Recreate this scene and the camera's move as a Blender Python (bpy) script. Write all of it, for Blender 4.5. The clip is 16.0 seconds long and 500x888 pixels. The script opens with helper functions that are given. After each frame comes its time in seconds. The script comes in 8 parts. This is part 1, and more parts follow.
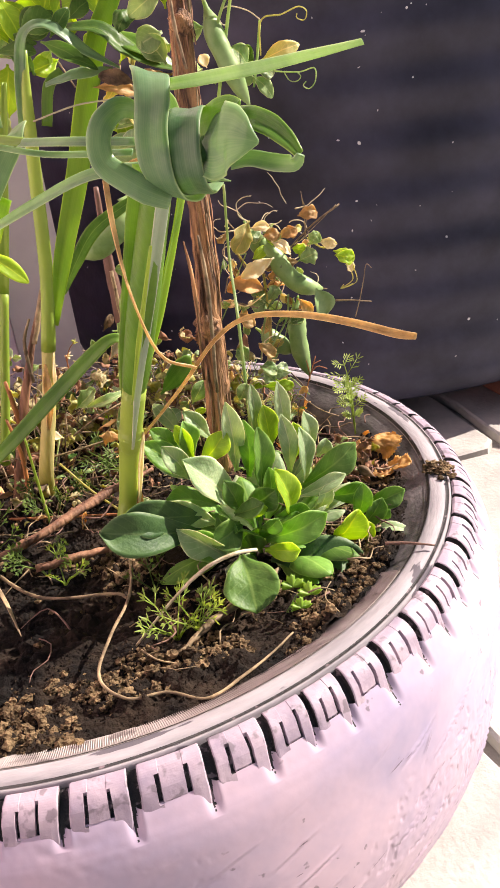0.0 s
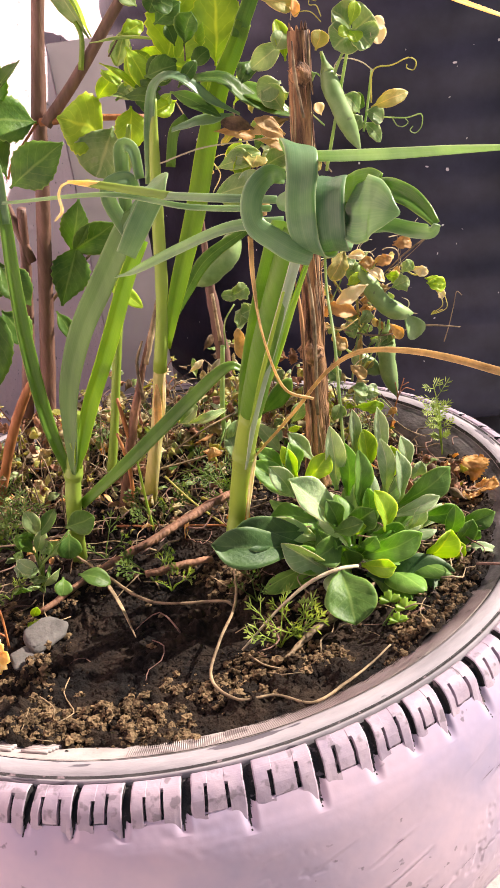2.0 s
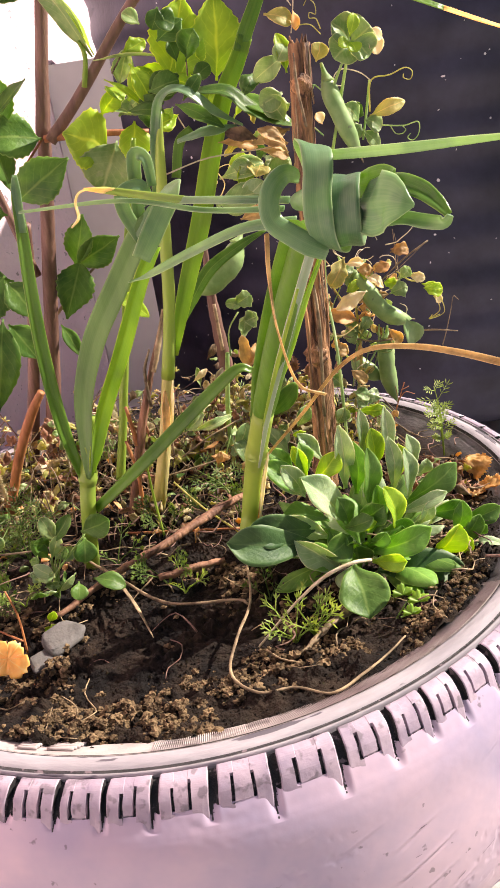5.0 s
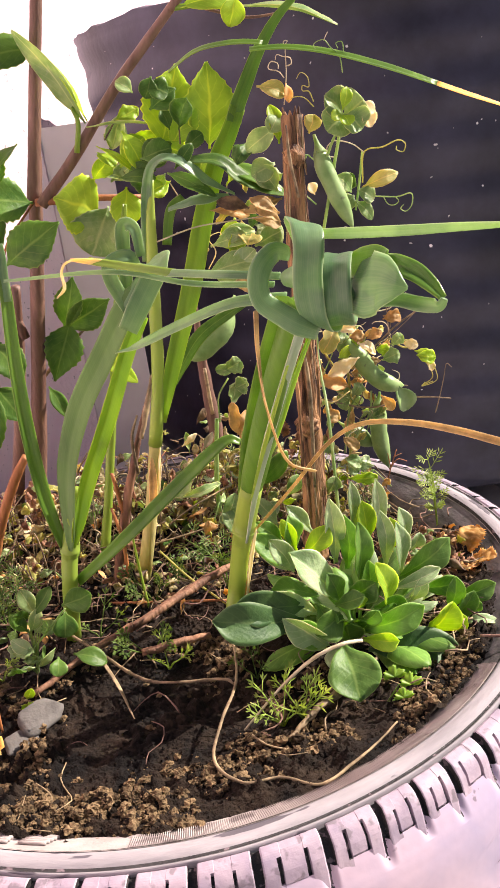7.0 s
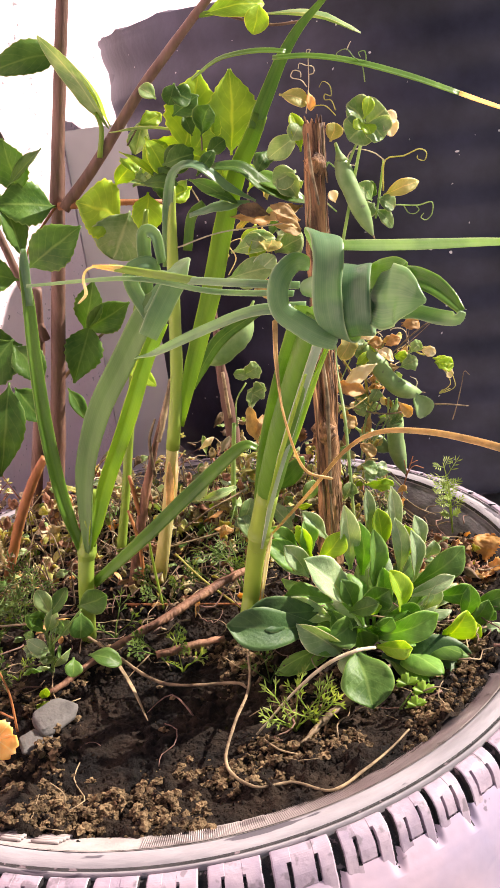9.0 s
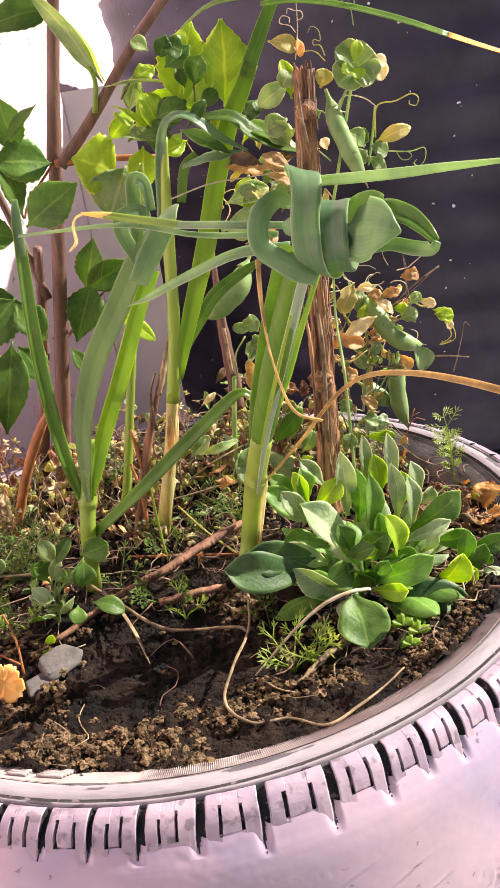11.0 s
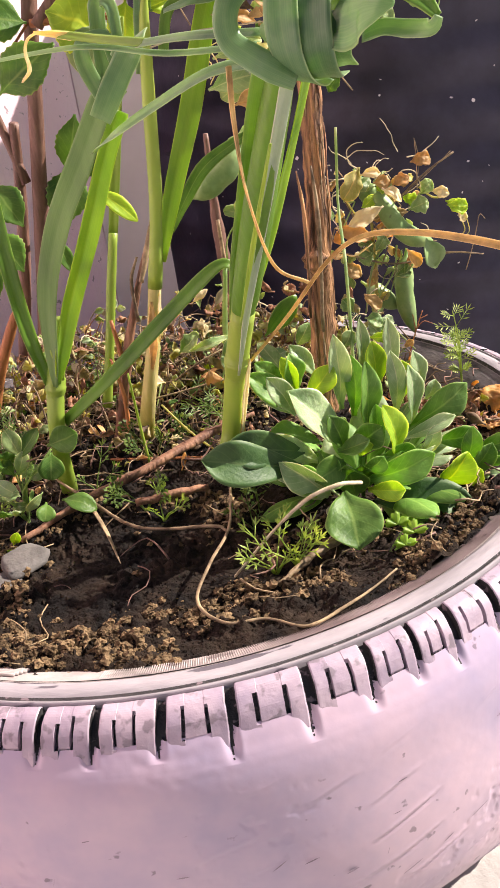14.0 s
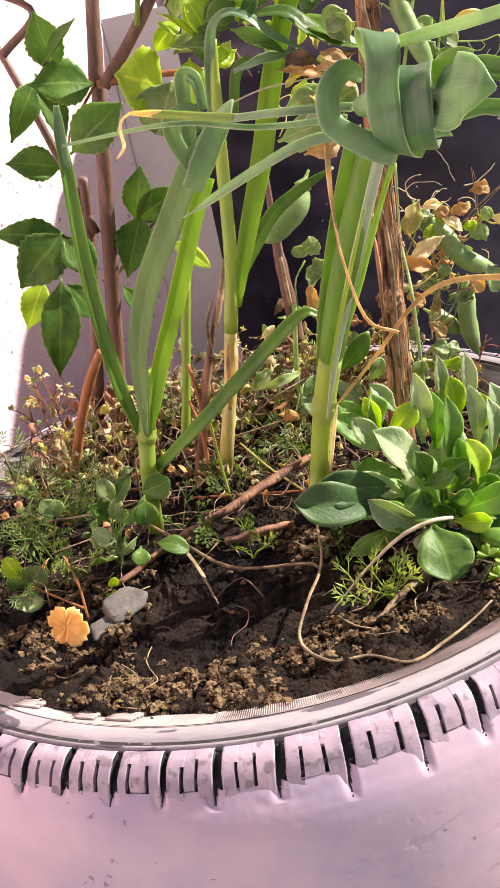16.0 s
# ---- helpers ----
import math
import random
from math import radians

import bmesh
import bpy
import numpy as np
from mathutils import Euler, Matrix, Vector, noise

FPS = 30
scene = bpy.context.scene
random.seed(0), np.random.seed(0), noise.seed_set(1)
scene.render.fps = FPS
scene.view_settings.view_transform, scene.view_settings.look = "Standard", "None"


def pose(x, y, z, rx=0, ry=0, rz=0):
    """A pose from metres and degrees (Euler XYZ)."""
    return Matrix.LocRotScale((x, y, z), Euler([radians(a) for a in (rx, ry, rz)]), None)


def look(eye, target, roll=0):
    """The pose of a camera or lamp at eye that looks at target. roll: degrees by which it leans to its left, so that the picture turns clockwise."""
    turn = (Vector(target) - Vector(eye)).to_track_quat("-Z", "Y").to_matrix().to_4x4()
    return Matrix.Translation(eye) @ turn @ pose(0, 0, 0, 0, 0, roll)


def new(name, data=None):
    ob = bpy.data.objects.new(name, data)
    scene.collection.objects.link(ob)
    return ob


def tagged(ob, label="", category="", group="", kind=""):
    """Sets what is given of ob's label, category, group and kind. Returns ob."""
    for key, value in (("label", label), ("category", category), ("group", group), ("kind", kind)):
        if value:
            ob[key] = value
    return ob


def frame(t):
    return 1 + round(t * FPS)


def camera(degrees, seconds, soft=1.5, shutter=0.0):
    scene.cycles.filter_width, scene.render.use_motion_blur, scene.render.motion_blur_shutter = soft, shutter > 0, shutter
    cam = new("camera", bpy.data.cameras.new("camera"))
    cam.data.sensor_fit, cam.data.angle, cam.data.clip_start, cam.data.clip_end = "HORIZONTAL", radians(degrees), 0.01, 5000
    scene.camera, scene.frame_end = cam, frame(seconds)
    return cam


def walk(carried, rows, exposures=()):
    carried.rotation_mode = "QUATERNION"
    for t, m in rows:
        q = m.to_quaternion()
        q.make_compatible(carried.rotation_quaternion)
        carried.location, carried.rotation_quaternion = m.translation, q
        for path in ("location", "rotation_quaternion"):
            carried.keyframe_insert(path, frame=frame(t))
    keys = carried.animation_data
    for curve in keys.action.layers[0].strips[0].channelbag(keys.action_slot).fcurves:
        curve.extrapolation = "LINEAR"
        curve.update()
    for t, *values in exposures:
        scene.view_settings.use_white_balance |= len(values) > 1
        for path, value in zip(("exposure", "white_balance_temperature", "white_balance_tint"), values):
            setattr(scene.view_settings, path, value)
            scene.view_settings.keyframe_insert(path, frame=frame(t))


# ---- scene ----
cam = camera(31.72, 16.0, soft=0.8)
PATH = [
    (0.0, -0.0294, -0.5685, 0.2921, 63.97, 7.21, -19.83),
    (0.5, -0.0412, -0.5697, 0.3023, 64.57, 7.00, -18.70),
    (1.0, -0.0478, -0.5713, 0.3066, 64.82, 7.05, -17.58),
    (1.5, -0.0519, -0.5753, 0.3139, 64.67, 7.33, -16.46),
    (2.0, -0.0619, -0.5879, 0.3217, 64.65, 7.40, -15.75),
    (2.5, -0.0713, -0.6044, 0.3229, 64.70, 7.76, -14.89),
    (3.0, -0.0771, -0.6082, 0.3279, 65.05, 8.14, -14.62),
    (3.5, -0.0808, -0.6044, 0.3216, 65.45, 8.95, -14.17),
    (4.0, -0.0848, -0.6009, 0.3181, 65.57, 9.09, -14.33),
    (4.5, -0.0843, -0.5989, 0.3159, 65.61, 8.91, -15.41),
    (5.0, -0.0807, -0.5994, 0.3166, 65.90, 8.38, -17.02),
    (7.3, -0.0713, -0.5814, 0.3230, 69.31, 7.45, -17.05),
    (7.5, -0.0709, -0.5813, 0.3219, 69.26, 7.34, -16.64),
    (8.0, -0.0720, -0.5826, 0.3269, 69.42, 7.07, -16.03),
    (10.3, -0.0726, -0.5935, 0.3247, 68.90, 7.70, -15.39),
    (10.5, -0.0663, -0.5986, 0.3187, 68.43, 7.94, -15.26),
    (11.0, -0.0638, -0.5994, 0.3140, 67.65, 8.38, -15.10),
    (11.5, -0.0638, -0.6021, 0.3166, 67.47, 8.64, -15.09),
    (12.0, -0.0661, -0.5964, 0.3163, 67.41, 9.08, -14.80),
    (12.5, -0.0579, -0.5855, 0.3075, 67.17, 9.20, -14.64),
    (13.0, -0.0594, -0.5798, 0.3090, 67.13, 9.24, -14.18),
    (13.5, -0.0603, -0.5735, 0.2704, 66.04, 8.19, -14.09),
    (14.0, -0.0449, -0.5706, 0.2560, 64.64, 7.87, -13.73),
    (14.5, -0.0450, -0.5689, 0.2531, 63.93, 8.54, -13.81),
    (15.0, -0.0521, -0.5655, 0.2562, 63.80, 9.98, -13.79),
    (15.5, -0.0621, -0.5674, 0.2682, 64.22, 11.13, -13.31),
    (16.0, -0.0706, -0.5724, 0.2848, 65.40, 11.45, -12.68),
]
walk(cam, [(t, pose(x, y, z, rx, ry, rz)) for t, x, y, z, rx, ry, rz in PATH], exposures=((0.0, 1.02, 6680, 21), (16.0, 1.02, 6560, 21)))

# ---- light ----
SUN = Vector((math.cos(radians(2.0)) * math.cos(radians(36.0)), math.sin(radians(2.0)) * math.cos(radians(36.0)), math.sin(radians(36.0))))
world = bpy.data.worlds.new("sky")
scene.world = world
world.use_nodes = True
wn = world.node_tree.nodes
sky = wn.new("ShaderNodeTexSky")
sky.sky_type = "NISHITA"
sky.sun_disc = False
sky.sun_elevation = math.asin(SUN.z)
sky.sun_rotation = math.atan2(SUN.x, SUN.y)
wn["Background"].inputs["Strength"].default_value = 0.036
world.node_tree.links.new(sky.outputs[0], wn["Background"].inputs["Color"])
sun = new("sun", bpy.data.lights.new("sun", "SUN"))
sun.data.energy, sun.data.angle, sun.data.color = 5.0, radians(0.55), (1.0, 0.93, 0.82)
sun.matrix_world = look(SUN * 5, (0, 0, 0))


# ---- materials ----
def mat(name, c1, c2, rough=0.6, scale=30.0, detail=4.0, bump=0.2, bscale=None, metal=0.0, trans=0.0, vary=0.0,
        spots=None, spec=0.5, lo=0.35, hi=0.65, stretch=None, polar=None, edge=0.05, veins=None):
    """Two base colours mixed by noise at two scales, fine relief, and for leaves light let through."""
    m = bpy.data.materials.new(name)
    m.use_nodes = True
    nt = m.node_tree
    N, L = nt.nodes, nt.links
    p = N["Principled BSDF"]
    co = N.new("ShaderNodeTexCoord")
    src = co.outputs["Object"]
    if polar:
        sp, ar, le, cb = N.new("ShaderNodeSeparateXYZ"), N.new("ShaderNodeMath"), N.new("ShaderNodeVectorMath"), N.new("ShaderNodeCombineXYZ")
        m1, m2 = N.new("ShaderNodeMath"), N.new("ShaderNodeMath")
        ar.operation, le.operation, m1.operation, m2.operation = "ARCTAN2", "LENGTH", "MULTIPLY", "MULTIPLY"
        L.new(src, sp.inputs[0])
        L.new(sp.outputs[1], ar.inputs[0])
        L.new(sp.outputs[0], ar.inputs[1])
        L.new(src, le.inputs[0])
        L.new(ar.outputs[0], m1.inputs[0])
        L.new(le.outputs["Value"], m2.inputs[0])
        m1.inputs[1].default_value, m2.inputs[1].default_value = polar
        L.new(m1.outputs[0], cb.inputs[0])
        L.new(m2.outputs[0], cb.inputs[1])
        L.new(sp.outputs[2], cb.inputs[2])
        src = cb.outputs[0]
    if stretch:
        mp = N.new("ShaderNodeMapping")
        mp.inputs["Scale"].default_value = stretch
        L.new(src, mp.inputs["Vector"])
        src = mp.outputs["Vector"]
    n1 = N.new("ShaderNodeTexNoise")
    n1.inputs["Scale"].default_value, n1.inputs["Detail"].default_value = scale, detail
    n1.inputs["Roughness"].default_value = 0.62
    L.new(src, n1.inputs["Vector"])
    rmp = N.new("ShaderNodeValToRGB")
    rmp.color_ramp.elements[0].position, rmp.color_ramp.elements[1].position = lo, hi
    rmp.color_ramp.elements[0].color, rmp.color_ramp.elements[1].color = (*c1, 1), (*c2, 1)
    L.new(n1.outputs["Fac"], rmp.inputs["Fac"])
    col = rmp.outputs["Color"]
    if spots:
        sc, sscale, thr, amount = spots
        n3 = N.new("ShaderNodeTexNoise")
        n3.inputs["Scale"].default_value, n3.inputs["Detail"].default_value = sscale, 3
        L.new(src, n3.inputs["Vector"])
        r3 = N.new("ShaderNodeValToRGB")
        r3.color_ramp.elements[0].position, r3.color_ramp.elements[1].position = thr, thr + edge
        r3.color_ramp.elements[0].color, r3.color_ramp.elements[1].color = (0, 0, 0, 1), (amount, amount, amount, 1)
        L.new(n3.outputs["Fac"], r3.inputs["Fac"])
        mx = N.new("ShaderNodeMixRGB")
        mx.inputs["Color2"].default_value = (*sc, 1)
        L.new(r3.outputs["Color"], mx.inputs["Fac"])
        L.new(col, mx.inputs["Color1"])
        col = mx.outputs["Color"]
    if veins:
        av, au = N.new("ShaderNodeAttribute"), N.new("ShaderNodeAttribute")
        av.attribute_name, au.attribute_name = "leaf_v", "leaf_u"
        has = N.new("ShaderNodeMath")
        has.operation = "GREATER_THAN"
        has.inputs[1].default_value = 0.5
        L.new(av.outputs["Fac"], has.inputs[0])
        cv = N.new("ShaderNodeCombineXYZ")
        mu, mv = N.new("ShaderNodeMath"), N.new("ShaderNodeMath")
        mu.operation = mv.operation = "MULTIPLY"
        L.new(au.outputs["Fac"], mu.inputs[0])
        L.new(av.outputs["Fac"], mv.inputs[0])
        L.new(mv.outputs[0], cv.inputs[0])
        L.new(mu.outputs[0], cv.inputs[1])
        line = N.new("ShaderNodeValToRGB")
        if veins == "net":
            mu.inputs[1].default_value, mv.inputs[1].default_value = 7.0, -2.2
            sm = N.new("ShaderNodeMath")
            sm.operation = "ADD"
            L.new(mu.outputs[0], sm.inputs[0])
            L.new(mv.outputs[0], sm.inputs[1])
            fr = N.new("ShaderNodeMath")
            fr.operation = "FRACT"
            L.new(sm.outputs[0], fr.inputs[0])
            pp = N.new("ShaderNodeMath")
            pp.operation = "PINGPONG"
            pp.inputs[1].default_value = 0.5
            L.new(fr.outputs[0], pp.inputs[0])
            L.new(pp.outputs[0], line.inputs["Fac"])
            line.color_ramp.elements[0].position, line.color_ramp.elements[1].position = 0.0, 0.09
            line.color_ramp.elements[0].color, line.color_ramp.elements[1].color = (0.16, 0.16, 0.16, 1), (0, 0, 0, 1)
        else:
            mu.inputs[1].default_value, mv.inputs[1].default_value = 1.2, 16.0
            nv = N.new("ShaderNodeTexNoise")
            nv.inputs["Scale"].default_value, nv.inputs["Detail"].default_value = 1.0, 2
            L.new(cv.outputs[0], nv.inputs["Vector"])
            L.new(nv.outputs["Fac"], line.inputs["Fac"])
            line.color_ramp.elements[0].position, line.color_ramp.elements[1].position = 0.42, 0.62
            line.color_ramp.elements[0].color, line.color_ramp.elements[1].color = (0, 0, 0, 1), (0.10, 0.10, 0.10, 1)
        rib = N.new("ShaderNodeValToRGB")
        rib.color_ramp.elements[0].position, rib.color_ramp.elements[1].position = 0.02, 0.09
        rr = 0.38 if veins == "net" else 0.12
        rib.color_ramp.elements[0].color, rib.color_ramp.elements[1].color = (rr, rr, rr, 1), (0, 0, 0, 1)
        sb = N.new("ShaderNodeMath")
        sb.operation = "SUBTRACT"
        sb.inputs[1].default_value = 1.0
        L.new(av.outputs["Fac"], sb.inputs[0])
        L.new(sb.outputs[0], rib.inputs["Fac"])
        # outer edge of the leaf lightened: rim light painted into the colour
        rim_light = N.new("ShaderNodeValToRGB")
        rim_light.color_ramp.elements[0].position, rim_light.color_ramp.elements[1].position = 0.93, 0.99
        rim_light.color_ramp.elements[0].color, rim_light.color_ramp.elements[1].color = (0, 0, 0, 1), (0.55, 0.55, 0.55, 1)
        L.new(sb.outputs[0], rim_light.inputs["Fac"])
        a1, a2, a3 = N.new("ShaderNodeMixRGB"), N.new("ShaderNodeMixRGB"), N.new("ShaderNodeMixRGB")
        a1.blend_type = a2.blend_type = "LIGHTEN"
        a1.inputs["Fac"].default_value = a2.inputs["Fac"].default_value = 1.0
        L.new(line.outputs["Color"], a1.inputs["Color1"])
        L.new(rib.outputs["Color"], a1.inputs["Color2"])
        L.new(a1.outputs["Color"], a2.inputs["Color1"])
        L.new(rim_light.outputs["Color"], a2.inputs["Color2"])
        a3.blend_type = "MULTIPLY"
        a3.inputs["Fac"].default_value = 1.0
        L.new(a2.outputs["Color"], a3.inputs["Color1"])
        L.new(has.outputs[0], a3.inputs["Color2"])
        vm = N.new("ShaderNodeMixRGB")
        vm.inputs["Color2"].default_value = (min(1, c2[0] * 1.9 + 0.05), min(1, c2[1] * 1.45 + 0.05), min(1, c2[2] * 1.9 + 0.03), 1)
        L.new(a3.outputs["Color"], vm.inputs["Fac"])
        L.new(col, vm.inputs["Color1"])
        col = vm.outputs["Color"]
    if vary:
        oi = N.new("ShaderNodeObjectInfo")
        mr = N.new("ShaderNodeMapRange")
        mr.inputs["To Min"].default_value, mr.inputs["To Max"].default_value = 1 - vary, 1 + vary
        L.new(oi.outputs["Random"], mr.inputs["Value"])
        hs = N.new("ShaderNodeHueSaturation")
        L.new(mr.outputs["Result"], hs.inputs["Value"])
        L.new(col, hs.inputs["Color"])
        col = hs.outputs["Color"]
    L.new(col, p.inputs["Base Color"])
    p.inputs["Roughness"].default_value = rough
    p.inputs["Metallic"].default_value = metal
    p.inputs["Specular IOR Level"].default_value = spec
    if bump:
        n2 = N.new("ShaderNodeTexNoise")
        n2.inputs["Scale"].default_value, n2.inputs["Detail"].default_value = bscale or scale * 5, 5
        L.new(src, n2.inputs["Vector"])
        b = N.new("ShaderNodeBump")
        b.inputs["Strength"].default_value, b.inputs["Distance"].default_value = bump, 0.002
        L.new(n2.outputs["Fac"], b.inputs["Height"])
        L.new(b.outputs["Normal"], p.inputs["Normal"])
    if trans:
        t = N.new("ShaderNodeBsdfTranslucent")
        br = N.new("ShaderNodeMixRGB")
        br.blend_type = "MULTIPLY"
        br.inputs["Fac"].default_value = 1.0
        br.inputs["Color2"].default_value = (2.5, 2.2, 0.8, 1)
        L.new(col, br.inputs["Color1"])
        L.new(br.outputs["Color"], t.inputs["Color"])
        mixs = N.new("ShaderNodeMixShader")
        mixs.inputs["Fac"].default_value = trans
        L.new(p.outputs[0], mixs.inputs[1])
        L.new(t.outputs[0], mixs.inputs[2])
        L.new(mixs.outputs[0], N["Material Output"].inputs["Surface"])
    return m


PAINT = mat("pink_white_paint", (0.365, 0.325, 0.455), (0.60, 0.46, 0.53), 0.42, 9, 5, 0.12, 60, spots=((0.10, 0.08, 0.09), 95, 0.68, 0.6), edge=0.03)
RINGP = mat("worn_paint", (0.29, 0.272, 0.285), (0.42, 0.392, 0.405), 0.85, 60, 6, 0.3, 300, spots=((0.085, 0.075, 0.09), 75, 0.60, 0.85), polar=(0.08, 1.6), spec=0.15, edge=0.02)
BLOCKP = mat("worn_block_paint", (0.32, 0.262, 0.33), (0.49, 0.395, 0.45), 0.5, 40, 6, 0.15, 260, spots=((0.15, 0.125, 0.14), 130, 0.57, 0.65), edge=0.07)
SCUFF = mat("scuffed_paint", (0.15, 0.12, 0.15), (0.34, 0.27, 0.33), 0.7, 60)
RUBBER = mat("black_rubber", (0.018, 0.017, 0.018), (0.045, 0.042, 0.042), 0.6, 60, 4, 0.5, 500, spots=((0.34, 0.26, 0.28), 170, 0.60, 0.6))
RUBBERIN = mat("dusty_rubber", (0.03, 0.028, 0.029), (0.17, 0.155, 0.155), 0.45, 60, 6, 0.3, 400, polar=(0.16, 1.0))
BEAD = mat("ridged_sidewall", (0.35, 0.305, 0.285), (0.50, 0.45, 0.425), 0.75, 40, 4, 0.2, 400, spots=((0.13, 0.105, 0.10), 60, 0.60, 0.7), spec=0.2)
# dark soil with plant shade put into its near-black; CLOD is sunlit earth
SOIL = mat("dark_shaded_soil", (0.004, 0.003, 0.0022), (0.042, 0.027, 0.016), 0.95, 30, 9, 1.0, 500, lo=0.40, hi=0.74, spec=0.25)
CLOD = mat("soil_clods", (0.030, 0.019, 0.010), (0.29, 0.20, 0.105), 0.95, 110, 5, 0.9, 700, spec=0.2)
DRUM = mat("black_plastic", (0.014, 0.0155, 0.027), (0.054, 0.057, 0.090), 0.46, 7, 6, 0.25, 90, spec=0.35)
# white plaster; the pink bounce off the tyre is put into its colour
WALL = mat("white_plaster", (0.80, 0.57, 0.65), (0.84, 0.69, 0.72), 0.8, 6, 6, 0.6, 150, spots=((0.20, 0.16, 0.17), 150, 0.66, 0.75), spec=0.2)
WALLSTEP = mat("grey_wall_step", (0.50, 0.47, 0.47), (0.62, 0.59, 0.58), 0.7, 9, 4, 0.2)
MORTAR = mat("concrete_ground", (0.28, 0.26, 0.235), (0.44, 0.41, 0.37), 0.9, 18, 6, 0.8, 160)
SLAB = mat("stone_slab", (0.38, 0.365, 0.335), (0.58, 0.555, 0.505), 0.8, 14, 6, 0.5, 180, vary=0.18)
BRICK = mat("red_brick", (0.22, 0.08, 0.05), (0.36, 0.16, 0.10), 0.85, 40, 4, 0.6)
STONE = mat("grey_stone", (0.085, 0.08, 0.072), (0.155, 0.145, 0.13), 0.8, 60, 5, 0.5)
GARLIC = mat("garlic_leaf", (0.065, 0.165, 0.020), (0.18, 0.33, 0.050), 0.32, 25, 4, 0.3, 350, trans=0.34, vary=0.10, stretch=(1, 1, 0.15), spec=0.5, veins="parallel")
BLUEG = mat("waxy_leaf", (0.095, 0.205, 0.095), (0.24, 0.385, 0.21), 0.30, 22, 4, 0.2, 300, trans=0.36, vary=0.12, spec=0.5, veins="parallel")
PALEG = mat("frosted_leaf", (0.21, 0.31, 0.20), (0.38, 0.48, 0.36), 0.34, 22, 4, 0.2, 300, trans=0.2, spec=0.5, stretch=(1, 1, 0.15), veins="parallel")
STALK = mat("garlic_stalk", (0.17, 0.31, 0.03), (0.35, 0.47, 0.075), 0.36, 18, 4, 0.2, 300, trans=0.18, stretch=(1, 1, 0.12))
STALKP = mat("pale_stalk", (0.30, 0.33, 0.05), (0.60, 0.54, 0.24), 0.45, 60, 5, 0.5, 300, trans=0.15, stretch=(1, 1, 0.12))
ROSE = mat("rosette_leaf", (0.095, 0.22, 0.032), (0.21, 0.39, 0.08), 0.50, 45, 5, 0.25, 420, trans=0.36, vary=0.2, spec=0.5, veins="net")
# darker copy of ROSE: the leaves' shade is put into the colour
ROSESHADE = mat("rosette_shaded_leaf", (0.034, 0.10, 0.022), (0.075, 0.165, 0.038), 0.55, 45, 5, 0.2, 420, trans=0.08, vary=0.1, spec=0.5, veins="net")
# paler leaf green: the whitish sheen of lit tops is put into the colour
SILVER = mat("silvery_sheen_leaf", (0.25, 0.38, 0.18), (0.44, 0.56, 0.34), 0.38, 50, 5, 0.35, 420, trans=0.24, vary=0.12, spec=0.4, veins="net")
PEA = mat("pea_leaf", (0.17, 0.31, 0.09), (0.36, 0.47, 0.22), 0.45, 60, 5, 0.35, 400, trans=0.32, vary=0.15, spots=((0.42, 0.46, 0.30), 90, 0.62, 0.5), veins="net")
PEAY = mat("yellowing_leaf", (0.34, 0.37, 0.07), (0.50, 0.48, 0.19), 0.5, 50, 5, 0.35, 400, trans=0.3, vary=0.12, veins="net")
POD = mat("pea_pod", (0.16, 0.29, 0.08), (0.29, 0.43, 0.16), 0.42, 60, 5, 0.08, 200, spots=((0.10, 0.10, 0.07), 190, 0.68, 0.6))
DARKL = mat("dark_green_leaf", (0.06, 0.15, 0.026), (0.15, 0.28, 0.055), 0.40, 40, 5, 0.35, 300, trans=0.38, vary=0.14, spec=0.3, veins="net")
# lit copy of the leaf greens; the glow of sun through them is coloured in
LITL = mat("sunlit_leaf", (0.25, 0.41, 0.025), (0.40, 0.56, 0.06), 0.42, 40, 4, 0.4, 300, trans=0.42, vary=0.08, veins="net")
HERB = mat("herb_leaf", (0.19, 0.34, 0.03), (0.32, 0.48, 0.07), 0.45, 40, 4, 0.4, 300, trans=0.35, vary=0.08)
FERN = mat("feathery_leaf", (0.055, 0.12, 0.018), (0.18, 0.27, 0.06), 0.5, 80, 3, 0, trans=0.32, vary=0.2)
DILL = mat("fresh_feathery_leaf", (0.17, 0.28, 0.04), (0.36, 0.46, 0.12), 0.5, 80, 3, 0, trans=0.32, vary=0.15)
DRYL = mat("dry_leaf", (0.30, 0.20, 0.07), (0.64, 0.50, 0.23), 0.65, 60, 5, 0.5, 300, trans=0.25, vary=0.15, veins="parallel")
ORANGE = mat("orange_dry_leaf", (0.42, 0.24, 0.08), (0.68, 0.50, 0.22), 0.6, 60, 5, 0.4, 300, trans=0.28, vary=0.2)
LITTER = mat("brown_leaf_litter", (0.05, 0.028, 0.014), (0.30, 0.19, 0.09), 0.75, 90, 5, 0.5, 300, trans=0.1, vary=0.3)
WITHER = mat("withered_leaf", (0.22, 0.18, 0.07), (0.60, 0.54, 0.30), 0.65, 90, 5, 0.4, 300, trans=0.22)
REDLIT = mat("reddish_litter", (0.16, 0.065, 0.032), (0.42, 0.22, 0.12), 0.75, 90, 5, 0.4, 300, trans=0.1)
AMBER = mat("amber_leaf", (0.40, 0.22, 0.06), (0.64, 0.43, 0.14), 0.6, 60, 5, 0.4, 300, trans=0.3, vary=0.1)
STRAW = mat("straw", (0.09, 0.06, 0.03), (0.42, 0.31, 0.17), 0.7, 70, 4, 0.4, 400, vary=0.25)
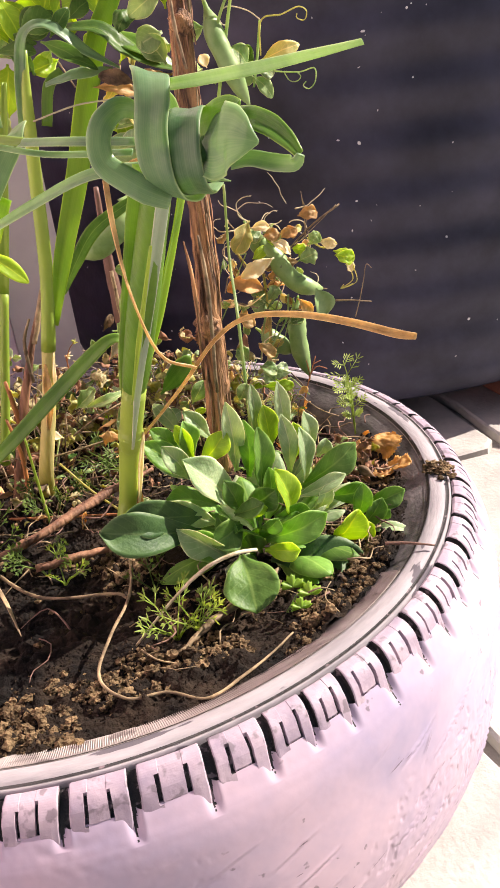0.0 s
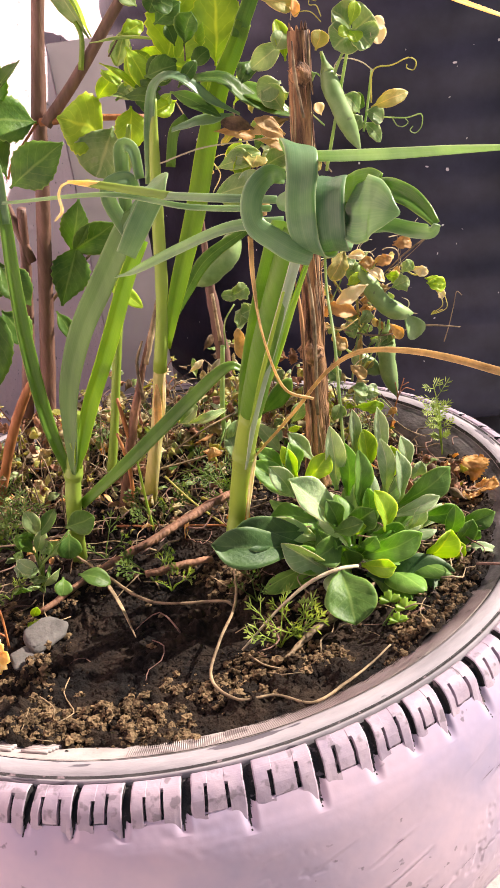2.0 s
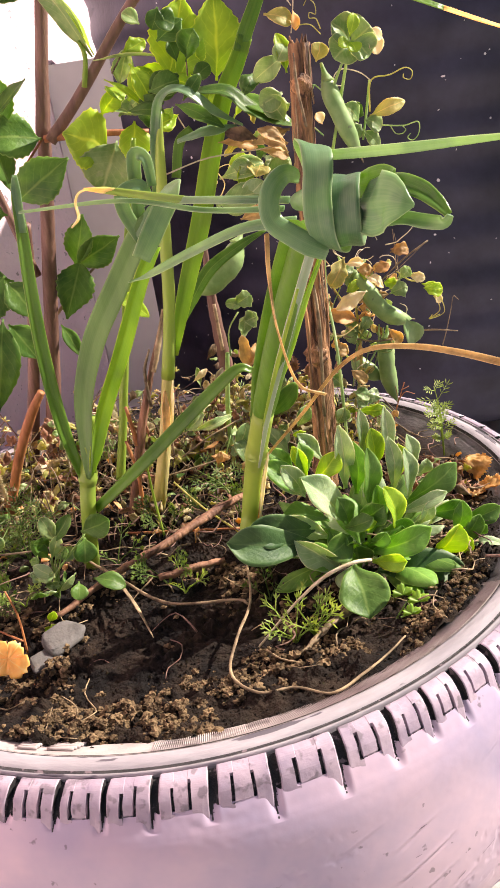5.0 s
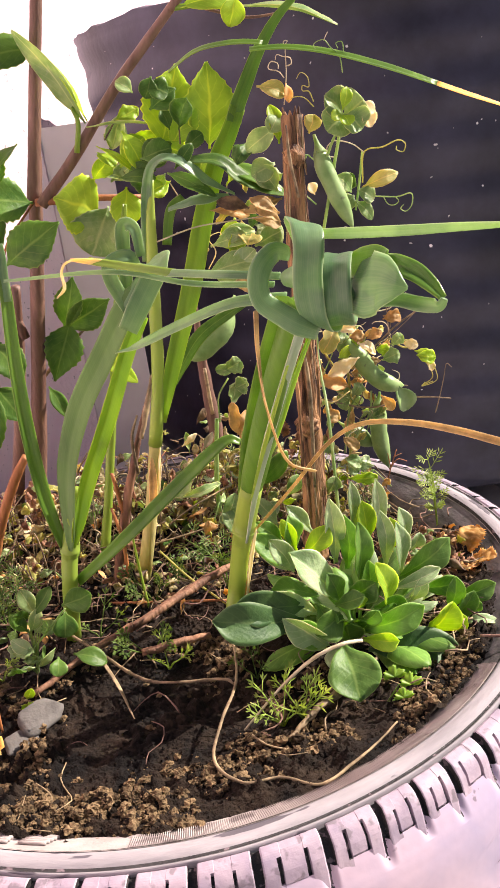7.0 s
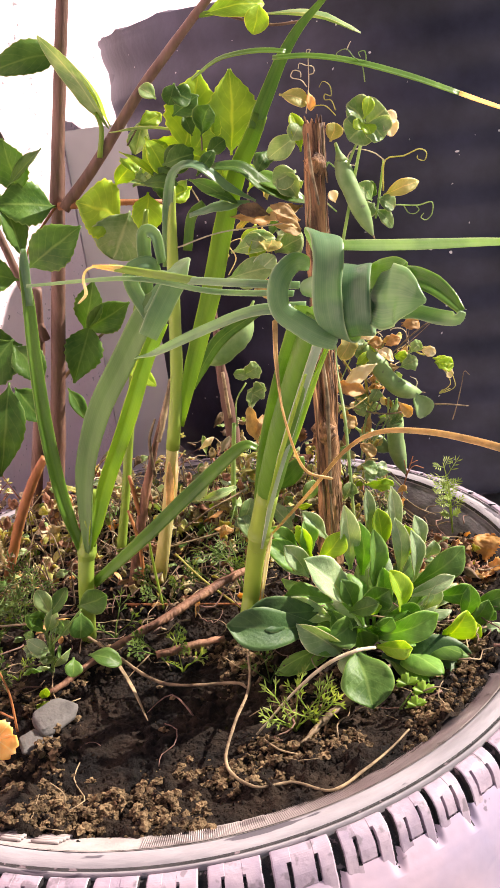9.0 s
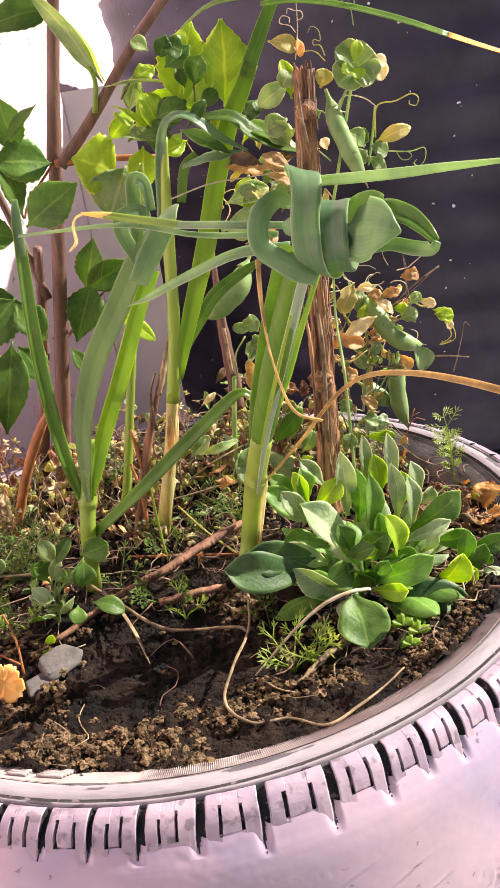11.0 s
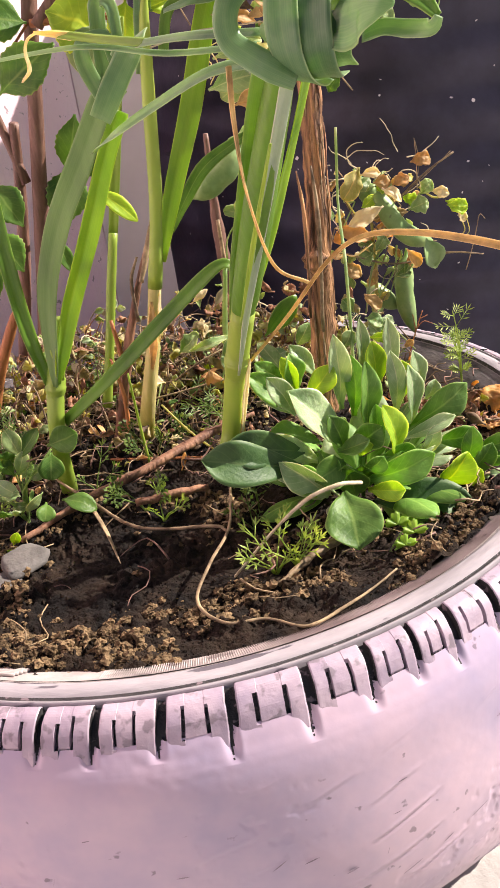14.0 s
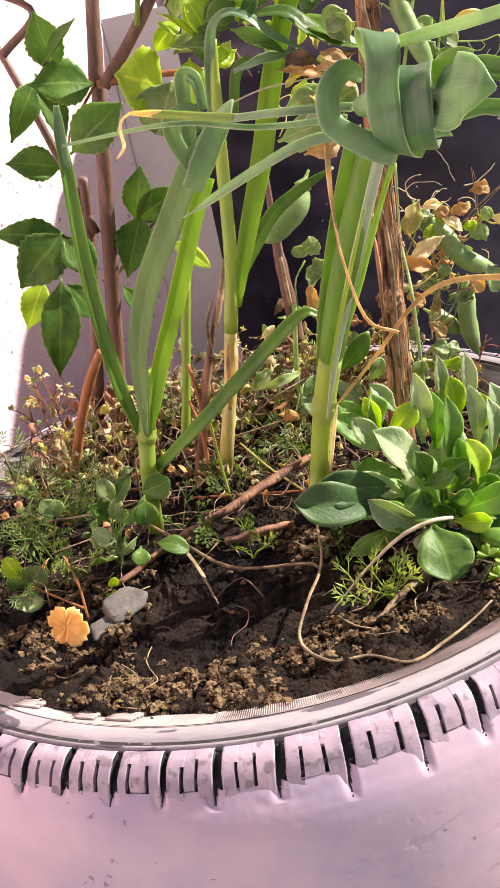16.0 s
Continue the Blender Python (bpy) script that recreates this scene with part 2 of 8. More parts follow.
STICK = mat("bark_stick", (0.050, 0.021, 0.010), (0.56, 0.30, 0.13), 0.75, 60, 6, 1.0, 260, stretch=(3.5, 3.5, 0.35), lo=0.38, hi=0.66)
WOODY = mat("brown_stem", (0.13, 0.065, 0.045), (0.25, 0.14, 0.10), 0.55, 40, 4, 0.4, 260, stretch=(2, 2, 0.2))
RUST = mat("rusty_stem", (0.26, 0.085, 0.025), (0.48, 0.20, 0.065), 0.6, 40, 4, 0.4, 260, stretch=(2, 2, 0.2))
PALE = mat("pale_dry_stem", (0.46, 0.38, 0.22), (0.70, 0.62, 0.42), 0.6, 60, 4, 0.3, 300, stretch=(2, 2, 0.3))
BRANCH = mat("dead_wood", (0.13, 0.06, 0.035), (0.38, 0.20, 0.11), 0.7, 50, 5, 0.6, 260, stretch=(2, 2, 0.4))
FLECK = mat("pale_dust", (0.62, 0.61, 0.60), (0.80, 0.79, 0.78), 0.8, 80, 3, 0.3)
# duller garlic green: shade on the left-facing leaf is put into the colour
GARLICSHADE = mat("shaded_garlic_leaf", (0.075, 0.17, 0.036), (0.15, 0.275, 0.075), 0.40, 22, 4, 0.2, 300, trans=0.22, vary=0.06, spec=0.45, stretch=(1, 1, 0.15), veins="parallel")
# brighter copy of GARLIC: sunlight on and through the blade is in the colour
GARLICSUN = mat("sunlit_garlic_leaf", (0.12, 0.26, 0.02), (0.26, 0.42, 0.05), 0.32, 25, 4, 0.3, 350, trans=0.45, vary=0.06, stretch=(1, 1, 0.15), veins="parallel")
CREAM = mat("cream_petal", (0.62, 0.58, 0.40), (0.75, 0.70, 0.55), 0.6, 80, 3, 0.3, trans=0.3)
YELLOW = mat("yellow_leaf", (0.86, 0.62, 0.20), (0.92, 0.74, 0.32), 0.55, 60, 4, 0.3, 300, trans=0.28, veins="net")


# ---- shaping helpers ----
def V(*a):
    return np.array(a, float)


def spline(pts, n):
    """n points along a smooth line through pts."""
    P = np.array(pts, float)
    if len(P) == 2:
        return P[0] + np.linspace(0, 1, n)[:, None] * (P[1] - P[0])
    Q = np.vstack([2 * P[0] - P[1], P, 2 * P[-1] - P[-2]])
    out = []
    for u in np.linspace(0, len(P) - 1 - 1e-9, n):
        i, f = int(u), u - int(u)
        a, b, c, d = Q[i], Q[i + 1], Q[i + 2], Q[i + 3]
        out.append(0.5 * (2 * b + (c - a) * f + (2 * a - 5 * b + 4 * c - d) * f * f + (3 * b - a - 3 * c + d) * f ** 3))
    return np.array(out)


def unit(v):
    return v / (np.linalg.norm(v) + 1e-12)


def steps(vals, n):
    vals = np.atleast_1d(np.array(vals, float))
    return np.interp(np.linspace(0, 1, n), np.linspace(0, 1, len(vals)), vals)


def tube(pts, rad, n=14, k=7, rough=0.0, seed=0, flat=1.0):
    """A tapered, capped stem along a line; rough: uneven relief; flat: second axis against the first."""
    P = spline(pts, n)
    r = steps(rad, n)
    T = np.gradient(P, axis=0)
    up = V(0.3, -0.9, 0.2)
    a = unit(np.cross(T[0], up))
    vs, fs = [], []
    for i in range(n):
        t = unit(T[i])
        a = unit(a - t * (a @ t))
        b = np.cross(t, a)
        for j in range(k):
            w = 2 * math.pi * j / k
            q = r[i]
            if rough:
                q *= 1 + rough * noise.noise((math.cos(w) * 1.3 + seed, math.sin(w) * 1.3, i * 0.45)) + rough * 0.6 * noise.noise((math.cos(w) * 4 + seed, math.sin(w) * 4, i * 0.12))
            vs.append(P[i] + a * q * math.cos(w) + b * q * flat * math.sin(w))
    for i in range(n - 1):
        for j in range(k):
            fs.append((i * k + j, i * k + (j + 1) % k, (i + 1) * k + (j + 1) % k, (i + 1) * k + j))
    fs.append(tuple(range(k - 1, -1, -1)))
    fs.append(tuple((n - 1) * k + j for j in range(k)))
    return vs, fs


SHEETS = {}


def sheet(G, thick):
    """A thin closed solid on a grid of points."""
    G = np.array(G)
    n, m = G.shape[:2]
    N = np.cross(np.gradient(G, axis=0), np.gradient(G, axis=1))
    N /= np.linalg.norm(N, axis=2, keepdims=True) + 1e-12
    edge = np.ones((n, m, 1))
    edge[:, 0] = edge[:, -1] = edge[-1] = 0.35
    top, bot = G + N * edge * thick / 2, G - N * edge * thick / 2
    vs = list(top.reshape(-1, 3)) + list(bot.reshape(-1, 3))
    o = n * m
    fs = []
    for i in range(n - 1):
        for j in range(m - 1):
            a, b, c, d = i * m + j, i * m + j + 1, (i + 1) * m + j + 1, (i + 1) * m + j
            fs += [(a, b, c, d), (o + d, o + c, o + b, o + a)]
    for i in range(n - 1):
        fs += [(i * m, (i + 1) * m, o + (i + 1) * m, o + i * m), (i * m + m - 1, o + i * m + m - 1, o + (i + 1) * m + m - 1, (i + 1) * m + m - 1)]
    for j in range(m - 1):
        fs += [(j, o + j, o + j + 1, j + 1), ((n - 1) * m + j, (n - 1) * m + j + 1, o + (n - 1) * m + j + 1, o + (n - 1) * m + j)]
    SHEETS[len(vs), len(fs)] = (n, m)
    return vs, fs


def ribbon(pts, width, face=(0, -1, 0.2), fold=0.25, thick=0.0009, n=20, m=7, twist=0.0, wave=0.0, seed=0, side=None):
    """A strap leaf along a line, its flat side towards face, folded along its middle; twist in degrees from end to end."""
    P = spline(pts, n)
    w = steps(width, n)
    T = np.gradient(P, axis=0)
    face = unit(np.array(face, float))
    G = np.zeros((n, m, 3))
    tw = steps(twist if np.ndim(twist) else (0, twist), n)
    for i in range(n):
        t = unit(T[i])
        s = unit(np.cross(t, face))
        if side is not None:
            s = unit(np.array(side, float) - t * (np.array(side, float) @ t))
        nn = np.cross(s, t)
        c, d = math.cos(radians(tw[i])), math.sin(radians(tw[i]))
        s, nn = s * c + nn * d, nn * c - s * d
        for j in range(m):
            u = 2 * j / (m - 1) - 1
            e = wave * noise.noise((i * 0.35 + seed, u * 0.8, seed * 1.7))
            G[i, j] = P[i] + s * w[i] * 0.5 * u + nn * w[i] * (0.5 * fold * abs(u) + e)
    return sheet(G, thick)


def blade(base, az, el, length, width, bend=40, roll=0, cup=0.2, peak=0.6, stem=0.12, teeth=0, n=11, m=7, wave=0.03, thick=0.0006, seed=0, blunt=0.75):
    """A broad leaf: az, el its first direction in degrees, bend how far it curves down, peak where it is widest."""
    az, el = radians(az), radians(el)
    P = [np.array(base, float)]
    k = 2 * n
    e = el
    for i in range(k - 1):
        e = el - radians(bend) * (i / (k - 2)) ** 1.2
        P.append(P[-1] + length / (k - 1) * V(math.cos(e) * math.cos(az), math.cos(e) * math.sin(az), math.sin(e)))
    P = np.array(P)
    T = np.gradient(P, axis=0)
    side0 = V(-math.sin(az), math.cos(az), 0)
    c, d = math.cos(radians(roll)), math.sin(radians(roll))
    G = []
    rows = (2 * n if teeth else n)
    for i in range(rows):
        u = i / (rows - 1)
        q = min(int(u * (k - 1)), k - 2)
        f = u * (k - 1) - q
        p = P[q] * (1 - f) + P[q + 1] * f
        t = unit(T[q] * (1 - f) + T[q + 1] * f)
        s = side0
        nn = unit(np.cross(t, s)) * -1
        s, nn = s * c + nn * d, nn * c - s * d
        x = max(0.0, (u - stem) / (1 - stem))
        if x < peak:
            w = math.sin(0.5 * math.pi * x / peak) ** 1.1
        else:
            w = max(0.0, math.cos(0.5 * math.pi * (x - peak) / (1 - peak))) ** blunt
        w = max(w * width / 2, min(0.0012, width * 0.06))
        if teeth and 0.12 < x < 0.97 and i % 2:
            w *= 1 - teeth
        row = []
        for j in range(m):
            h = 2 * j / (m - 1) - 1
            z = cup * width * 0.5 * h * h + wave * width * noise.noise((u * 3 + seed * 3.1, h * 1.3, seed * 7.7))
            row.append(p + s * w * h + nn * z * min(1.0, w / (width * 0.2 + 1e-9)))
        G.append(row)
    return sheet(G, thick)


def join(items):
    vs, fs = [], []
    for v, f in items:
        o = len(vs)
        vs += list(v)
        fs += [tuple(a + o for a in q) for q in f]
    return vs, fs


def coil(start, end, r0, turns, side, n=26, rad=0.0004, straight=0.55):
    """A tendril that runs straight and then curls."""
    a, b = np.array(start, float), np.array(end, float)
    t = unit(b - a)
    s = unit(np.array(side, float) - t * (np.array(side, float) @ t))
    pts = [a, a + (b - a) * straight * 0.5 + s * r0 * 0.3, a + (b - a) * straight]
    for i in range(1, 13):
        w = i / 12 * turns * 2 * math.pi
        q = r0 * (1 - 0.6 * i / 12)
        pts.append(a + (b - a) * (straight + (1 - straight) * 0.5 * i / 12) + s * (r0 - q * math.cos(w)) + t * q * math.sin(w) + np.cross(t, s) * r0 * 0.25 * i / 12)
    return tube(pts, (rad, rad * 0.7), n=n, k=5)


ORIGIN = {}


def thing(name, base, label, category, group="", kind=""):
    ob = new(name)
    ob.empty_display_size = 0.02
    ob.location = base
    ORIGIN[ob.name] = np.array(base, float)
    return tagged(ob, label, category, group, kind)


def part(name, geo, material, parent, label="", smooth=True, kind=""):
    """One mesh object under a thing or a part."""
    vs, fs = geo
    o = ORIGIN[parent.name]
    me = bpy.data.meshes.new(name)
    me.from_pydata([tuple(np.array(v) - o) for v in vs], [], [tuple(f) for f in fs])
    me.materials.append(material)
    if smooth:
        me.polygons.foreach_set("use_smooth", [True] * len(me.polygons))
    if (len(vs), len(fs)) in SHEETS and len(vs) == 2 * SHEETS[len(vs), len(fs)][0] * SHEETS[len(vs), len(fs)][1]:
        n, m = SHEETS[len(vs), len(fs)]
        u = np.repeat(np.linspace(0, 1, n), m)
        w = np.tile(1 + abs(np.linspace(-1, 1, m)), n)
        me.attributes.new("leaf_u", "FLOAT", "POINT").data.foreach_set("value", np.concatenate([u, u]))
        me.attributes.new("leaf_v", "FLOAT", "POINT").data.foreach_set("value", np.concatenate([w, w]))
    me.update()
    ob = new(name, me)
    ob.parent = parent
    ORIGIN[ob.name] = o
    return tagged(ob, label, "", "", kind)


def single(name, geo, material, label, category, group="", kind="", smooth=True):
    """A thing of one mesh."""
    vs, fs = geo
    A = np.array([tuple(v) for v in vs])
    o = V(A[:, 0].mean(), A[:, 1].mean(), A[:, 2].min())
    me = bpy.data.meshes.new(name)
    me.from_pydata([tuple(v) for v in (A - o)], [], [tuple(f) for f in fs])
    me.materials.append(material)
    if smooth:
        me.polygons.foreach_set("use_smooth", [True] * len(me.polygons))
    me.update()
    ob = new(name, me)
    ob.location = o
    ORIGIN[ob.name] = o
    return tagged(ob, label, category, group, kind)


def box(c, s, jitter=0.0, bev=0.0):
    bm = bmesh.new()
    bmesh.ops.create_cube(bm, size=1.0)
    for v in bm.verts:
        v.co = Vector((c[0] + v.co.x * s[0], c[1] + v.co.y * s[1], c[2] + v.co.z * s[2]))
    if bev:
        bmesh.ops.bevel(bm, geom=list(bm.edges), offset=bev, segments=2, affect="EDGES")
    bm.verts.ensure_lookup_table()
    bm.verts.index_update()
    vs = [np.array(v.co) + jitter * np.array(noise.noise_vector(v.co * 9)) for v in bm.verts]
    fs = [tuple(v.index for v in f.verts) for f in bm.faces]
    bm.free()
    return vs, fs


def lathe(profile, seg=180, a0=0.0, a1=360.0, wob=0.0, centre=(0, 0)):
    n = len(profile)
    full = abs(a1 - a0 - 360) < 1e-6
    cnt = seg if full else seg + 1
    vs, fs = [], []
    for i in range(cnt):
        a = radians(a0 + (a1 - a0) * i / seg)
        for r, z in profile:
            d = wob * noise.noise((math.cos(a) * 2.2, math.sin(a) * 2.2, z * 9)) if wob else 0
            vs.append(V(centre[0] + (r + d) * math.cos(a), centre[1] + (r + d) * math.sin(a), z))
    for i in range(seg):
        i2 = (i + 1) % cnt
        for j in range(n - 1):
            fs.append((i * n + j, i2 * n + j, i2 * n + j + 1, i * n + j + 1))
    return vs, fs


def leaf2(parent, material, base, tip, width, arch=0.12, face=(0.1, -1.0, 0.35), cup=0.25, peak=0.57, teeth=0.0, stem=0.06, wave=0.05, blunt=0.62, roll=0, name="leaf", n=11, m=7, thick=0.0006, label=""):
    """A broad leaf from base to tip, arched away from its flat side's back."""
    base, tip = np.array(base, float), np.array(tip, float)
    f = unit(np.array(face, float))
    ln = np.linalg.norm(tip - base)
    if parent.name == "pea_plant" and base[1] > 0.03 and material is not POD:
        wave = max(wave, 0.17)
    if wave >= 0.12:
        n, m = max(n, 15), max(m, 11)
    rows = 2 * n if teeth else n
    seed = base[0] * 91 + tip[2] * 57
    if wave >= 0.12:
        roll += 75 * noise.noise((seed * 3.1, 1.0, 2.0))
        cup += 0.9 * noise.noise((seed * 2.3, 5.0, 2.0))
        arch += 0.45 * noise.noise((seed * 1.9, 7.0, 3.0))
    P = spline([base, base + (tip - base) * 0.5 + f * arch * ln, tip], rows)
    T = np.gradient(P, axis=0)
    G = []
    for i in range(rows):
        u = i / (rows - 1)
        t = unit(T[i])
        s = unit(np.cross(t, f))
        nn = np.cross(s, t)
        c, d = math.cos(radians(roll)), math.sin(radians(roll))
        s, nn = s * c + nn * d, nn * c - s * d
        x = max(0.0, (u - stem) / (1 - stem))
        w = math.sin(0.5 * math.pi * x / peak) ** 0.9 if x < peak else max(0.0, math.cos(0.5 * math.pi * (x - peak) / (1 - peak))) ** blunt
        w = max(w * width / 2, min(0.0009, width * 0.05))
        if teeth and 0.1 < x < 0.97 and i % 2:
            w *= 1 - teeth
        jag = 1 + (0.35 if wave >= 0.12 else 0.06) * noise.noise((u * 6, seed * 2.1, 4.0))
        fold = 0.11 * width if wave >= 0.12 else 0.012 * width
        w *= jag
        G.append([P[i] + s * w * (h + 0.08 * noise.noise((u * 4, seed, h))) + nn * fold * noise.noise((u * 7 + seed, h * 3.3, 8.0)) + nn * (cup * w * h * h + wave * width * noise.noise((u * 3 + seed, h * 1.4, seed * 1.7)) * (0.3 + 0.7 * abs(h))) for h in np.linspace(-1, 1, m)])
    return part(name, sheet(G, thick), material, parent, label)


# ---- ground, walls, wall step, drum ----
GROUND = -0.18
v, f = [], []
v = [V(-60, -60, GROUND - 0.012), V(60, -60, GROUND - 0.012), V(60, 60, GROUND - 0.012), V(-60, 60, GROUND - 0.012)]
ground = single("ground", (v, [(0, 1, 2, 3)]), MORTAR, "grey concrete ground between stone slabs", "ground", kind="structure", smooth=False)

pavement = thing("pavement", (0, 0, GROUND), "cream and grey stone slabs with dark open joints", "pavement", kind="structure")


def slab_piece(corners, top):
    """A flat stone with a rough, slightly rounded outline."""
    c = np.mean(corners, axis=0)
    ring = []
    for i in range(4):
        a, b = corners[i], corners[(i + 1) % 4]
        for u in (0.06, 0.3, 0.55, 0.8, 0.94):
            p = a + (b - a) * u
            ring.append(p + 0.012 * np.array([noise.noise((p[0] * 11, p[1] * 11, 3)), noise.noise((p[0] * 11, p[1] * 11, 9))]))
    k = len(ring)
    vs = [V(p[0], p[1], top - 0.014) for p in ring] + [V(p[0], p[1], top - 0.002) for p in ring]
    vs += [V(*(p + (c - p) * 0.025), top) for p in ring]
    fs = [(i, (i + 1) % k, k + (i + 1) % k, k + i) for i in range(k)] + [(k + i, k + (i + 1) % k, 2 * k + (i + 1) % k, 2 * k + i) for i in range(k)]
    fs.append(tuple(2 * k + i for i in range(k)))
    return vs, fs


nx, ny, step = 8, 9, 0.25
pts = {}
for i in range(nx + 1):
    for j in range(ny + 1):
        pts[i, j] = V(-0.75 + i * step + 0.055 * noise.noise((i * 3.1, j * 1.7, 0)), -1.05 + j * step + 0.055 * noise.noise((i * 2.3, j * 2.9, 5)))
for i in range(nx):
    for j in range(ny):
        cs = [pts[i, j], pts[i + 1, j], pts[i + 1, j + 1], pts[i, j + 1]]
        c = np.mean(cs, axis=0)
        cs = [p + unit(c - p) * 0.010 for p in cs]
        part("slab", slab_piece(cs, GROUND + 0.002 * noise.noise((i * 5.0, j * 5.0, 1))), SLAB, pavement, smooth=False)

WN = unit(V(0.9, -0.45, 0))
WT = unit(V(0.45, 0.9, 0))
wc = V(0.4, 1.65, 0)


def slabwall(c, t, nrm, half, z0, z1, th):
    q = [c - t * half, c + t * half]
    vs = []
    for off in (0, -th):
        for p in q:
            for z in (z0, z1):
                vs.append(V(p[0] + nrm[0] * off, p[1] + nrm[1] * off, z))
    return vs, [(0, 2, 3, 1), (4, 5, 7, 6), (0, 1, 5, 4), (2, 6, 7, 3), (1, 3, 7, 5), (0, 4, 6, 2)]


wall_l = single("wall_left", slabwall(V(0.003, 0.402, 0) - unit(V(0.77, 0.64, 0)) * 1.5, unit(V(0.77, 0.64, 0)), unit(V(0.64, -0.77, 0)), 1.5, GROUND - 0.01, 1.2, 0.12), WALL, "white painted wall with small dark specks, pink bounce light put into its colour", "wall", kind="structure", smooth=False)
wall = single("wall_back", slabwall(wc, WT, WN, 2.6, GROUND - 0.01, 1.9, 0.2), WALL, "white-painted plaster wall with small dark specks", "wall", kind="structure", smooth=False)

DX, DY, DR, DZ0, DZ1 = 0.562, 0.707, 0.46, -0.14, 0.442
prof = []
z = DZ0
prof += [(0.0, DZ0), (DR - 0.05, DZ0), (DR - 0.02, DZ0 + 0.003), (DR - 0.008, DZ0 + 0.012)]
zz = DZ0 + 0.03
while zz < DZ1 - 0.004:
    u = ((zz - DZ0) / 0.055) % 1.0
    prof.append((DR - 0.002 + 0.0022 * math.sin(u * 2 * math.pi), zz))
    zz += 0.0055
prof += [(DR + 0.001, DZ1), (DR - 0.004, DZ1 + 0.001), (DR - 0.007, DZ1 - 0.004), (DR - 0.008, DZ0 + 0.02), (0.0, DZ0 + 0.015)]
dv, df = lathe(prof, 160, wob=0.006, centre=(DX, DY))
for q in dv:
    if q[2] > DZ1 - 0.006:
        q[2] += 0.006 * noise.noise((q[0] * 60, q[1] * 60, 0)) + 0.004 * noise.noise((q[0] * 9, q[1] * 9, 2))
drum = thing("water_drum", (DX, DY, DZ0), "large black plastic drum with shallow horizontal ribs", "drum")
part("shell", (dv, df), DRUM, drum)
rnd = random.Random(8)
flakes = []
for i in range(190):
    a, z = radians(rnd.uniform(195, 300)), rnd.uniform(DZ0 + 0.02, DZ1 - 0.02)
    r, t = rnd.uniform(0.0005, 0.0016) * (1.6 if rnd.random() < 0.15 else 1), rnd.uniform(0, 3.1)
    c = V(DX + (DR + 0.0018) * math.cos(a), DY + (DR + 0.0018) * math.sin(a), z)
    s = V(-math.sin(a), math.cos(a), 0)
    k = rnd.uniform(0.4, 1.0)
    ring = [c + s * r * (math.cos(q) * math.cos(t) - k * math.sin(q) * math.sin(t)) + V(0, 0, 1) * r * (math.cos(q) * math.sin(t) + k * math.sin(q) * math.cos(t)) for q in np.linspace(0, 2 * math.pi, 7)[:-1]]
    flakes.append((ring + [c + V(math.cos(a), math.sin(a), 0) * 0.0006], [(j, (j + 1) % 6, 6) for j in range(6)]))
part("flakes", join(flakes), FLECK, drum, "pale flecks of dust stuck to the plastic", smooth=False, kind="stuff")
for i, (bx, by) in enumerate(((0.36, 0.42), (0.62, 0.36), (0.86, 0.55), (0.45, 0.95), (0.75, 1.0))):
    b = single("brick", box((bx, by, GROUND + 0.0205), (0.115, 0.23, 0.0385), 0.002, 0.003), BRICK, "red clay brick under the black drum", "brick", "bricks under the drum", smooth=False)

BT = unit(V(0.985, -0.12, 0))
bc = V(0.038, 0.40, 0)
# grey face taken for a shaded wall step, put in as a separate slab
board = single("board", slabwall(bc, BT, V(-0.12, -0.985, 0), 0.034, GROUND, 0.333, 0.012), WALLSTEP, "narrow grey step of the wall beside the drum, in shade", "board", smooth=False)

# ---- tyre planter ----
tyre = thing("tyre_planter", (0, 0, GROUND), "old car tyre painted pink and white, laid flat as a planter", "tyre planter")
body = [(0.2788, -0.0135), (0.2809, -0.0166), (0.2832, -0.0207), (0.2854, -0.0245), (0.2873, -0.0290), (0.2897, -0.038), (0.2915, -0.055), (0.2932, -0.075), (0.2938, -0.095), (0.2925, -0.118), (0.2895, -0.138), (0.2845, -0.156), (0.278, -0.169), (0.268, -0.1775), (0.252, -0.1798), (0.21, -0.1798)]
GROOVES = [-154, -148.5, -143, -137.5, -132, -126.8, -121.9, -116.5, -111.4, -106.2, -100.1, -93.6, -86.3, -80.0, -75.0, -70.4, -64.5, -58.4, -53.0, -47.7, -41.8, -35.5, -30.6, -25.6, -19.6, -13.5, -8.4, -2.5]
a = -2.5
while a < 200.5:
    a += 5.1 + 1.6 * (0.5 + 0.5 * math.sin(a * 0.11))
    GROOVES.append(a)
GROOVES[-1] = 206.0


def groove_run(q):
    """How far a groove runs down into the worn tread below its blocks."""
    return (0.008 + 0.011 * (0.5 + noise.noise((q * 0.7, 3.0, 1.0)))) * (0.55 + 0.45 * min(1.0, max(0.0, (q + 100) / 35)))


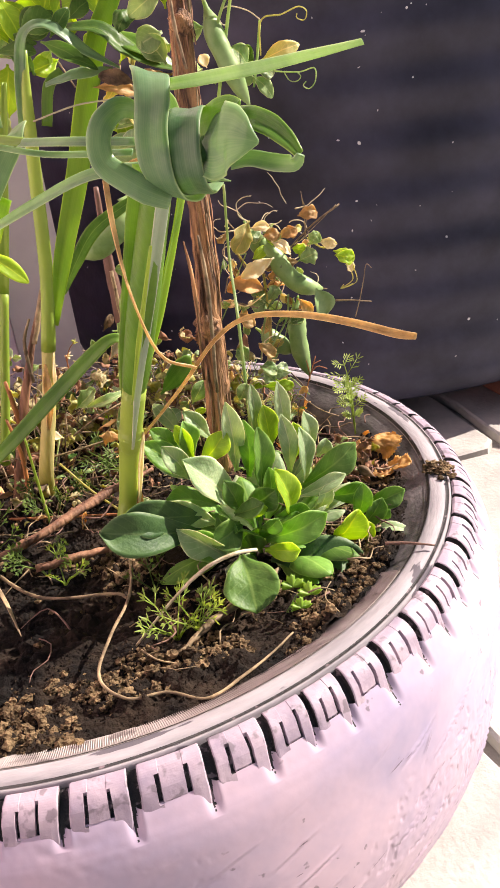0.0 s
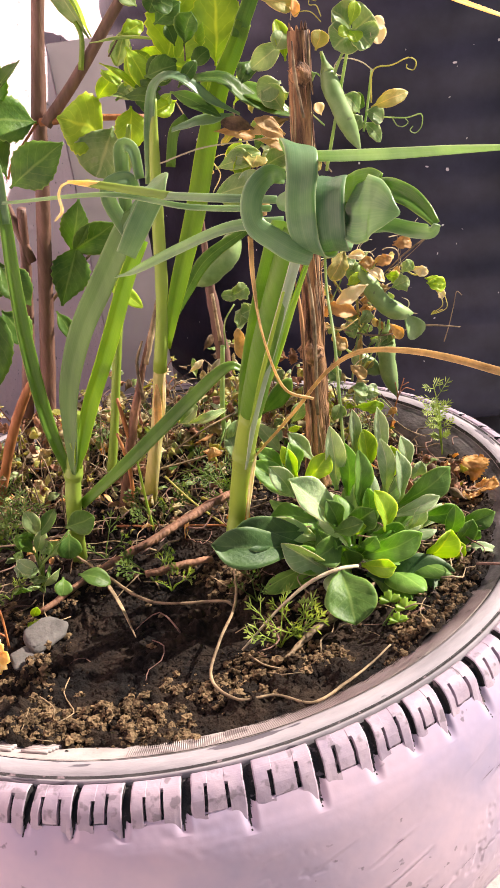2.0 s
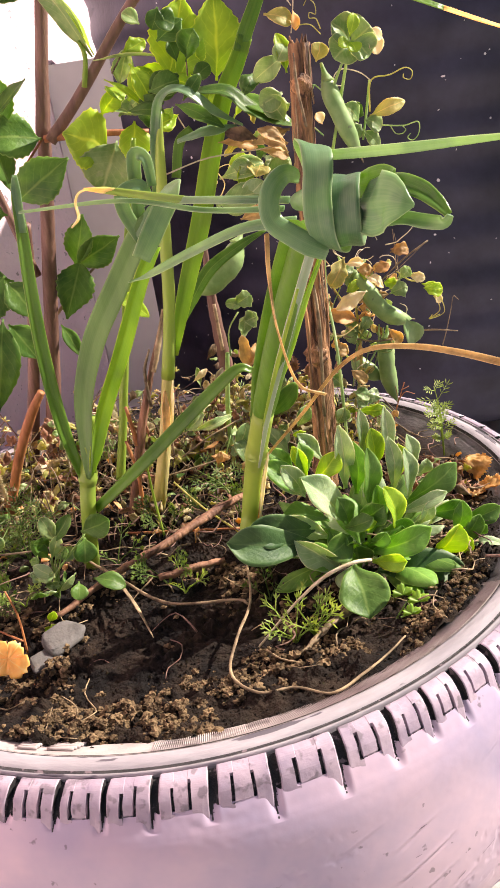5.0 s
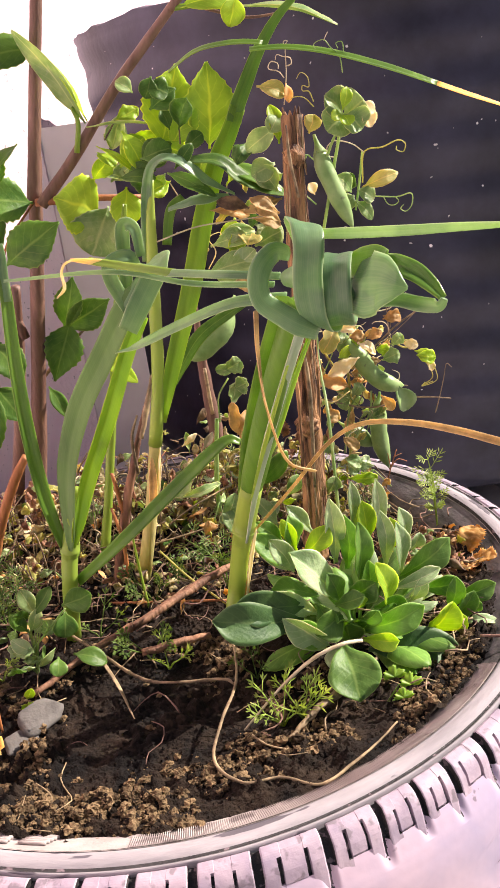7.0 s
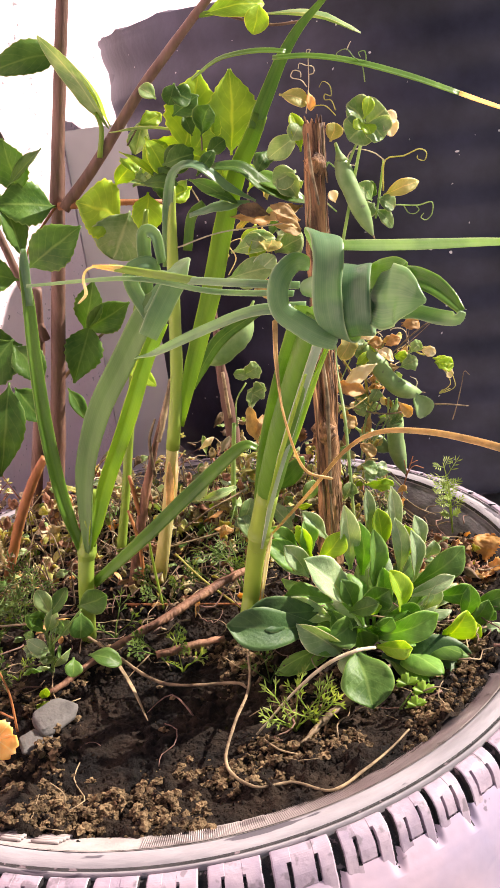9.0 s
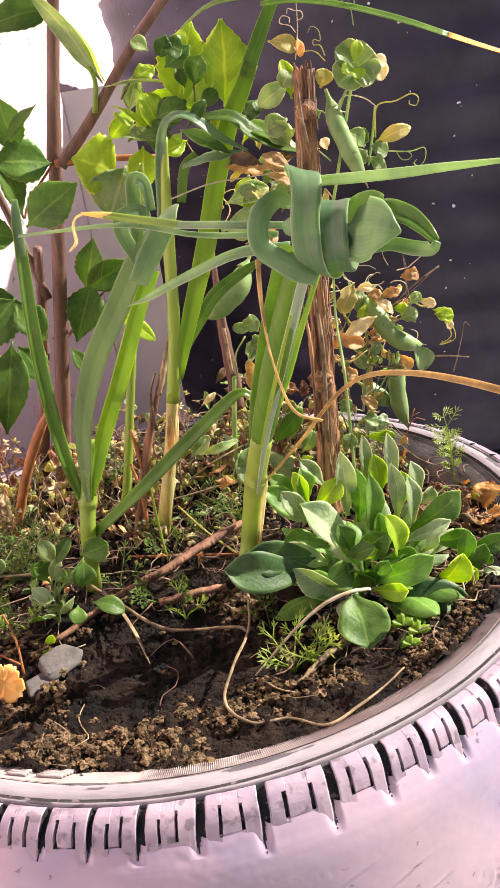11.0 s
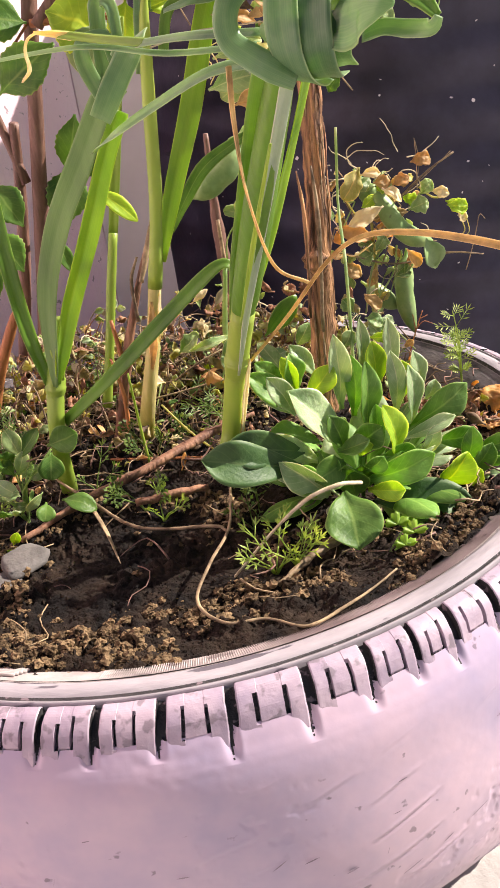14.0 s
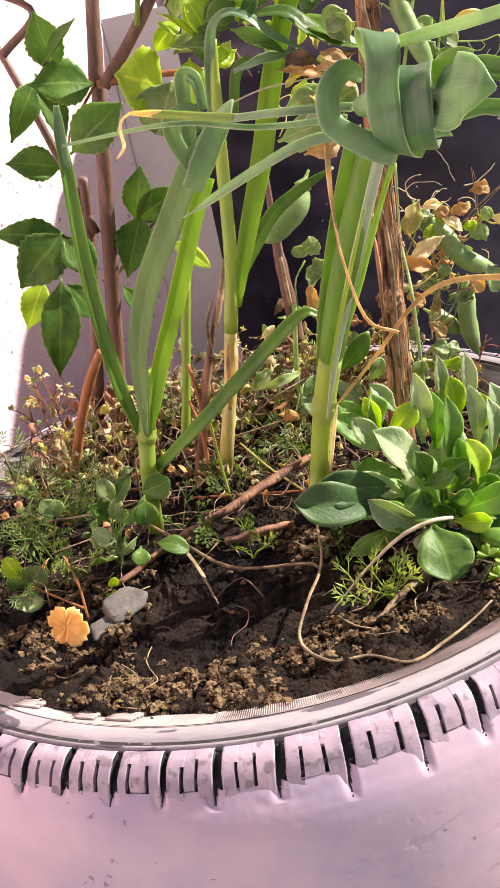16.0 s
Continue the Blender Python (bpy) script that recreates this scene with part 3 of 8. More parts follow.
def wear(a, z):
    """Relief of the worn tread: groove ends running out, peeling paint and slanting old ridges."""
    d = math.degrees(a)
    q = min(GROOVES, key=lambda g: abs(g - 0.75 - d))
    da = d - q + 0.75
    ln = groove_run(q)
    run = max(0.0, 1 + (z + 0.0135) / ln)
    h = -0.0042 * math.exp(-(da / 0.52) ** 2) * run ** 0.8 + 0.0004 * math.exp(-((da - 0.85) / 0.30) ** 2) * run
    x = a * 0.29
    low = noise.noise((x * 9, z * 14, 2.0))
    h += 0.0004 * noise.noise((x * 14, z * 20, 0.0)) + 0.00022 * noise.noise((x * 210, z * 260, 4.0)) * (0.2 + max(0.0, low) * 2)
    f = noise.noise((x * 75, z * 150, 7.0)) + 0.5 * noise.noise((x * 240, z * 330, 5.0))
    h -= 0.00050 * min(1.0, max(0.0, (f - 0.34) / 0.05)) * min(1.0, max(0.0, 0.3 + 2.5 * low)) * min(1.0, max(0.0, (-0.032 - z) / 0.015))
    if z < -0.036:
        p = (z - 0.34 * x + 0.0022 * noise.noise((x * 40, z * 40, 9.0))) / 0.0215
        u = (p - math.floor(p) - 0.5) * 0.0215
        m = min(1.0, max(0.0, 0.30 + 2.6 * noise.noise((x * 26, z * 38, 11.0)))) * min(1.0, max(0.0, (d + 112) / 45)) * min(1.0, (-0.036 - z) / 0.02)
        h += m * (0.0022 + 0.0016 * min(1.0, max(0.0, (d + 85) / 30))) * (u / 0.0011) * math.exp(-(u / 0.0012) ** 2)
    return h


FRONT = spline([(r, z, 0) for r, z in body[:13]], 180)
bv, bf = [], []
NA = 900
for i in range(NA + 1):
    a = radians(-156 + 156 * i / NA)
    for r, z, _ in FRONT:
        rr = r + wear(a, z)
        bv.append(V(rr * math.cos(a), rr * math.sin(a), z))
nf = len(FRONT)
for i in range(NA):
    for j in range(nf - 1):
        bf.append((i * nf + j, (i + 1) * nf + j, (i + 1) * nf + j + 1, i * nf + j + 1))
face = part("tread_face", (bv, bf), PAINT, tyre)
face.data.materials.append(RUBBER)
for p in face.data.polygons:
    i, j = divmod(p.index, nf - 1)
    z, d = FRONT[j][1], -156 + 156 * (i + 0.5) / NA
    if z > -0.032:
        q = min(GROOVES, key=lambda g: abs(g - 0.75 - d))
        run = 1 + (z + 0.0135) / groove_run(q)
        if abs(d - q + 0.75) < 0.46 * run - 0.06 + 0.12 * noise.noise((d * 5, z * 900, 1.0)):
            p.material_index = 1
part("tread_face", lathe(body, 240, 0, 204, wob=0.0006), PAINT, tyre)
part("bottom_sidewall", lathe(body[12:], 240), PAINT, tyre)


def sipe(a, z, length, tilt, wide):
    """A thin shallow slit in the worn tread."""
    vs = []
    for i in range(5):
        u = i / 4 - 0.5
        aa, zz = a + length * u * math.cos(tilt) / 0.29, z + length * u * math.sin(tilt)
        r = np.interp(-zz, [-p[1] for p in body], [p[0] for p in body]) + 0.0009
        w = wide * (1 - (2 * u) ** 2) + 0.00008
        for sg in (-1, 1):
            vs.append(V(r * math.cos(aa), r * math.sin(aa), zz + sg * w))
    return vs, [(2 * i, 2 * i + 2, 2 * i + 3, 2 * i + 1) for i in range(4)]


rnd = random.Random(15)
slits = []
for i in range(70):
    z = rnd.choice((-0.062, -0.082, -0.100, -0.118, -0.136)) + rnd.gauss(0, 0.004)
    slits.append(sipe(rnd.uniform(-math.pi, 0.2), z, rnd.uniform(0.003, 0.012), rnd.gauss(0.2, 0.5), rnd.uniform(0.0001, 0.0005)))
part("worn_sipes", join(slits), SCUFF, tyre, "short dark worn slits in the painted tread", kind="stuff")
part("tread_base", lathe([(0.2638, -0.0040), (0.2668, -0.0044), (0.2715, -0.0072), (0.2760, -0.0125), (0.2795, -0.0185), (0.2812, -0.0225)], 240), RUBBER, tyre, "bare black rubber in the tread grooves")
part("sidewall", lathe([(0.2640, -0.0064), (0.2638, -0.0026), (0.2634, -0.0010), (0.2630, -0.0002), (0.2622, -0.0003), (0.2617, -0.0010), (0.2606, -0.0010), (0.2600, -0.0001), (0.2560, 0.0004), (0.2510, 0.0000), (0.2492, -0.0012), (0.2480, -0.0030)], 300, wob=0.0006), RINGP, tyre, "flat worn white ring with dark scuffs")
part("ring_groove", lathe([(0.2622, 0.0000), (0.2614, -0.0004), (0.2605, 0.0000)], 300, wob=0.0006), RUBBER, tyre, "thin dark groove round the worn ring")
part("ring_groove", lathe([(0.2500, 0.0003), (0.2492, -0.0006), (0.2484, -0.0016)], 300, wob=0.0006), RUBBER, tyre, "thin dark edge inside the worn ring")
part("inner_wall", lathe([(0.2486, -0.0024), (0.2440, -0.0042), (0.2380, -0.0070), (0.2310, -0.0105), (0.2250, -0.0155), (0.2200, -0.0230), (0.2180, -0.035), (0.222, -0.06), (0.262, -0.12), (0.262, -0.165), (0.21, -0.174)], 240), RUBBERIN, tyre, "dusty black inner rubber")


def ridge_band(a0, a1, count):
    out = []
    for i in range(count):
        a = radians(a0 + (a1 - a0) * (i + 0.5) / count)
        h = radians((a1 - a0) / count) * 0.30
        q = []
        for r, zz, up in ((0.2484, -0.0014, 0.0004), (0.2365, -0.0064, 0.0005)):
            for d in (-h, 0, h):
                q.append(V((r - (up if d == 0 else 0)) * math.cos(a + d), (r - (up if d == 0 else 0)) * math.sin(a + d), zz + (up if d == 0 else 0.0003)))
        out.append((q, [(0, 1, 4, 3), (1, 2, 5, 4)]))
    return join(out)


part("inner_lip", lathe([(0.2492, -0.0016), (0.2440, -0.0036), (0.2380, -0.0062), (0.2330, -0.0086)], 130, -168, -50), BEAD, tyre, "painted slope inside the rim")
part("ridged_band", ridge_band(-107, -50, 219), BEAD, tyre, "fine moulded ridges inside the rim", smooth=False, kind="stuff")

BARS = [((-0.1650, -0.1651), (-0.1513, -0.1723), (-0.1716, -0.1755), (-0.1580, -0.1825), 6), ((-0.1346, -0.1920), (-0.1247, -0.1974), (-0.1395, -0.2004), (-0.1297, -0.2057), 5), ((-0.1174, -0.2026), (-0.1041, -0.2094), (-0.1243, -0.2081), (-0.1111, -0.2149), 5)]
for p0, p1, q0, q1, count in BARS:
    for i in range(count):
        u = i / (count - 1)
        a, b = V(*p0) * (1 - u) + V(*q0) * u, V(*p1) * (1 - u) + V(*q1) * u
        pts3 = []
        for w in (0.0, 0.5, 1.0):
            c = a * (1 - w) + b * w
            pts3.append(V(c[0], c[1], np.interp(math.hypot(c[0], c[1]), [0.233, 0.238, 0.244, 0.2492, 0.252], [-0.0086, -0.0062, -0.0036, -0.0016, 0.0]) + 0.0009))
        part("raised_bar", tube(pts3, 0.0010, n=6, k=5, rough=0.15, seed=i), BEAD, tyre)

BP = [(0.2645, -0.0004), (0.2700, -0.0014), (0.2738, -0.0038), (0.2770, -0.0075), (0.2796, -0.0122), (0.2818, -0.0165), (0.2838, -0.0205)]
TREADS = spline([(r, z, 0) for r, z in BP], 27)


def tread_block(a0, a1, seed):
    """One shoulder block: rounded over the edge, two slits joined by a pit below, paint running out unevenly."""
    rnd = random.Random(seed)
    wide = (a1 - a0) > 5.5
    gap = (0.54 if wide else 0.44) + rnd.uniform(-0.08, 0.10)
    lo, hi = a0 + gap, a1 - gap * 0.75
    s1, s2 = 0.28 + rnd.uniform(-0.05, 0.04), 0.66 + rnd.uniform(-0.05, 0.07)
    top1, top2 = rnd.uniform(0.24, 0.34), rnd.uniform(0.22, 0.32)
    pit0, pit1 = rnd.uniform(0.66, 0.73), rnd.uniform(0.79, 0.86)
    hw = (0.033 if wide else 0.042) * rnd.uniform(0.8, 1.15)
    us = [0, 0.0, 0.025, 0.06, 0.13, s1 - hw - 0.03, s1 - hw - 0.008, s1 - hw, s1 + hw, s1 + hw + 0.008]
    us += [s1 + (s2 - s1) * q for q in (0.22, 0.36, 0.5, 0.64, 0.78)]
    us += [s2 - hw - 0.008, s2 - hw, s2 + hw, s2 + hw + 0.008, s2 + hw + 0.03, 0.86, 0.94, 0.975, 1.0, 1.0]
    n, m = len(TREADS), len(us)
    vs, dark = [], []
    for i in range(n):
        r, z, _ = TREADS[i]
        k = i / (n - 1)
        d = TREADS[min(i + 1, n - 1)] - TREADS[max(i - 1, 0)]
        nr = unit(V(-d[1], d[0], 0))
        nr = nr if nr[0] * 1 + nr[1] * 0.4 > 0 else -nr
        for j, u in enumerate(us):
            drop = 0.0
            if j in (0, m - 1):
                drop = 0.0042 * (1 - 0.85 * max(0, k - 0.45) / 0.55)
            elif j in (1, m - 2):
                drop = 0.0005
            elif j in (2, m - 3):
                drop = 0.00005
            slit = (7 <= j <= 8 and top1 < k < pit0) or (16 <= j <= 17 and top2 < k < pit1)
            if slit:
                drop = 0.0028
            elif 8 < j < 16 and pit0 < k < pit1:
                drop = 0.0009 + 0.0008 * rnd.random()
            elif 8 < j < 16:
                drop += 0.0002 + 0.0004 * max(0.0, k - 0.3)
            if k == 0:
                drop += 0.0014
            if k > 0.50:
                drop += (0.0019 + 0.0009 * noise.noise((a0 + u * 6, 5.0, seed))) * ((k - 0.50) / 0.50)
            e = 0.0003 * noise.noise((a0 + u * 3, k * 4, seed * 0.37)) + 0.00006 * noise.noise((a0 * 3 + u * 17, k * 19, seed * 0.7))
            aa = radians(lo + (hi - lo) * u + 0.13 * noise.noise((k * 2, seed * 3.7, u * 2)) + 0.04 * noise.noise((k * 9, seed * 1.3, u * 5)) - 0.5 * k)
            rr = r - nr[0] * (drop + e)
            vs.append(V(rr * math.cos(aa), rr * math.sin(aa), z - nr[1] * (drop + e)))
    fs = []
    for i in range(n - 1):
        for j in range(m - 1):
            fs.append((i * m + j, (i + 1) * m + j, (i + 1) * m + j + 1, i * m + j + 1))
            k = (i + 0.5) / (n - 1)
            cut = (j == 7 and top1 < k < pit0) or (j == 16 and top2 < k < pit1)
            pit = 8 <= j <= 15 and pit0 + 0.02 < k < pit1 and noise.noise((j * 0.45, k * 14, seed * 1.9)) > -0.05
            if cut or pit or (j in (0, m - 2) and k < 0.75):
                dark.append(len(fs) - 1)
    return vs, fs, dark


for i in range(len(GROOVES) - 1):
    vs, fs, dark = tread_block(GROOVES[i], GROOVES[i + 1], i)
    ob = part("tread_block", (vs, fs), BLOCKP, tyre, smooth=False)
    ob.data.materials.append(RUBBER)
    for q in dark:
        ob.data.polygons[q].material_index = 1



# ---- soil ----
def soil_z(x, y):
    z = -0.016 - 0.012 * min(1.0, max(0.0, (x - 0.10) / 0.09)) * min(1.0, max(0.0, (y + 0.05) / 0.06)) + 0.004 * max(0, y) / 0.2
    z += 0.008 * min(1.0, max(0.0, (math.hypot(x, y) - 0.19) / 0.04)) * min(1.0, max(0.0, (0.10 - y) / 0.08))
    z += 0.005 * noise.noise((x * 14, y * 14, 0.3)) - 0.004 * max(0.0, noise.noise((x * 30, y * 30, 9.0)))
    k = min(1.0, max(0.15, 0.45 + 2.2 * noise.noise((x * 22, y * 22, 7.0))))
    d1 = noise.voronoi((x * 115, y * 115, 0.5))[0]
    d2 = noise.voronoi((x * 290, y * 290, 3.5))[0]
    z += k * (0.0085 * max(0.0, 1 - 1.5 * d1[0]) + 0.0042 * max(0.0, 1 - 1.4 * d2[0]))
    return z + 0.0030 * noise.noise((x * 75, y * 75, 1.0)) + 0.0014 * noise.noise((x * 420, y * 420, 2.0))


sv, sf = [], []
RN, SN = 250, 640
for i in range(RN + 1):
    r = 0.2385 * (i + 0.02) / RN
    for j in range(SN):
        a = 2 * math.pi * j / SN
        x, y = r * math.cos(a), r * math.sin(a)
        sv.append(V(x, y, soil_z(x, y)))
for i in range(RN):
    for j in range(SN):
        sf.append((i * SN + j, (i + 1) * SN + j, (i + 1) * SN + (j + 1) % SN, i * SN + (j + 1) % SN))
sf.append(tuple(range(SN)))
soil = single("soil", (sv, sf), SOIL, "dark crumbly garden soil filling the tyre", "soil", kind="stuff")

ICO = bmesh.new()
bmesh.ops.create_icosphere(ICO, subdivisions=2, radius=1.0)
ICOV = [np.array(v.co) for v in ICO.verts]
ICO.verts.index_update()
ICOF = [tuple(v.index for v in f.verts) for f in ICO.faces]
ICO.free()


def lump(c, r, seed, squash=0.75, rough=1.0):
    vs = []
    for q in ICOV:
        k = 1 + rough * noise.noise(tuple(q * 1.4 + seed)) + rough * 0.6 * noise.noise(tuple(q * 3.3 + seed))
        vs.append(np.array(c) + q * k * r * V(1, 1, squash))
    return vs, ICOF


rnd = random.Random(5)
lumps = []
while len(lumps) < 6500:
    a, r = rnd.uniform(-math.pi, math.pi), 0.236 * math.sqrt(rnd.random())
    x, y = r * math.cos(a), r * math.sin(a)
    if y > -0.05 and rnd.random() < 0.8:
        continue
    if noise.noise((x * 24, y * 24, 7)) + 0.4 * noise.noise((x * 70, y * 70, 3)) < 0.04 + 0.12 * rnd.random():
        continue
    # lighter clods kept out of the middle, which stays dark as if shaded
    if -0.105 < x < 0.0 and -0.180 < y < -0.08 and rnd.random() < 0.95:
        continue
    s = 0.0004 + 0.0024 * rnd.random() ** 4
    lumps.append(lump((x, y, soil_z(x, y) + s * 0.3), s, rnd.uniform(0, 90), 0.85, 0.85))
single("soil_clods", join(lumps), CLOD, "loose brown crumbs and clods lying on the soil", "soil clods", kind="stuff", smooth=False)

ICO = bmesh.new()
bmesh.ops.create_icosphere(ICO, subdivisions=3, radius=1.0)
ICO.verts.index_update()
FINEV, FINEF = [np.array(v.co) for v in ICO.verts], [tuple(v.index for v in f.verts) for f in ICO.faces]
ICO.free()


def clod(c, r, seed):
    """A crumbly lump of earth, deeply pitted, made of many rounded grains."""
    vs = []
    for q in FINEV:
        d = noise.voronoi(tuple(q * 2.9 + seed))[0]
        k = 0.55 + 0.65 * (1 - d[0]) + 0.65 * noise.noise(tuple(q * 1.3 + seed)) + 0.5 * noise.noise(tuple(q * 5.5 + seed)) + 0.35 * noise.noise(tuple(q * 13 + seed))
        vs.append(np.array(c) + q * k * r * V(1.1, 1.0, 0.72))
    return vs, FINEF


rnd = random.Random(55)
count = 0
big = []
while count < 330:
    cx, cy, spread = rnd.choice(((-0.125, -0.157, 0.016), (-0.145, -0.135, 0.014), (-0.112, -0.178, 0.013), (-0.085, -0.200, 0.012), (-0.060, -0.206, 0.010), (-0.030, -0.188, 0.014), (-0.012, -0.194, 0.011), (0.0, -0.205, 0.012), (0.035, -0.205, 0.014), (0.20, -0.08, 0.03), (0.19, -0.02, 0.03), (-0.165, -0.10, 0.015)))
    x, y = rnd.gauss(cx, spread), rnd.gauss(cy, spread * 0.6)
    if math.hypot(x, y) > 0.222:
        continue
    r = 0.0010 + 0.0031 * rnd.random() ** 2.2
    big.append(clod((x, y, soil_z(x, y) + 0.2 * r), r, rnd.uniform(0, 90)))
    count += 1
single("soil_lumps", join(big), CLOD, "crumbly brown lumps of earth in the tyre", "soil lumps", kind="stuff", smooth=False)

rnd = random.Random(6)
crumbs = []
OCT = [V(1, 0, 0), V(-1, 0, 0), V(0, 1, 0), V(0, -1, 0), V(0, 0, 1), V(0, 0, -1)]
OCTF = [(0, 2, 4), (2, 1, 4), (1, 3, 4), (3, 0, 4), (2, 0, 5), (1, 2, 5), (3, 1, 5), (0, 3, 5)]
for i in range(15000):
    a, r = rnd.uniform(-math.pi, math.pi), 0.236 * math.sqrt(rnd.random())
    x, y = r * math.cos(a), r * math.sin(a)
    if y > 0.02 and rnd.random() < 0.7:
        continue
    q = 0.0004 + 0.0013 * rnd.random() ** 4
    c = V(x, y, soil_z(x, y) + 0.3 * q)
    crumbs.append(([c + o * q * rnd.uniform(0.5, 1.4) for o in OCT], OCTF))
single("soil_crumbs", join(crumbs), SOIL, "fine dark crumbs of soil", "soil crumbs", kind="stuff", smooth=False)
# ---- the stick and dead stems ----
pole = thing("wooden_stick", (0.1, -0.045, -0.02), "weathered brown stick with peeling bark, pushed into the soil", "stick")
part("shaft", tube([(0.1018, -0.0484, 0.0191), (0.1042, -0.0488, 0.0512), (0.1066, -0.0493, 0.0907), (0.1084, -0.0496, 0.1242), (0.1098, -0.0498, 0.1564), (0.1112, -0.0501, 0.1871), (0.1125, -0.0503, 0.2275), (0.1145, -0.0507, 0.2655), (0.1180, -0.0513, 0.3164)], (0.0090, 0.0083, 0.0076, 0.0071, 0.0066, 0.0062, 0.0070, 0.0064, 0.0066), n=90, k=36, rough=0.16, seed=3), STICK, pole)
part("knot", tube([(0.1158, -0.0549, 0.2837), (0.1155, -0.0549, 0.2902), (0.1157, -0.0549, 0.2957), (0.1158, -0.0549, 0.3021)], (0.0010, 0.0066, 0.0066, 0.0012), n=16, k=20, rough=0.35, seed=9), STICK, pole)
part("knot", tube([(0.1039, -0.0528, 0.1096), (0.1048, -0.0530, 0.1178), (0.1046, -0.0530, 0.1240), (0.1053, -0.0531, 0.1341)], (0.0010, 0.0074, 0.0070, 0.0012), n=16, k=20, rough=0.35, seed=12), STICK, pole)
part("bark_strip", tube([(0.1026, -0.0607, 0.0784), (0.1062, -0.0614, 0.1441), (0.1053, -0.0612, 0.1790)], (0.00120, 0.00170, 0.00075), n=14, k=5, rough=0.4), STRAW, pole)
part("bark_strip", tube([(0.0957, -0.0595, 0.0883), (0.0974, -0.0639, 0.1467), (0.0950, -0.0655, 0.1783)], (0.00100, 0.00150, 0.00055), n=14, k=5, rough=0.4), STICK, pole)
part("bark_strip", tube([(0.1122, -0.0645, 0.2697), (0.1086, -0.0659, 0.2929), (0.1087, -0.0659, 0.3116)], (0.00085, 0.00120, 0.00050), n=14, k=5, rough=0.4), STRAW, pole)
rnd = random.Random(72)
SHAFT = spline([(0.1018, -0.0484, 0.0191), (0.1084, -0.0496, 0.1242), (0.1125, -0.0503, 0.2275), (0.1180, -0.0513, 0.3164)], 60)
for i in range(46):
    u = rnd.uniform(0.0, 0.9)
    du = rnd.uniform(0.04, 0.16)
    w = rnd.uniform(3.3, 6.1)
    p = []
    for q in np.linspace(u, min(1.0, u + du), 5):
        c = SHAFT[int(q * 59)]
        rr = 0.0084 - 0.0022 * q + rnd.uniform(-0.0002, 0.0006) + (0.002 * rnd.random() if q == u else 0.0)
        w += rnd.gauss(0, 0.04)
        p.append(c + V(rr * math.cos(w), rr * math.sin(w), 0))
    part("bark_strip", tube(p, (0.0003, rnd.uniform(0.0005, 0.0011), 0.0003), n=14, k=4, rough=0.3, seed=i, flat=0.6), (STICK, STRAW, STICK, BRANCH)[i % 4], pole)
for i in range(9):
    w = i * 0.7
    b = V(0.1180 + 0.0045 * math.cos(w), -0.0513 + 0.0045 * math.sin(w), 0.3155)
    part("splinter", tube([b, b + V(0.0006 * math.cos(w), 0.0006 * math.sin(w), rnd.uniform(0.002, 0.006))], (0.0016, 0.0004), n=4, k=5), STICK, pole)
thin = thing("dry_cane", (0.09, 0.15, 0.0), "thin dark brown dead stem standing upright", "cane")
part("stem", tube([(0.0857, 0.1473, 0.0418), (0.0835, 0.1477, 0.0970), (0.0828, 0.1479, 0.1389), (0.0842, 0.1476, 0.1859)], (0.00685, 0.00560, 0.00350, 0.00220), n=24, k=8, rough=0.25), WOODY, thin)
part("side_twig", tube([(0.0833, 0.1427, 0.0769), (0.0826, 0.1428, 0.1194)], (0.00230, 0.00175), n=8, k=6), STRAW, thin)
stub = thing("dry_cane", (-0.134, 0.105, -0.02), "broken orange-brown dead stem leaning in the soil", "cane")
part("stem", tube([(-0.1346, 0.1050, -0.0185), (-0.1199, 0.0943, 0.0212), (-0.1068, 0.0818, 0.0546), (-0.0903, 0.0687, 0.0879), (-0.0803, 0.0649, 0.1026)], (0.0044, 0.0041, 0.0040, 0.0037, 0.0030), n=40, k=14, rough=0.14), RUST, stub)
for_dead = thing("dry_cane", (-0.03, 0.035, -0.02), "cracked reddish-brown dead stem between the green stalks", "cane")
part("stem", tube([(-0.0364, 0.0369, -0.0154), (-0.0266, 0.0352, 0.0219), (-0.0142, 0.0330, 0.0644), (0.0014, 0.0302, 0.1088), (0.0162, 0.0378, 0.1396)], (0.00510, 0.00410, 0.00355, 0.00235, 0.00150), n=24, k=8, rough=0.25), BRANCH, for_dead)
part("side_twig", tube([(-0.0194, 0.0339, 0.0507), (-0.0225, 0.0344, 0.0852)], (0.00225, 0.00130), n=8, k=6), RUST, for_dead)
# ---- woody plant with toothed leaves ----
woody = thing("shrub", (-0.09, 0.2, -0.02), "woody brown-stemmed plant with toothed green leaves", "shrub")
part("stem", tube([(-0.0901, 0.2037, -0.0357), (-0.0731, 0.1906, 0.0437), (-0.0542, 0.1670, 0.1440), (-0.0310, 0.1293, 0.2749), (-0.0239, 0.1240, 0.3110)], (0.00840, 0.00745, 0.00645, 0.00530, 0.00515), n=30, k=10, rough=0.08), WOODY, woody)
part("stem", tube([(-0.1110, 0.2125, -0.0403), (-0.0730, 0.1804, 0.1242), (-0.0580, 0.1524, 0.2156)], (0.00675, 0.00505, 0.00375), n=24, k=9, rough=0.1), WOODY, woody)
part("branch", tube([(-0.0307, 0.1171, 0.2788), (0.0045, 0.1007, 0.2775), (0.0443, 0.0937, 0.2726)], (0.00305, 0.00255, 0.00215), n=14, k=8), RUST, woody)
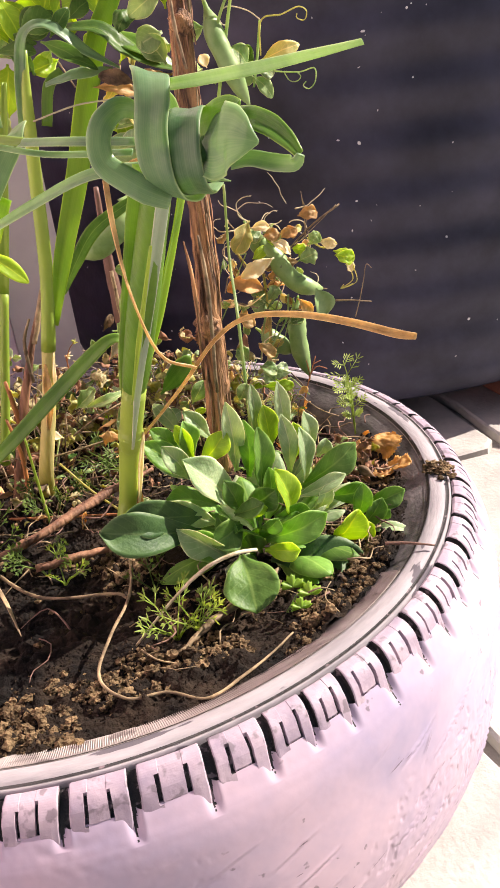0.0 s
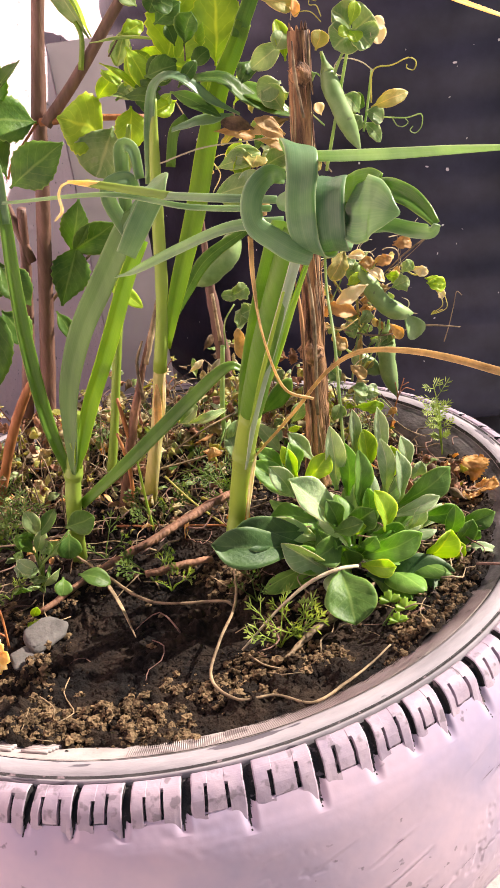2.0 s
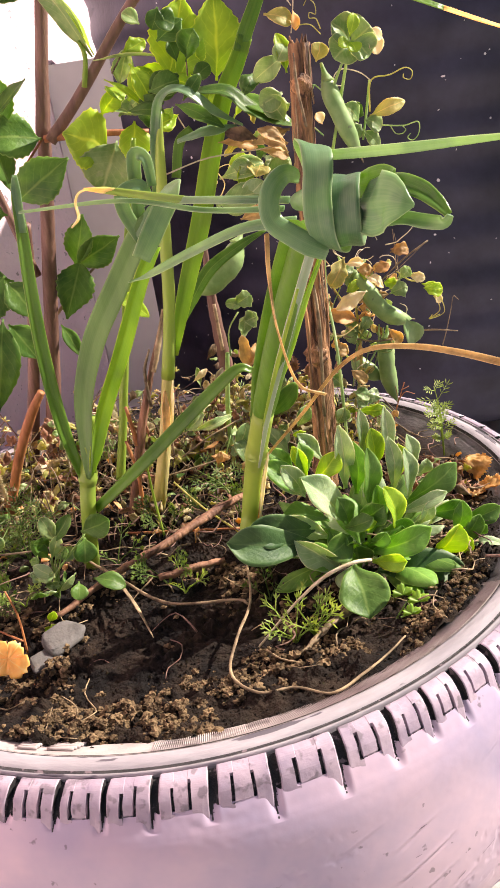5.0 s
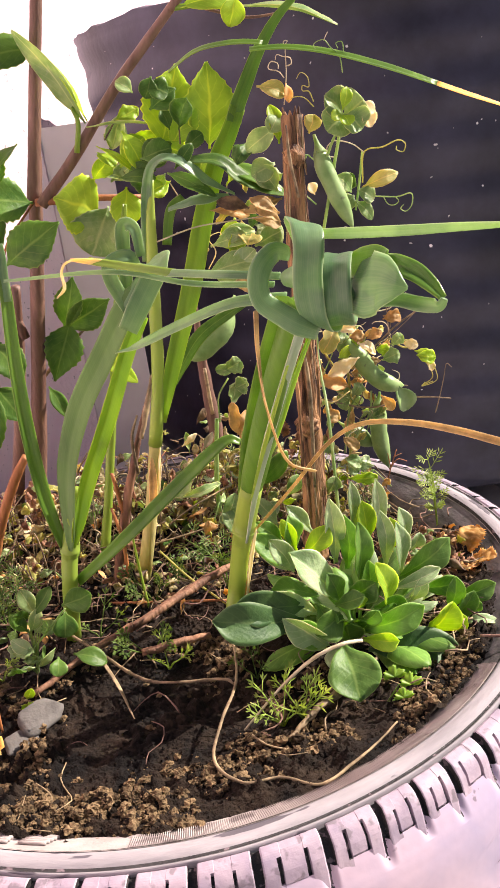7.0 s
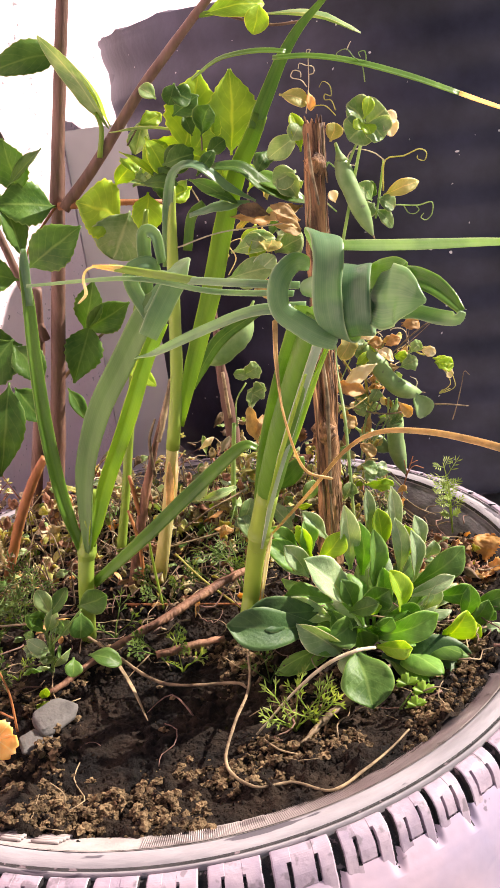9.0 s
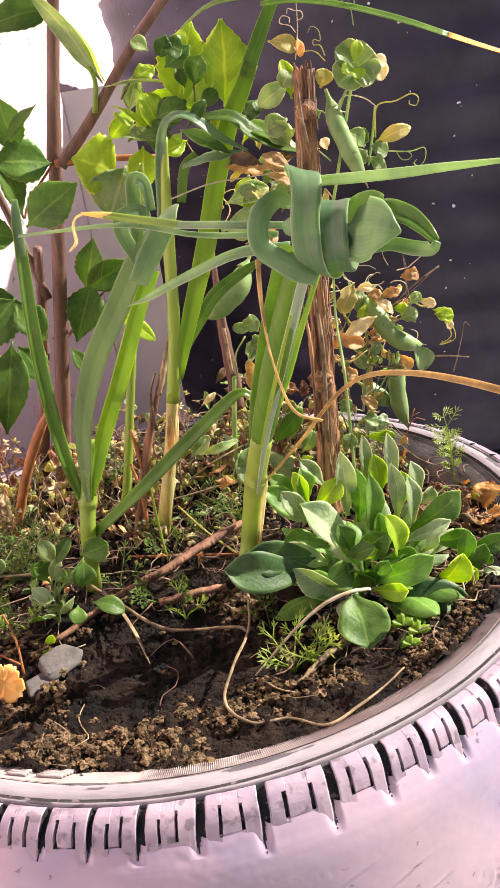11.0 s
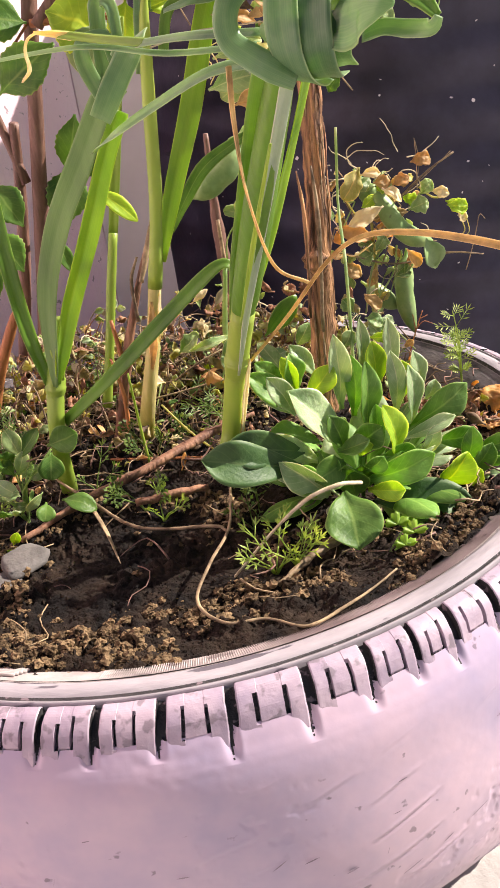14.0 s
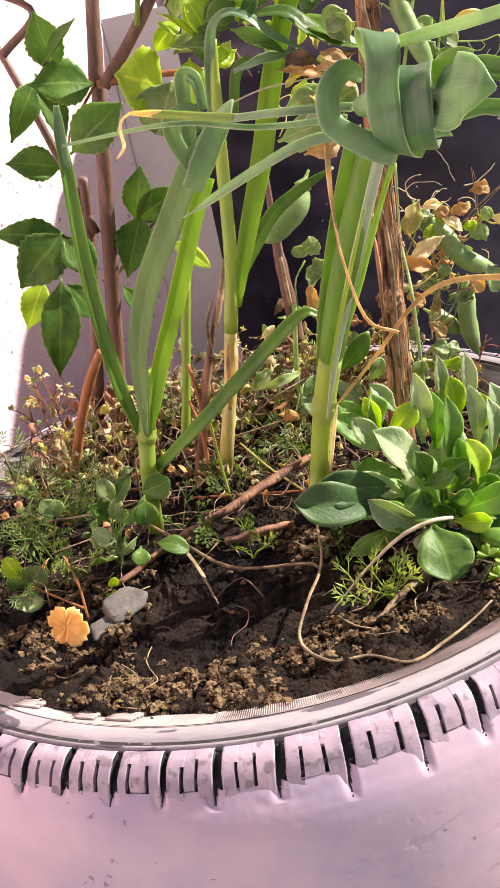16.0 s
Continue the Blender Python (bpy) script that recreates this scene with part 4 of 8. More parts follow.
part("branch", tube([(-0.0592, 0.1628, 0.1710), (-0.0769, 0.1557, 0.2553), (-0.0970, 0.1593, 0.3310)], (0.00390, 0.00320, 0.00260), n=14, k=8), WOODY, woody)
part("branch", tube([(-0.0901, 0.1174, 0.3100), (-0.0625, 0.1126, 0.3328), (-0.1046, 0.1200, 0.3584)], (0.00295, 0.00250, 0.00205), n=14, k=8), WOODY, woody)
part("petiole", tube([(-0.0327, 0.1175, 0.2791), (-0.0564, 0.1115, 0.2553), (-0.0627, 0.1126, 0.2436)], (0.00110, 0.00085), n=8, k=5), RUST, woody)
leaf2(woody, DARKL, (-0.0331, 0.1125, 0.2794), (-0.0785, 0.1052, 0.2877), 0.0353, teeth=0.09, arch=0.08, blunt=1.15, peak=0.42)
leaf2(woody, DARKL, (-0.0584, 0.1118, 0.2908), (-0.0622, 0.1023, 0.3318), 0.0284, teeth=0.09, arch=0.08, roll=20, blunt=1.15, peak=0.42)
leaf2(woody, DARKL, (-0.0654, 0.0978, 0.2984), (-0.0367, 0.0877, 0.3215), 0.0215, teeth=0.05, arch=0.05, roll=55, blunt=1.15, peak=0.42)
leaf2(woody, DARKL, (-0.0633, 0.1228, 0.2426), (-0.0720, 0.1244, 0.2947), 0.0230, teeth=0.08, roll=-25, blunt=1.15, peak=0.42)
leaf2(woody, DARKL, (-0.0629, 0.1126, 0.2372), (-0.0186, 0.0947, 0.2643), 0.0337, teeth=0.07, arch=0.1, blunt=1.15, peak=0.42)
leaf2(woody, DARKL, (-0.0710, 0.1344, 0.2273), (-0.1105, 0.1312, 0.2398), 0.0272, teeth=0.07, blunt=1.15, peak=0.42)
leaf2(woody, DARKL, (-0.0715, 0.1446, 0.2918), (-0.1026, 0.1399, 0.2527), 0.0234, teeth=0.07, roll=30, blunt=1.15, peak=0.42)
leaf2(woody, DARKL, (-0.0790, 0.1459, 0.1736), (-0.1377, 0.1461, 0.1907), 0.0251, teeth=0.08, blunt=1.15, peak=0.42)
leaf2(woody, DARKL, (-0.0846, 0.1368, 0.1813), (-0.1274, 0.1342, 0.1479), 0.0400, teeth=0.09, blunt=1.15, peak=0.42)
leaf2(woody, LITL, (-0.1092, 0.1462, 0.1483), (-0.1330, 0.1453, 0.1122), 0.0248, teeth=0.09, blunt=1.15, peak=0.42)
leaf2(woody, DARKL, (-0.0952, 0.1285, 0.1494), (-0.1181, 0.1224, 0.0744), 0.0322, teeth=0.06, arch=0.1, blunt=1.15, peak=0.42)
leaf2(woody, DARKL, (-0.0921, 0.1381, 0.1415), (-0.0761, 0.1251, 0.1112), 0.0285, teeth=0.08, blunt=1.15, peak=0.42)
leaf2(woody, DARKL, (-0.0857, 0.1370, 0.1768), (-0.0683, 0.1237, 0.1446), 0.0280, teeth=0.06, blunt=1.15, peak=0.42)
leaf2(woody, DARKL, (-0.0266, 0.1672, 0.1708), (-0.0121, 0.1545, 0.2148), 0.0260, teeth=0.08, roll=20, blunt=1.15, peak=0.42)
leaf2(woody, DARKL, (-0.0266, 0.1672, 0.1708), (0.0138, 0.1499, 0.1923), 0.0295, teeth=0.05, roll=-25, blunt=1.15, peak=0.42)
leaf2(woody, DARKL, (-0.0204, 0.1661, 0.1772), (-0.0439, 0.1601, 0.1304), 0.0338, teeth=0.10, blunt=1.15, peak=0.42)
leaf2(woody, DARKL, (-0.0489, 0.1812, 0.1212), (-0.0386, 0.1693, 0.0914), 0.0133, blunt=1.15, peak=0.42)
part("petiole", tube([(-0.0521, 0.1818, 0.1297), (-0.0187, 0.1658, 0.1619), (0.0037, 0.1567, 0.1788)], (0.00180, 0.00125, 0.00095), n=10, k=5), STRAW, woody)
leaf2(woody, LITL, (0.0094, 0.0745, 0.2666), (-0.0208, 0.0747, 0.2830), 0.0437, teeth=0.06, roll=10, blunt=1.15, peak=0.42)
leaf2(woody, PEA, (0.0165, 0.0732, 0.2714), (-0.0022, 0.0715, 0.2398), 0.0415, teeth=0.04)
leaf2(woody, LITL, (0.0311, 0.0707, 0.2828), (0.0233, 0.0670, 0.2505), 0.0247, teeth=0.06, blunt=1.15, peak=0.42)
leaf2(woody, LITL, (0.0567, 0.0509, 0.3062), (0.0751, 0.0477, 0.3579), 0.0417, teeth=0.10, arch=0.06, blunt=1.15, peak=0.42)
leaf2(woody, LITL, (0.0896, 0.0451, 0.3009), (0.0952, 0.0441, 0.3565), 0.0418, teeth=0.10, arch=0.06, blunt=1.15, peak=0.42)
leaf2(woody, LITL, (0.0619, 0.0480, 0.3046), (0.0835, 0.0411, 0.3335), 0.0206, teeth=0.08, blunt=1.15, peak=0.42)
leaf2(woody, DARKL, (0.0512, 0.0417, 0.3313), (0.0703, 0.0384, 0.3423), 0.0165, teeth=0.05, blunt=1.15, peak=0.42)
leaf2(woody, DARKL, (0.0393, 0.0438, 0.2971), (0.0620, 0.0398, 0.3088), 0.0204, blunt=1.15, peak=0.42)
leaf2(woody, LITL, (0.0272, 0.0561, 0.2972), (0.0463, 0.0528, 0.3145), 0.0200)
leaf2(woody, LITL, (0.0150, 0.0684, 0.3085), (0.0233, 0.0568, 0.2978), 0.0169, roll=30)
leaf2(woody, DARKL, (0.0284, 0.0458, 0.2915), (0.0481, 0.0372, 0.2928), 0.0142, blunt=1.15, peak=0.42)
leaf2(woody, PEA, (0.0119, 0.0791, 0.3260), (0.0591, 0.0505, 0.3204), 0.0145, roll=65, peak=0.4)
leaf2(woody, LITL, (0.0088, 0.0746, 0.2904), (0.0220, 0.0672, 0.3036), 0.0164, roll=-35)
leaf2(woody, DARKL, (-0.0050, 0.1227, 0.3840), (-0.0647, 0.1231, 0.3756), 0.0261, teeth=0.06, blunt=1.15, peak=0.42)
leaf2(woody, LITL, (0.0893, 0.0756, 0.3947), (0.1325, 0.0680, 0.3967), 0.0195)
leaf2(woody, LITL, (0.1257, 0.0591, 0.3960), (0.1194, 0.0602, 0.3774), 0.0178)
leaf2(woody, PEA, (0.1302, 0.0634, 0.3899), (0.1901, 0.0376, 0.3688), 0.0234, roll=50, peak=0.4)
leaf2(woody, PEA, (0.0144, 0.0990, 0.3289), (-0.0236, 0.1057, 0.3951), 0.0180, roll=62, peak=0.35)
leaf2(woody, LITL, (0.0158, 0.0988, 0.3299), (-0.0076, 0.1029, 0.3787), 0.0123, roll=-50, peak=0.35)
# ---- garlic plants with knotted leaves ----
GL = "garlic plants in the tyre"
garlic = thing("garlic_plant", (0.02, -0.112, -0.02), "tall green garlic with its leaves tied in a knot", "garlic plant", GL)
part("stalk", tube([(0.0354, -0.1413, 0.1191), (0.0387, -0.1510, 0.1378), (0.0441, -0.1733, 0.1766), (0.0496, -0.2068, 0.2239), (0.0507, -0.2222, 0.2407)], (0.00500, 0.00710, 0.00750, 0.00645, 0.00510), n=20, k=12), GARLIC, garlic)
part("stalk", tube([(0.0334, -0.0419, -0.0180), (0.0211, -0.1175, 0.0353), (0.0249, -0.1212, 0.0529), (0.0291, -0.1270, 0.0788), (0.0333, -0.1358, 0.1046), (0.0370, -0.1466, 0.1279)], (0.00620, 0.00495, 0.00525, 0.00545, 0.00630, 0.00625), n=24, k=12), STALK, garlic)
part("leaf", ribbon([(0.0301, -0.1292, 0.0912), (0.0366, -0.1435, 0.1358), (0.0431, -0.1680, 0.1849), (0.0456, -0.2111, 0.2336), (0.0466, -0.2215, 0.2452)], (0.0028, 0.0118, 0.0121, 0.0102), n=22, fold=0.35, face=(-0.3,-1,0.3)), GARLIC, garlic)
part("leaf", ribbon([(0.0305, -0.1415, 0.0925), (0.0383, -0.1611, 0.1413), (0.0458, -0.1888, 0.1894), (0.0497, -0.2250, 0.2337), (0.0504, -0.2343, 0.2450)], (0.0014, 0.0062, 0.0072, 0.0070), n=22, fold=0.4, face=(0.25,-1,0.3)), PALEG, garlic)
part("leaf", ribbon([(0.0366, -0.1435, 0.1178), (0.0485, -0.1588, 0.1551), (0.0572, -0.1827, 0.1975), (0.0590, -0.2135, 0.2286), (0.0590, -0.2236, 0.2393)], (0.0013, 0.0069, 0.0079, 0.0072), n=22, fold=0.3, face=(0.6,-1,0.1)), GARLICSUN, garlic)
part("leaf", ribbon([(0.0327, -0.1561, 0.1235), (0.0380, -0.1813, 0.1644), (0.0433, -0.2188, 0.2140)], (0.0008, 0.0026, 0.0012), n=16, fold=0.5), STALK, garlic)
part("knot_core", tube([(0.0463, -0.2234, 0.2534), (0.0522, -0.2367, 0.2550), (0.0605, -0.2463, 0.2536), (0.0675, -0.2560, 0.2530), (0.0705, -0.2610, 0.2528)], (0.00380, 0.00675, 0.00660, 0.00525, 0.00230), n=14, k=12, rough=0.15), BLUEG, garlic)
AX = (0.74, -0.66, 0.02)
part("wrap", ribbon([(0.0568, -0.2299, 0.2523), (0.0551, -0.2270, 0.2667), (0.0504, -0.2328, 0.2748), (0.0468, -0.2459, 0.2788), (0.0453, -0.2573, 0.2770), (0.0430, -0.2639, 0.2706), (0.0400, -0.2677, 0.2612), (0.0397, -0.2687, 0.2503), (0.0443, -0.2627, 0.2407), (0.0536, -0.2497, 0.2357), (0.0624, -0.2354, 0.2360)], (0.0100, 0.0120, 0.0118, 0.0122, 0.0124, 0.0120, 0.0118, 0.0120, 0.0112, 0.0095, 0.0080), n=48, m=9, fold=-0.10, side=(0.74, -0.60, -0.30), thick=0.0011, wave=0.03), BLUEG, garlic)
part("wrap", ribbon([(0.0450, -0.2345, 0.2656), (0.0361, -0.2439, 0.2690), (0.0281, -0.2505, 0.2660), (0.0244, -0.2536, 0.2599), (0.0247, -0.2561, 0.2527), (0.0301, -0.2599, 0.2473), (0.0362, -0.2639, 0.2425), (0.0445, -0.2613, 0.2376)], (0.0060, 0.0080, 0.0086, 0.0084, 0.0084, 0.0088, 0.0092, 0.0070), n=36, m=9, fold=-0.2, face=(-0.25, -0.95, 0.25), thick=0.0011, wave=0.04), BLUEG, garlic)
part("wrap", ribbon([(0.0700, -0.2395, 0.2500), (0.0641, -0.2464, 0.2594), (0.0568, -0.2578, 0.2653), (0.0519, -0.2670, 0.2638), (0.0492, -0.2725, 0.2580), (0.0486, -0.2738, 0.2506), (0.0508, -0.2687, 0.2433), (0.0578, -0.2552, 0.2373), (0.0672, -0.2391, 0.2370)], (0.0100, 0.0115, 0.0128, 0.0130, 0.0128, 0.0124, 0.0116, 0.0100, 0.0080), n=40, m=9, fold=-0.12, side=AX, thick=0.0011, wave=0.05, seed=2), BLUEG, garlic)
part("wrap", ribbon([(0.0698, -0.2516, 0.2551), (0.0617, -0.2655, 0.2567), (0.0571, -0.2752, 0.2543), (0.0560, -0.2758, 0.2496), (0.0586, -0.2671, 0.2439), (0.0661, -0.2534, 0.2396)], (0.0080, 0.0085, 0.0085, 0.0070), n=20, m=7, fold=-0.1, side=AX, thick=0.0010), BLUEG, garlic)
part("fold", ribbon([(0.0563, -0.2702, 0.2556), (0.0569, -0.2810, 0.2573), (0.0592, -0.2889, 0.2582), (0.0624, -0.2948, 0.2576), (0.0662, -0.2979, 0.2563)], (0.0200, 0.0255, 0.0215, 0.0115, 0.0012), n=28, m=11, fold=-0.20, face=(-0.15, -0.95, 0.25), thick=0.0011, wave=0.03), BLUEG, garlic)
part("fold", ribbon([(0.0652, -0.2810, 0.2636), (0.0648, -0.2743, 0.2633), (0.0625, -0.2681, 0.2621), (0.0594, -0.2586, 0.2603)], (0.0100, 0.0128, 0.0125, 0.0085), n=20, m=9, fold=0.2, face=(-0.3, -0.9, 0.35), thick=0.0010), GARLIC, garlic)
part("leaf", ribbon([(0.0667, -0.2709, 0.2622), (0.0698, -0.2811, 0.2619), (0.0733, -0.2898, 0.2594), (0.0757, -0.2974, 0.2554), (0.0775, -0.3026, 0.2512)], (0.0070, 0.0086, 0.0082, 0.0060, 0.0030), n=26, m=9, fold=0.3, face=(-0.25, -0.8, 0.55)), GARLIC, garlic)
part("leaf", ribbon([(0.0776, -0.3033, 0.2513), (0.0762, -0.3004, 0.2486), (0.0720, -0.2938, 0.2488), (0.0670, -0.2856, 0.2502), (0.0629, -0.2775, 0.2488)], (0.0028, 0.0052, 0.0058, 0.0054, 0.0046), n=24, fold=0.2, face=(0, -1, 0.2)), BLUEG, garlic)
part("leaf", ribbon([(0.0500, -0.2474, 0.2739), (0.0562, -0.2759, 0.2757), (0.0633, -0.3056, 0.2779), (0.0690, -0.3351, 0.2806), (0.0719, -0.3630, 0.2831)], (0.0039, 0.0042, 0.0038, 0.0028, 0.0015), n=22, fold=0.2, face=(0,-1,0.05)), BLUEG, garlic)
part("leaf", ribbon([(0.0471, -0.2165, 0.2432), (0.0279, -0.1979, 0.2417), (0.0069, -0.1738, 0.2312), (-0.0126, -0.1501, 0.2196), (-0.0201, -0.1234, 0.2122)], (0.0067, 0.0064, 0.0062, 0.0053, 0.0019), n=22, fold=0.25, face=(0,-0.8,0.7)), BLUEG, garlic)
part("leaf", ribbon([(0.0457, -0.2162, 0.2536), (0.0220, -0.1968, 0.2559), (0.0051, -0.1684, 0.2559)], (0.0036, 0.0042, 0.0044), n=18, fold=0.2, face=(0,-0.9,0.5)), BLUEG, garlic)
part("leaf", ribbon([(0.0085, -0.1721, 0.2557), (-0.0104, -0.1556, 0.2602), (-0.0277, -0.1454, 0.2649)], (0.0044, 0.0042, 0.0037), n=16, fold=0.2, face=(0,-0.9,0.5)), STALK, garlic)
part("leaf", ribbon([(-0.0204, -0.1487, 0.2628), (-0.0278, -0.1464, 0.2648), (-0.0358, -0.1430, 0.2665)], (0.0037, 0.0030, 0.0012), n=8, fold=0.2), YELLOW, garlic, label="yellowed leaf end")
part("leaf", ribbon([(-0.0347, -0.1432, 0.2663), (-0.0387, -0.1394, 0.2644), (-0.0409, -0.1370, 0.2597), (-0.0408, -0.1350, 0.2523), (-0.0451, -0.1322, 0.2477)], (0.0010, 0.0012, 0.0014, 0.0022, 0.0010), n=18, fold=0.3, twist=60), CREAM, garlic, label="withered pale leaf tip")
part("leaf", ribbon([(0.0443, -0.2109, 0.2494), (0.0144, -0.1802, 0.2509), (-0.0184, -0.1491, 0.2582), (-0.0684, -0.1098, 0.2574)], (0.0031, 0.0030, 0.0026, 0.0015), n=22, fold=0.2, face=(0,-0.9,0.5)), BLUEG, garlic)
part("leaf", ribbon([(0.0277, -0.2333, 0.2444), (0.0288, -0.2234, 0.2234), (0.0322, -0.2138, 0.1959), (0.0422, -0.2024, 0.1622), (0.0596, -0.1933, 0.1486)], (0.0022, 0.0026, 0.0024, 0.0023, 0.0018), n=24, fold=0.35, twist=140), DRYL, garlic, label="dry yellow hanging leaf")
part("leaf", ribbon([(0.0384, -0.1337, 0.0949), (0.0620, -0.1429, 0.1205), (0.0803, -0.1583, 0.1476), (0.0956, -0.1712, 0.1594), (0.1171, -0.1851, 0.1593), (0.1356, -0.2026, 0.1557), (0.1504, -0.2194, 0.1513), (0.1574, -0.2258, 0.1503)], (0.0014, 0.0019, 0.0022, 0.0027, 0.0034, 0.0040, 0.0043, 0.0030), n=36, fold=0.3, face=(0,-0.75,0.7), twist=-20), DRYL, garlic, label="long dry orange-brown leaf")
part("leaf", ribbon([(0.0433, -0.1092, 0.1412), (0.0367, -0.1080, 0.1439), (0.0255, -0.1060, 0.1378), (-0.0016, -0.0962, 0.1145), (-0.0303, -0.0860, 0.0893), (-0.0654, -0.0748, 0.0611)], (0.0042, 0.0059, 0.0076, 0.0086, 0.0081, 0.0060), n=28, fold=0.35, face=(0.2,-0.8,0.6)), GARLIC, garlic)
part("leaf", ribbon([(0.0326, -0.1124, 0.0590), (0.0330, -0.1124, 0.0399)], (0.0044, 0.0037), n=6, fold=0.2), ORANGE, garlic, label="small yellow withered sheath")
part("node", tube([(0.0306, -0.1297, 0.0868), (0.0318, -0.1327, 0.0955), (0.0322, -0.1335, 0.0985), (0.0332, -0.1357, 0.1045)], (0.0052, 0.0070, 0.0070, 0.0058), n=14, k=14, rough=0.08), STALK, garlic, "swollen pale joint of the stalk")
part("sheath", ribbon([(0.0385, -0.1378, 0.0985), (0.0366, -0.1352, 0.0900), (0.0342, -0.1308, 0.0770), (0.0318, -0.1265, 0.0600), (0.0290, -0.1225, 0.0420)], (0.0010, 0.0032, 0.0040, 0.0030, 0.0010), n=18, fold=0.3, face=(0.6, -1, 0.1), wave=0.12), CREAM, garlic, "dry papery sheath peeling off the stalk")
garlicb = thing("garlic_plant", (-0.08, -0.07, -0.02), "green garlic with two broad leaves looped in a knot", "garlic plant", GL)
part("stalk", tube([(-0.0764, -0.0048, -0.0180), (-0.0720, -0.0685, 0.0482), (-0.0664, -0.0746, 0.0817), (-0.0593, -0.0769, 0.1054), (-0.0534, -0.0799, 0.1249)], (0.00590, 0.00495, 0.00520, 0.00490, 0.00285), n=16, k=12), STALK, garlicb)
part("leaf", ribbon([(-0.0654, -0.0809, 0.0863), (-0.0629, -0.0844, 0.1034), (-0.0570, -0.0895, 0.1406), (-0.0438, -0.0938, 0.1754), (-0.0247, -0.1073, 0.2086), (-0.0094, -0.1202, 0.2349), (-0.0010, -0.1227, 0.2413)], (0.0029, 0.0086, 0.0132, 0.0148, 0.0142, 0.0130, 0.0117), n=30, m=11, fold=0.25, face=(-0.85,-0.9,-0.1), wave=0.05, seed=4), GARLICSHADE, garlicb)
part("leaf", ribbon([(-0.0636, -0.0812, 0.0880), (-0.0584, -0.0852, 0.1045), (-0.0468, -0.0882, 0.1339), (-0.0289, -0.1005, 0.1738), (-0.0150, -0.1111, 0.2073), (-0.0039, -0.1191, 0.2290)], (0.0022, 0.0086, 0.0112, 0.0114, 0.0103, 0.0094), n=26, m=11, fold=0.5, face=(0.4,-1,0.1), wave=0.04, seed=7), GARLICSUN, garlicb)
part("leaf", ribbon([(-0.0010, -0.1248, 0.2510), (0.0056, -0.1272, 0.2560), (0.0089, -0.1376, 0.2583), (0.0065, -0.1456, 0.2568), (-0.0008, -0.1478, 0.2481), (-0.0088, -0.1485, 0.2375), (-0.0152, -0.1475, 0.2280)], (0.0080, 0.0115, 0.0125, 0.0122, 0.0118, 0.0112, 0.0100), n=30, m=9, fold=-0.12, side=(0.85, -0.1, 0.5), thick=0.0011), BLUEG, garlicb)
part("leaf", ribbon([(-0.0088, -0.1183, 0.2330), (-0.0155, -0.1212, 0.2500), (-0.0146, -0.1233, 0.2591), (-0.0044, -0.1231, 0.2607), (-0.0013, -0.1216, 0.2504)], (0.0075, 0.0079, 0.0072, 0.0066, 0.0061), n=24, fold=0.3), BLUEG, garlicb)
part("leaf", ribbon([(-0.0081, -0.1174, 0.2358), (-0.0067, -0.1186, 0.2571), (-0.0046, -0.1190, 0.2750), (0.0008, -0.1220, 0.2737), (0.0017, -0.1232, 0.2595)], (0.0056, 0.0073, 0.0078, 0.0060, 0.0048), n=24, fold=0.4), BLUEG, garlicb)
part("knot_core", tube([(-0.0116, -0.1168, 0.2302), (-0.0079, -0.1184, 0.2375), (-0.0021, -0.1215, 0.2460), (0.0034, -0.1224, 0.2511)], (0.00155, 0.00310, 0.00275, 0.00120), n=8, k=10, rough=0.2), BLUEG, garlicb)
part("leaf", ribbon([(-0.0680, -0.0743, 0.0812), (-0.0736, -0.0784, 0.1217), (-0.0746, -0.0884, 0.1703), (-0.0725, -0.0989, 0.2138), (-0.0695, -0.1035, 0.2460), (-0.0683, -0.1047, 0.2643), (-0.0668, -0.1050, 0.2729)], (0.0052, 0.0086, 0.0088, 0.0077, 0.0068, 0.0049, 0.0015), n=32, fold=0.4, face=(0.3,-1,0.1)), GARLIC, garlicb)
part("leaf", ribbon([(-0.0696, -0.1043, 0.2462), (-0.0673, -0.1054, 0.2671), (-0.0658, -0.1057, 0.2758)], (0.0056, 0.0052, 0.0024), n=10, fold=0.3), BLUEG, garlicb)
part("node", tube([(-0.0670, -0.0740, 0.0780), (-0.0658, -0.0748, 0.0838), (-0.0640, -0.0753, 0.0900)], (0.0050, 0.0064, 0.0052), n=12, k=14, rough=0.08), STALK, garlicb, "swollen pale joint of the stalk")
part("sheath", ribbon([(-0.0612, -0.0800, 0.0890), (-0.0600, -0.0830, 0.0990), (-0.0622, -0.0850, 0.1080), (-0.0612, -0.0835, 0.1150)], (0.0030, 0.0040, 0.0030, 0.0008), n=14, fold=0.3, face=(0.3, -1, 0.2), twist=40), STALK, garlicb)
garlicc = thing("garlic_plant", (-0.015, 0.02, -0.02), "slender green garlic with a bent-over top leaf", "garlic plant", GL)
part("stalk", tube([(-0.0129, 0.0516, -0.0160), (-0.0107, 0.0171, 0.0205), (0.0014, 0.0119, 0.0683), (0.0103, 0.0063, 0.1140)], (0.00595, 0.00535, 0.00475, 0.00440), n=18, k=10), STALKP, garlicc)
part("stalk", tube([(0.0095, 0.0064, 0.1096), (0.0171, 0.0011, 0.1486), (0.0212, -0.0037, 0.1818), (0.0248, -0.0084, 0.2209), (0.0280, -0.0110, 0.2503), (0.0306, -0.0135, 0.2714), (0.0342, -0.0162, 0.2900)], (0.00500, 0.00445, 0.00435, 0.00420, 0.00375, 0.00275, 0.00110), n=24, k=10), STALK, garlicc)
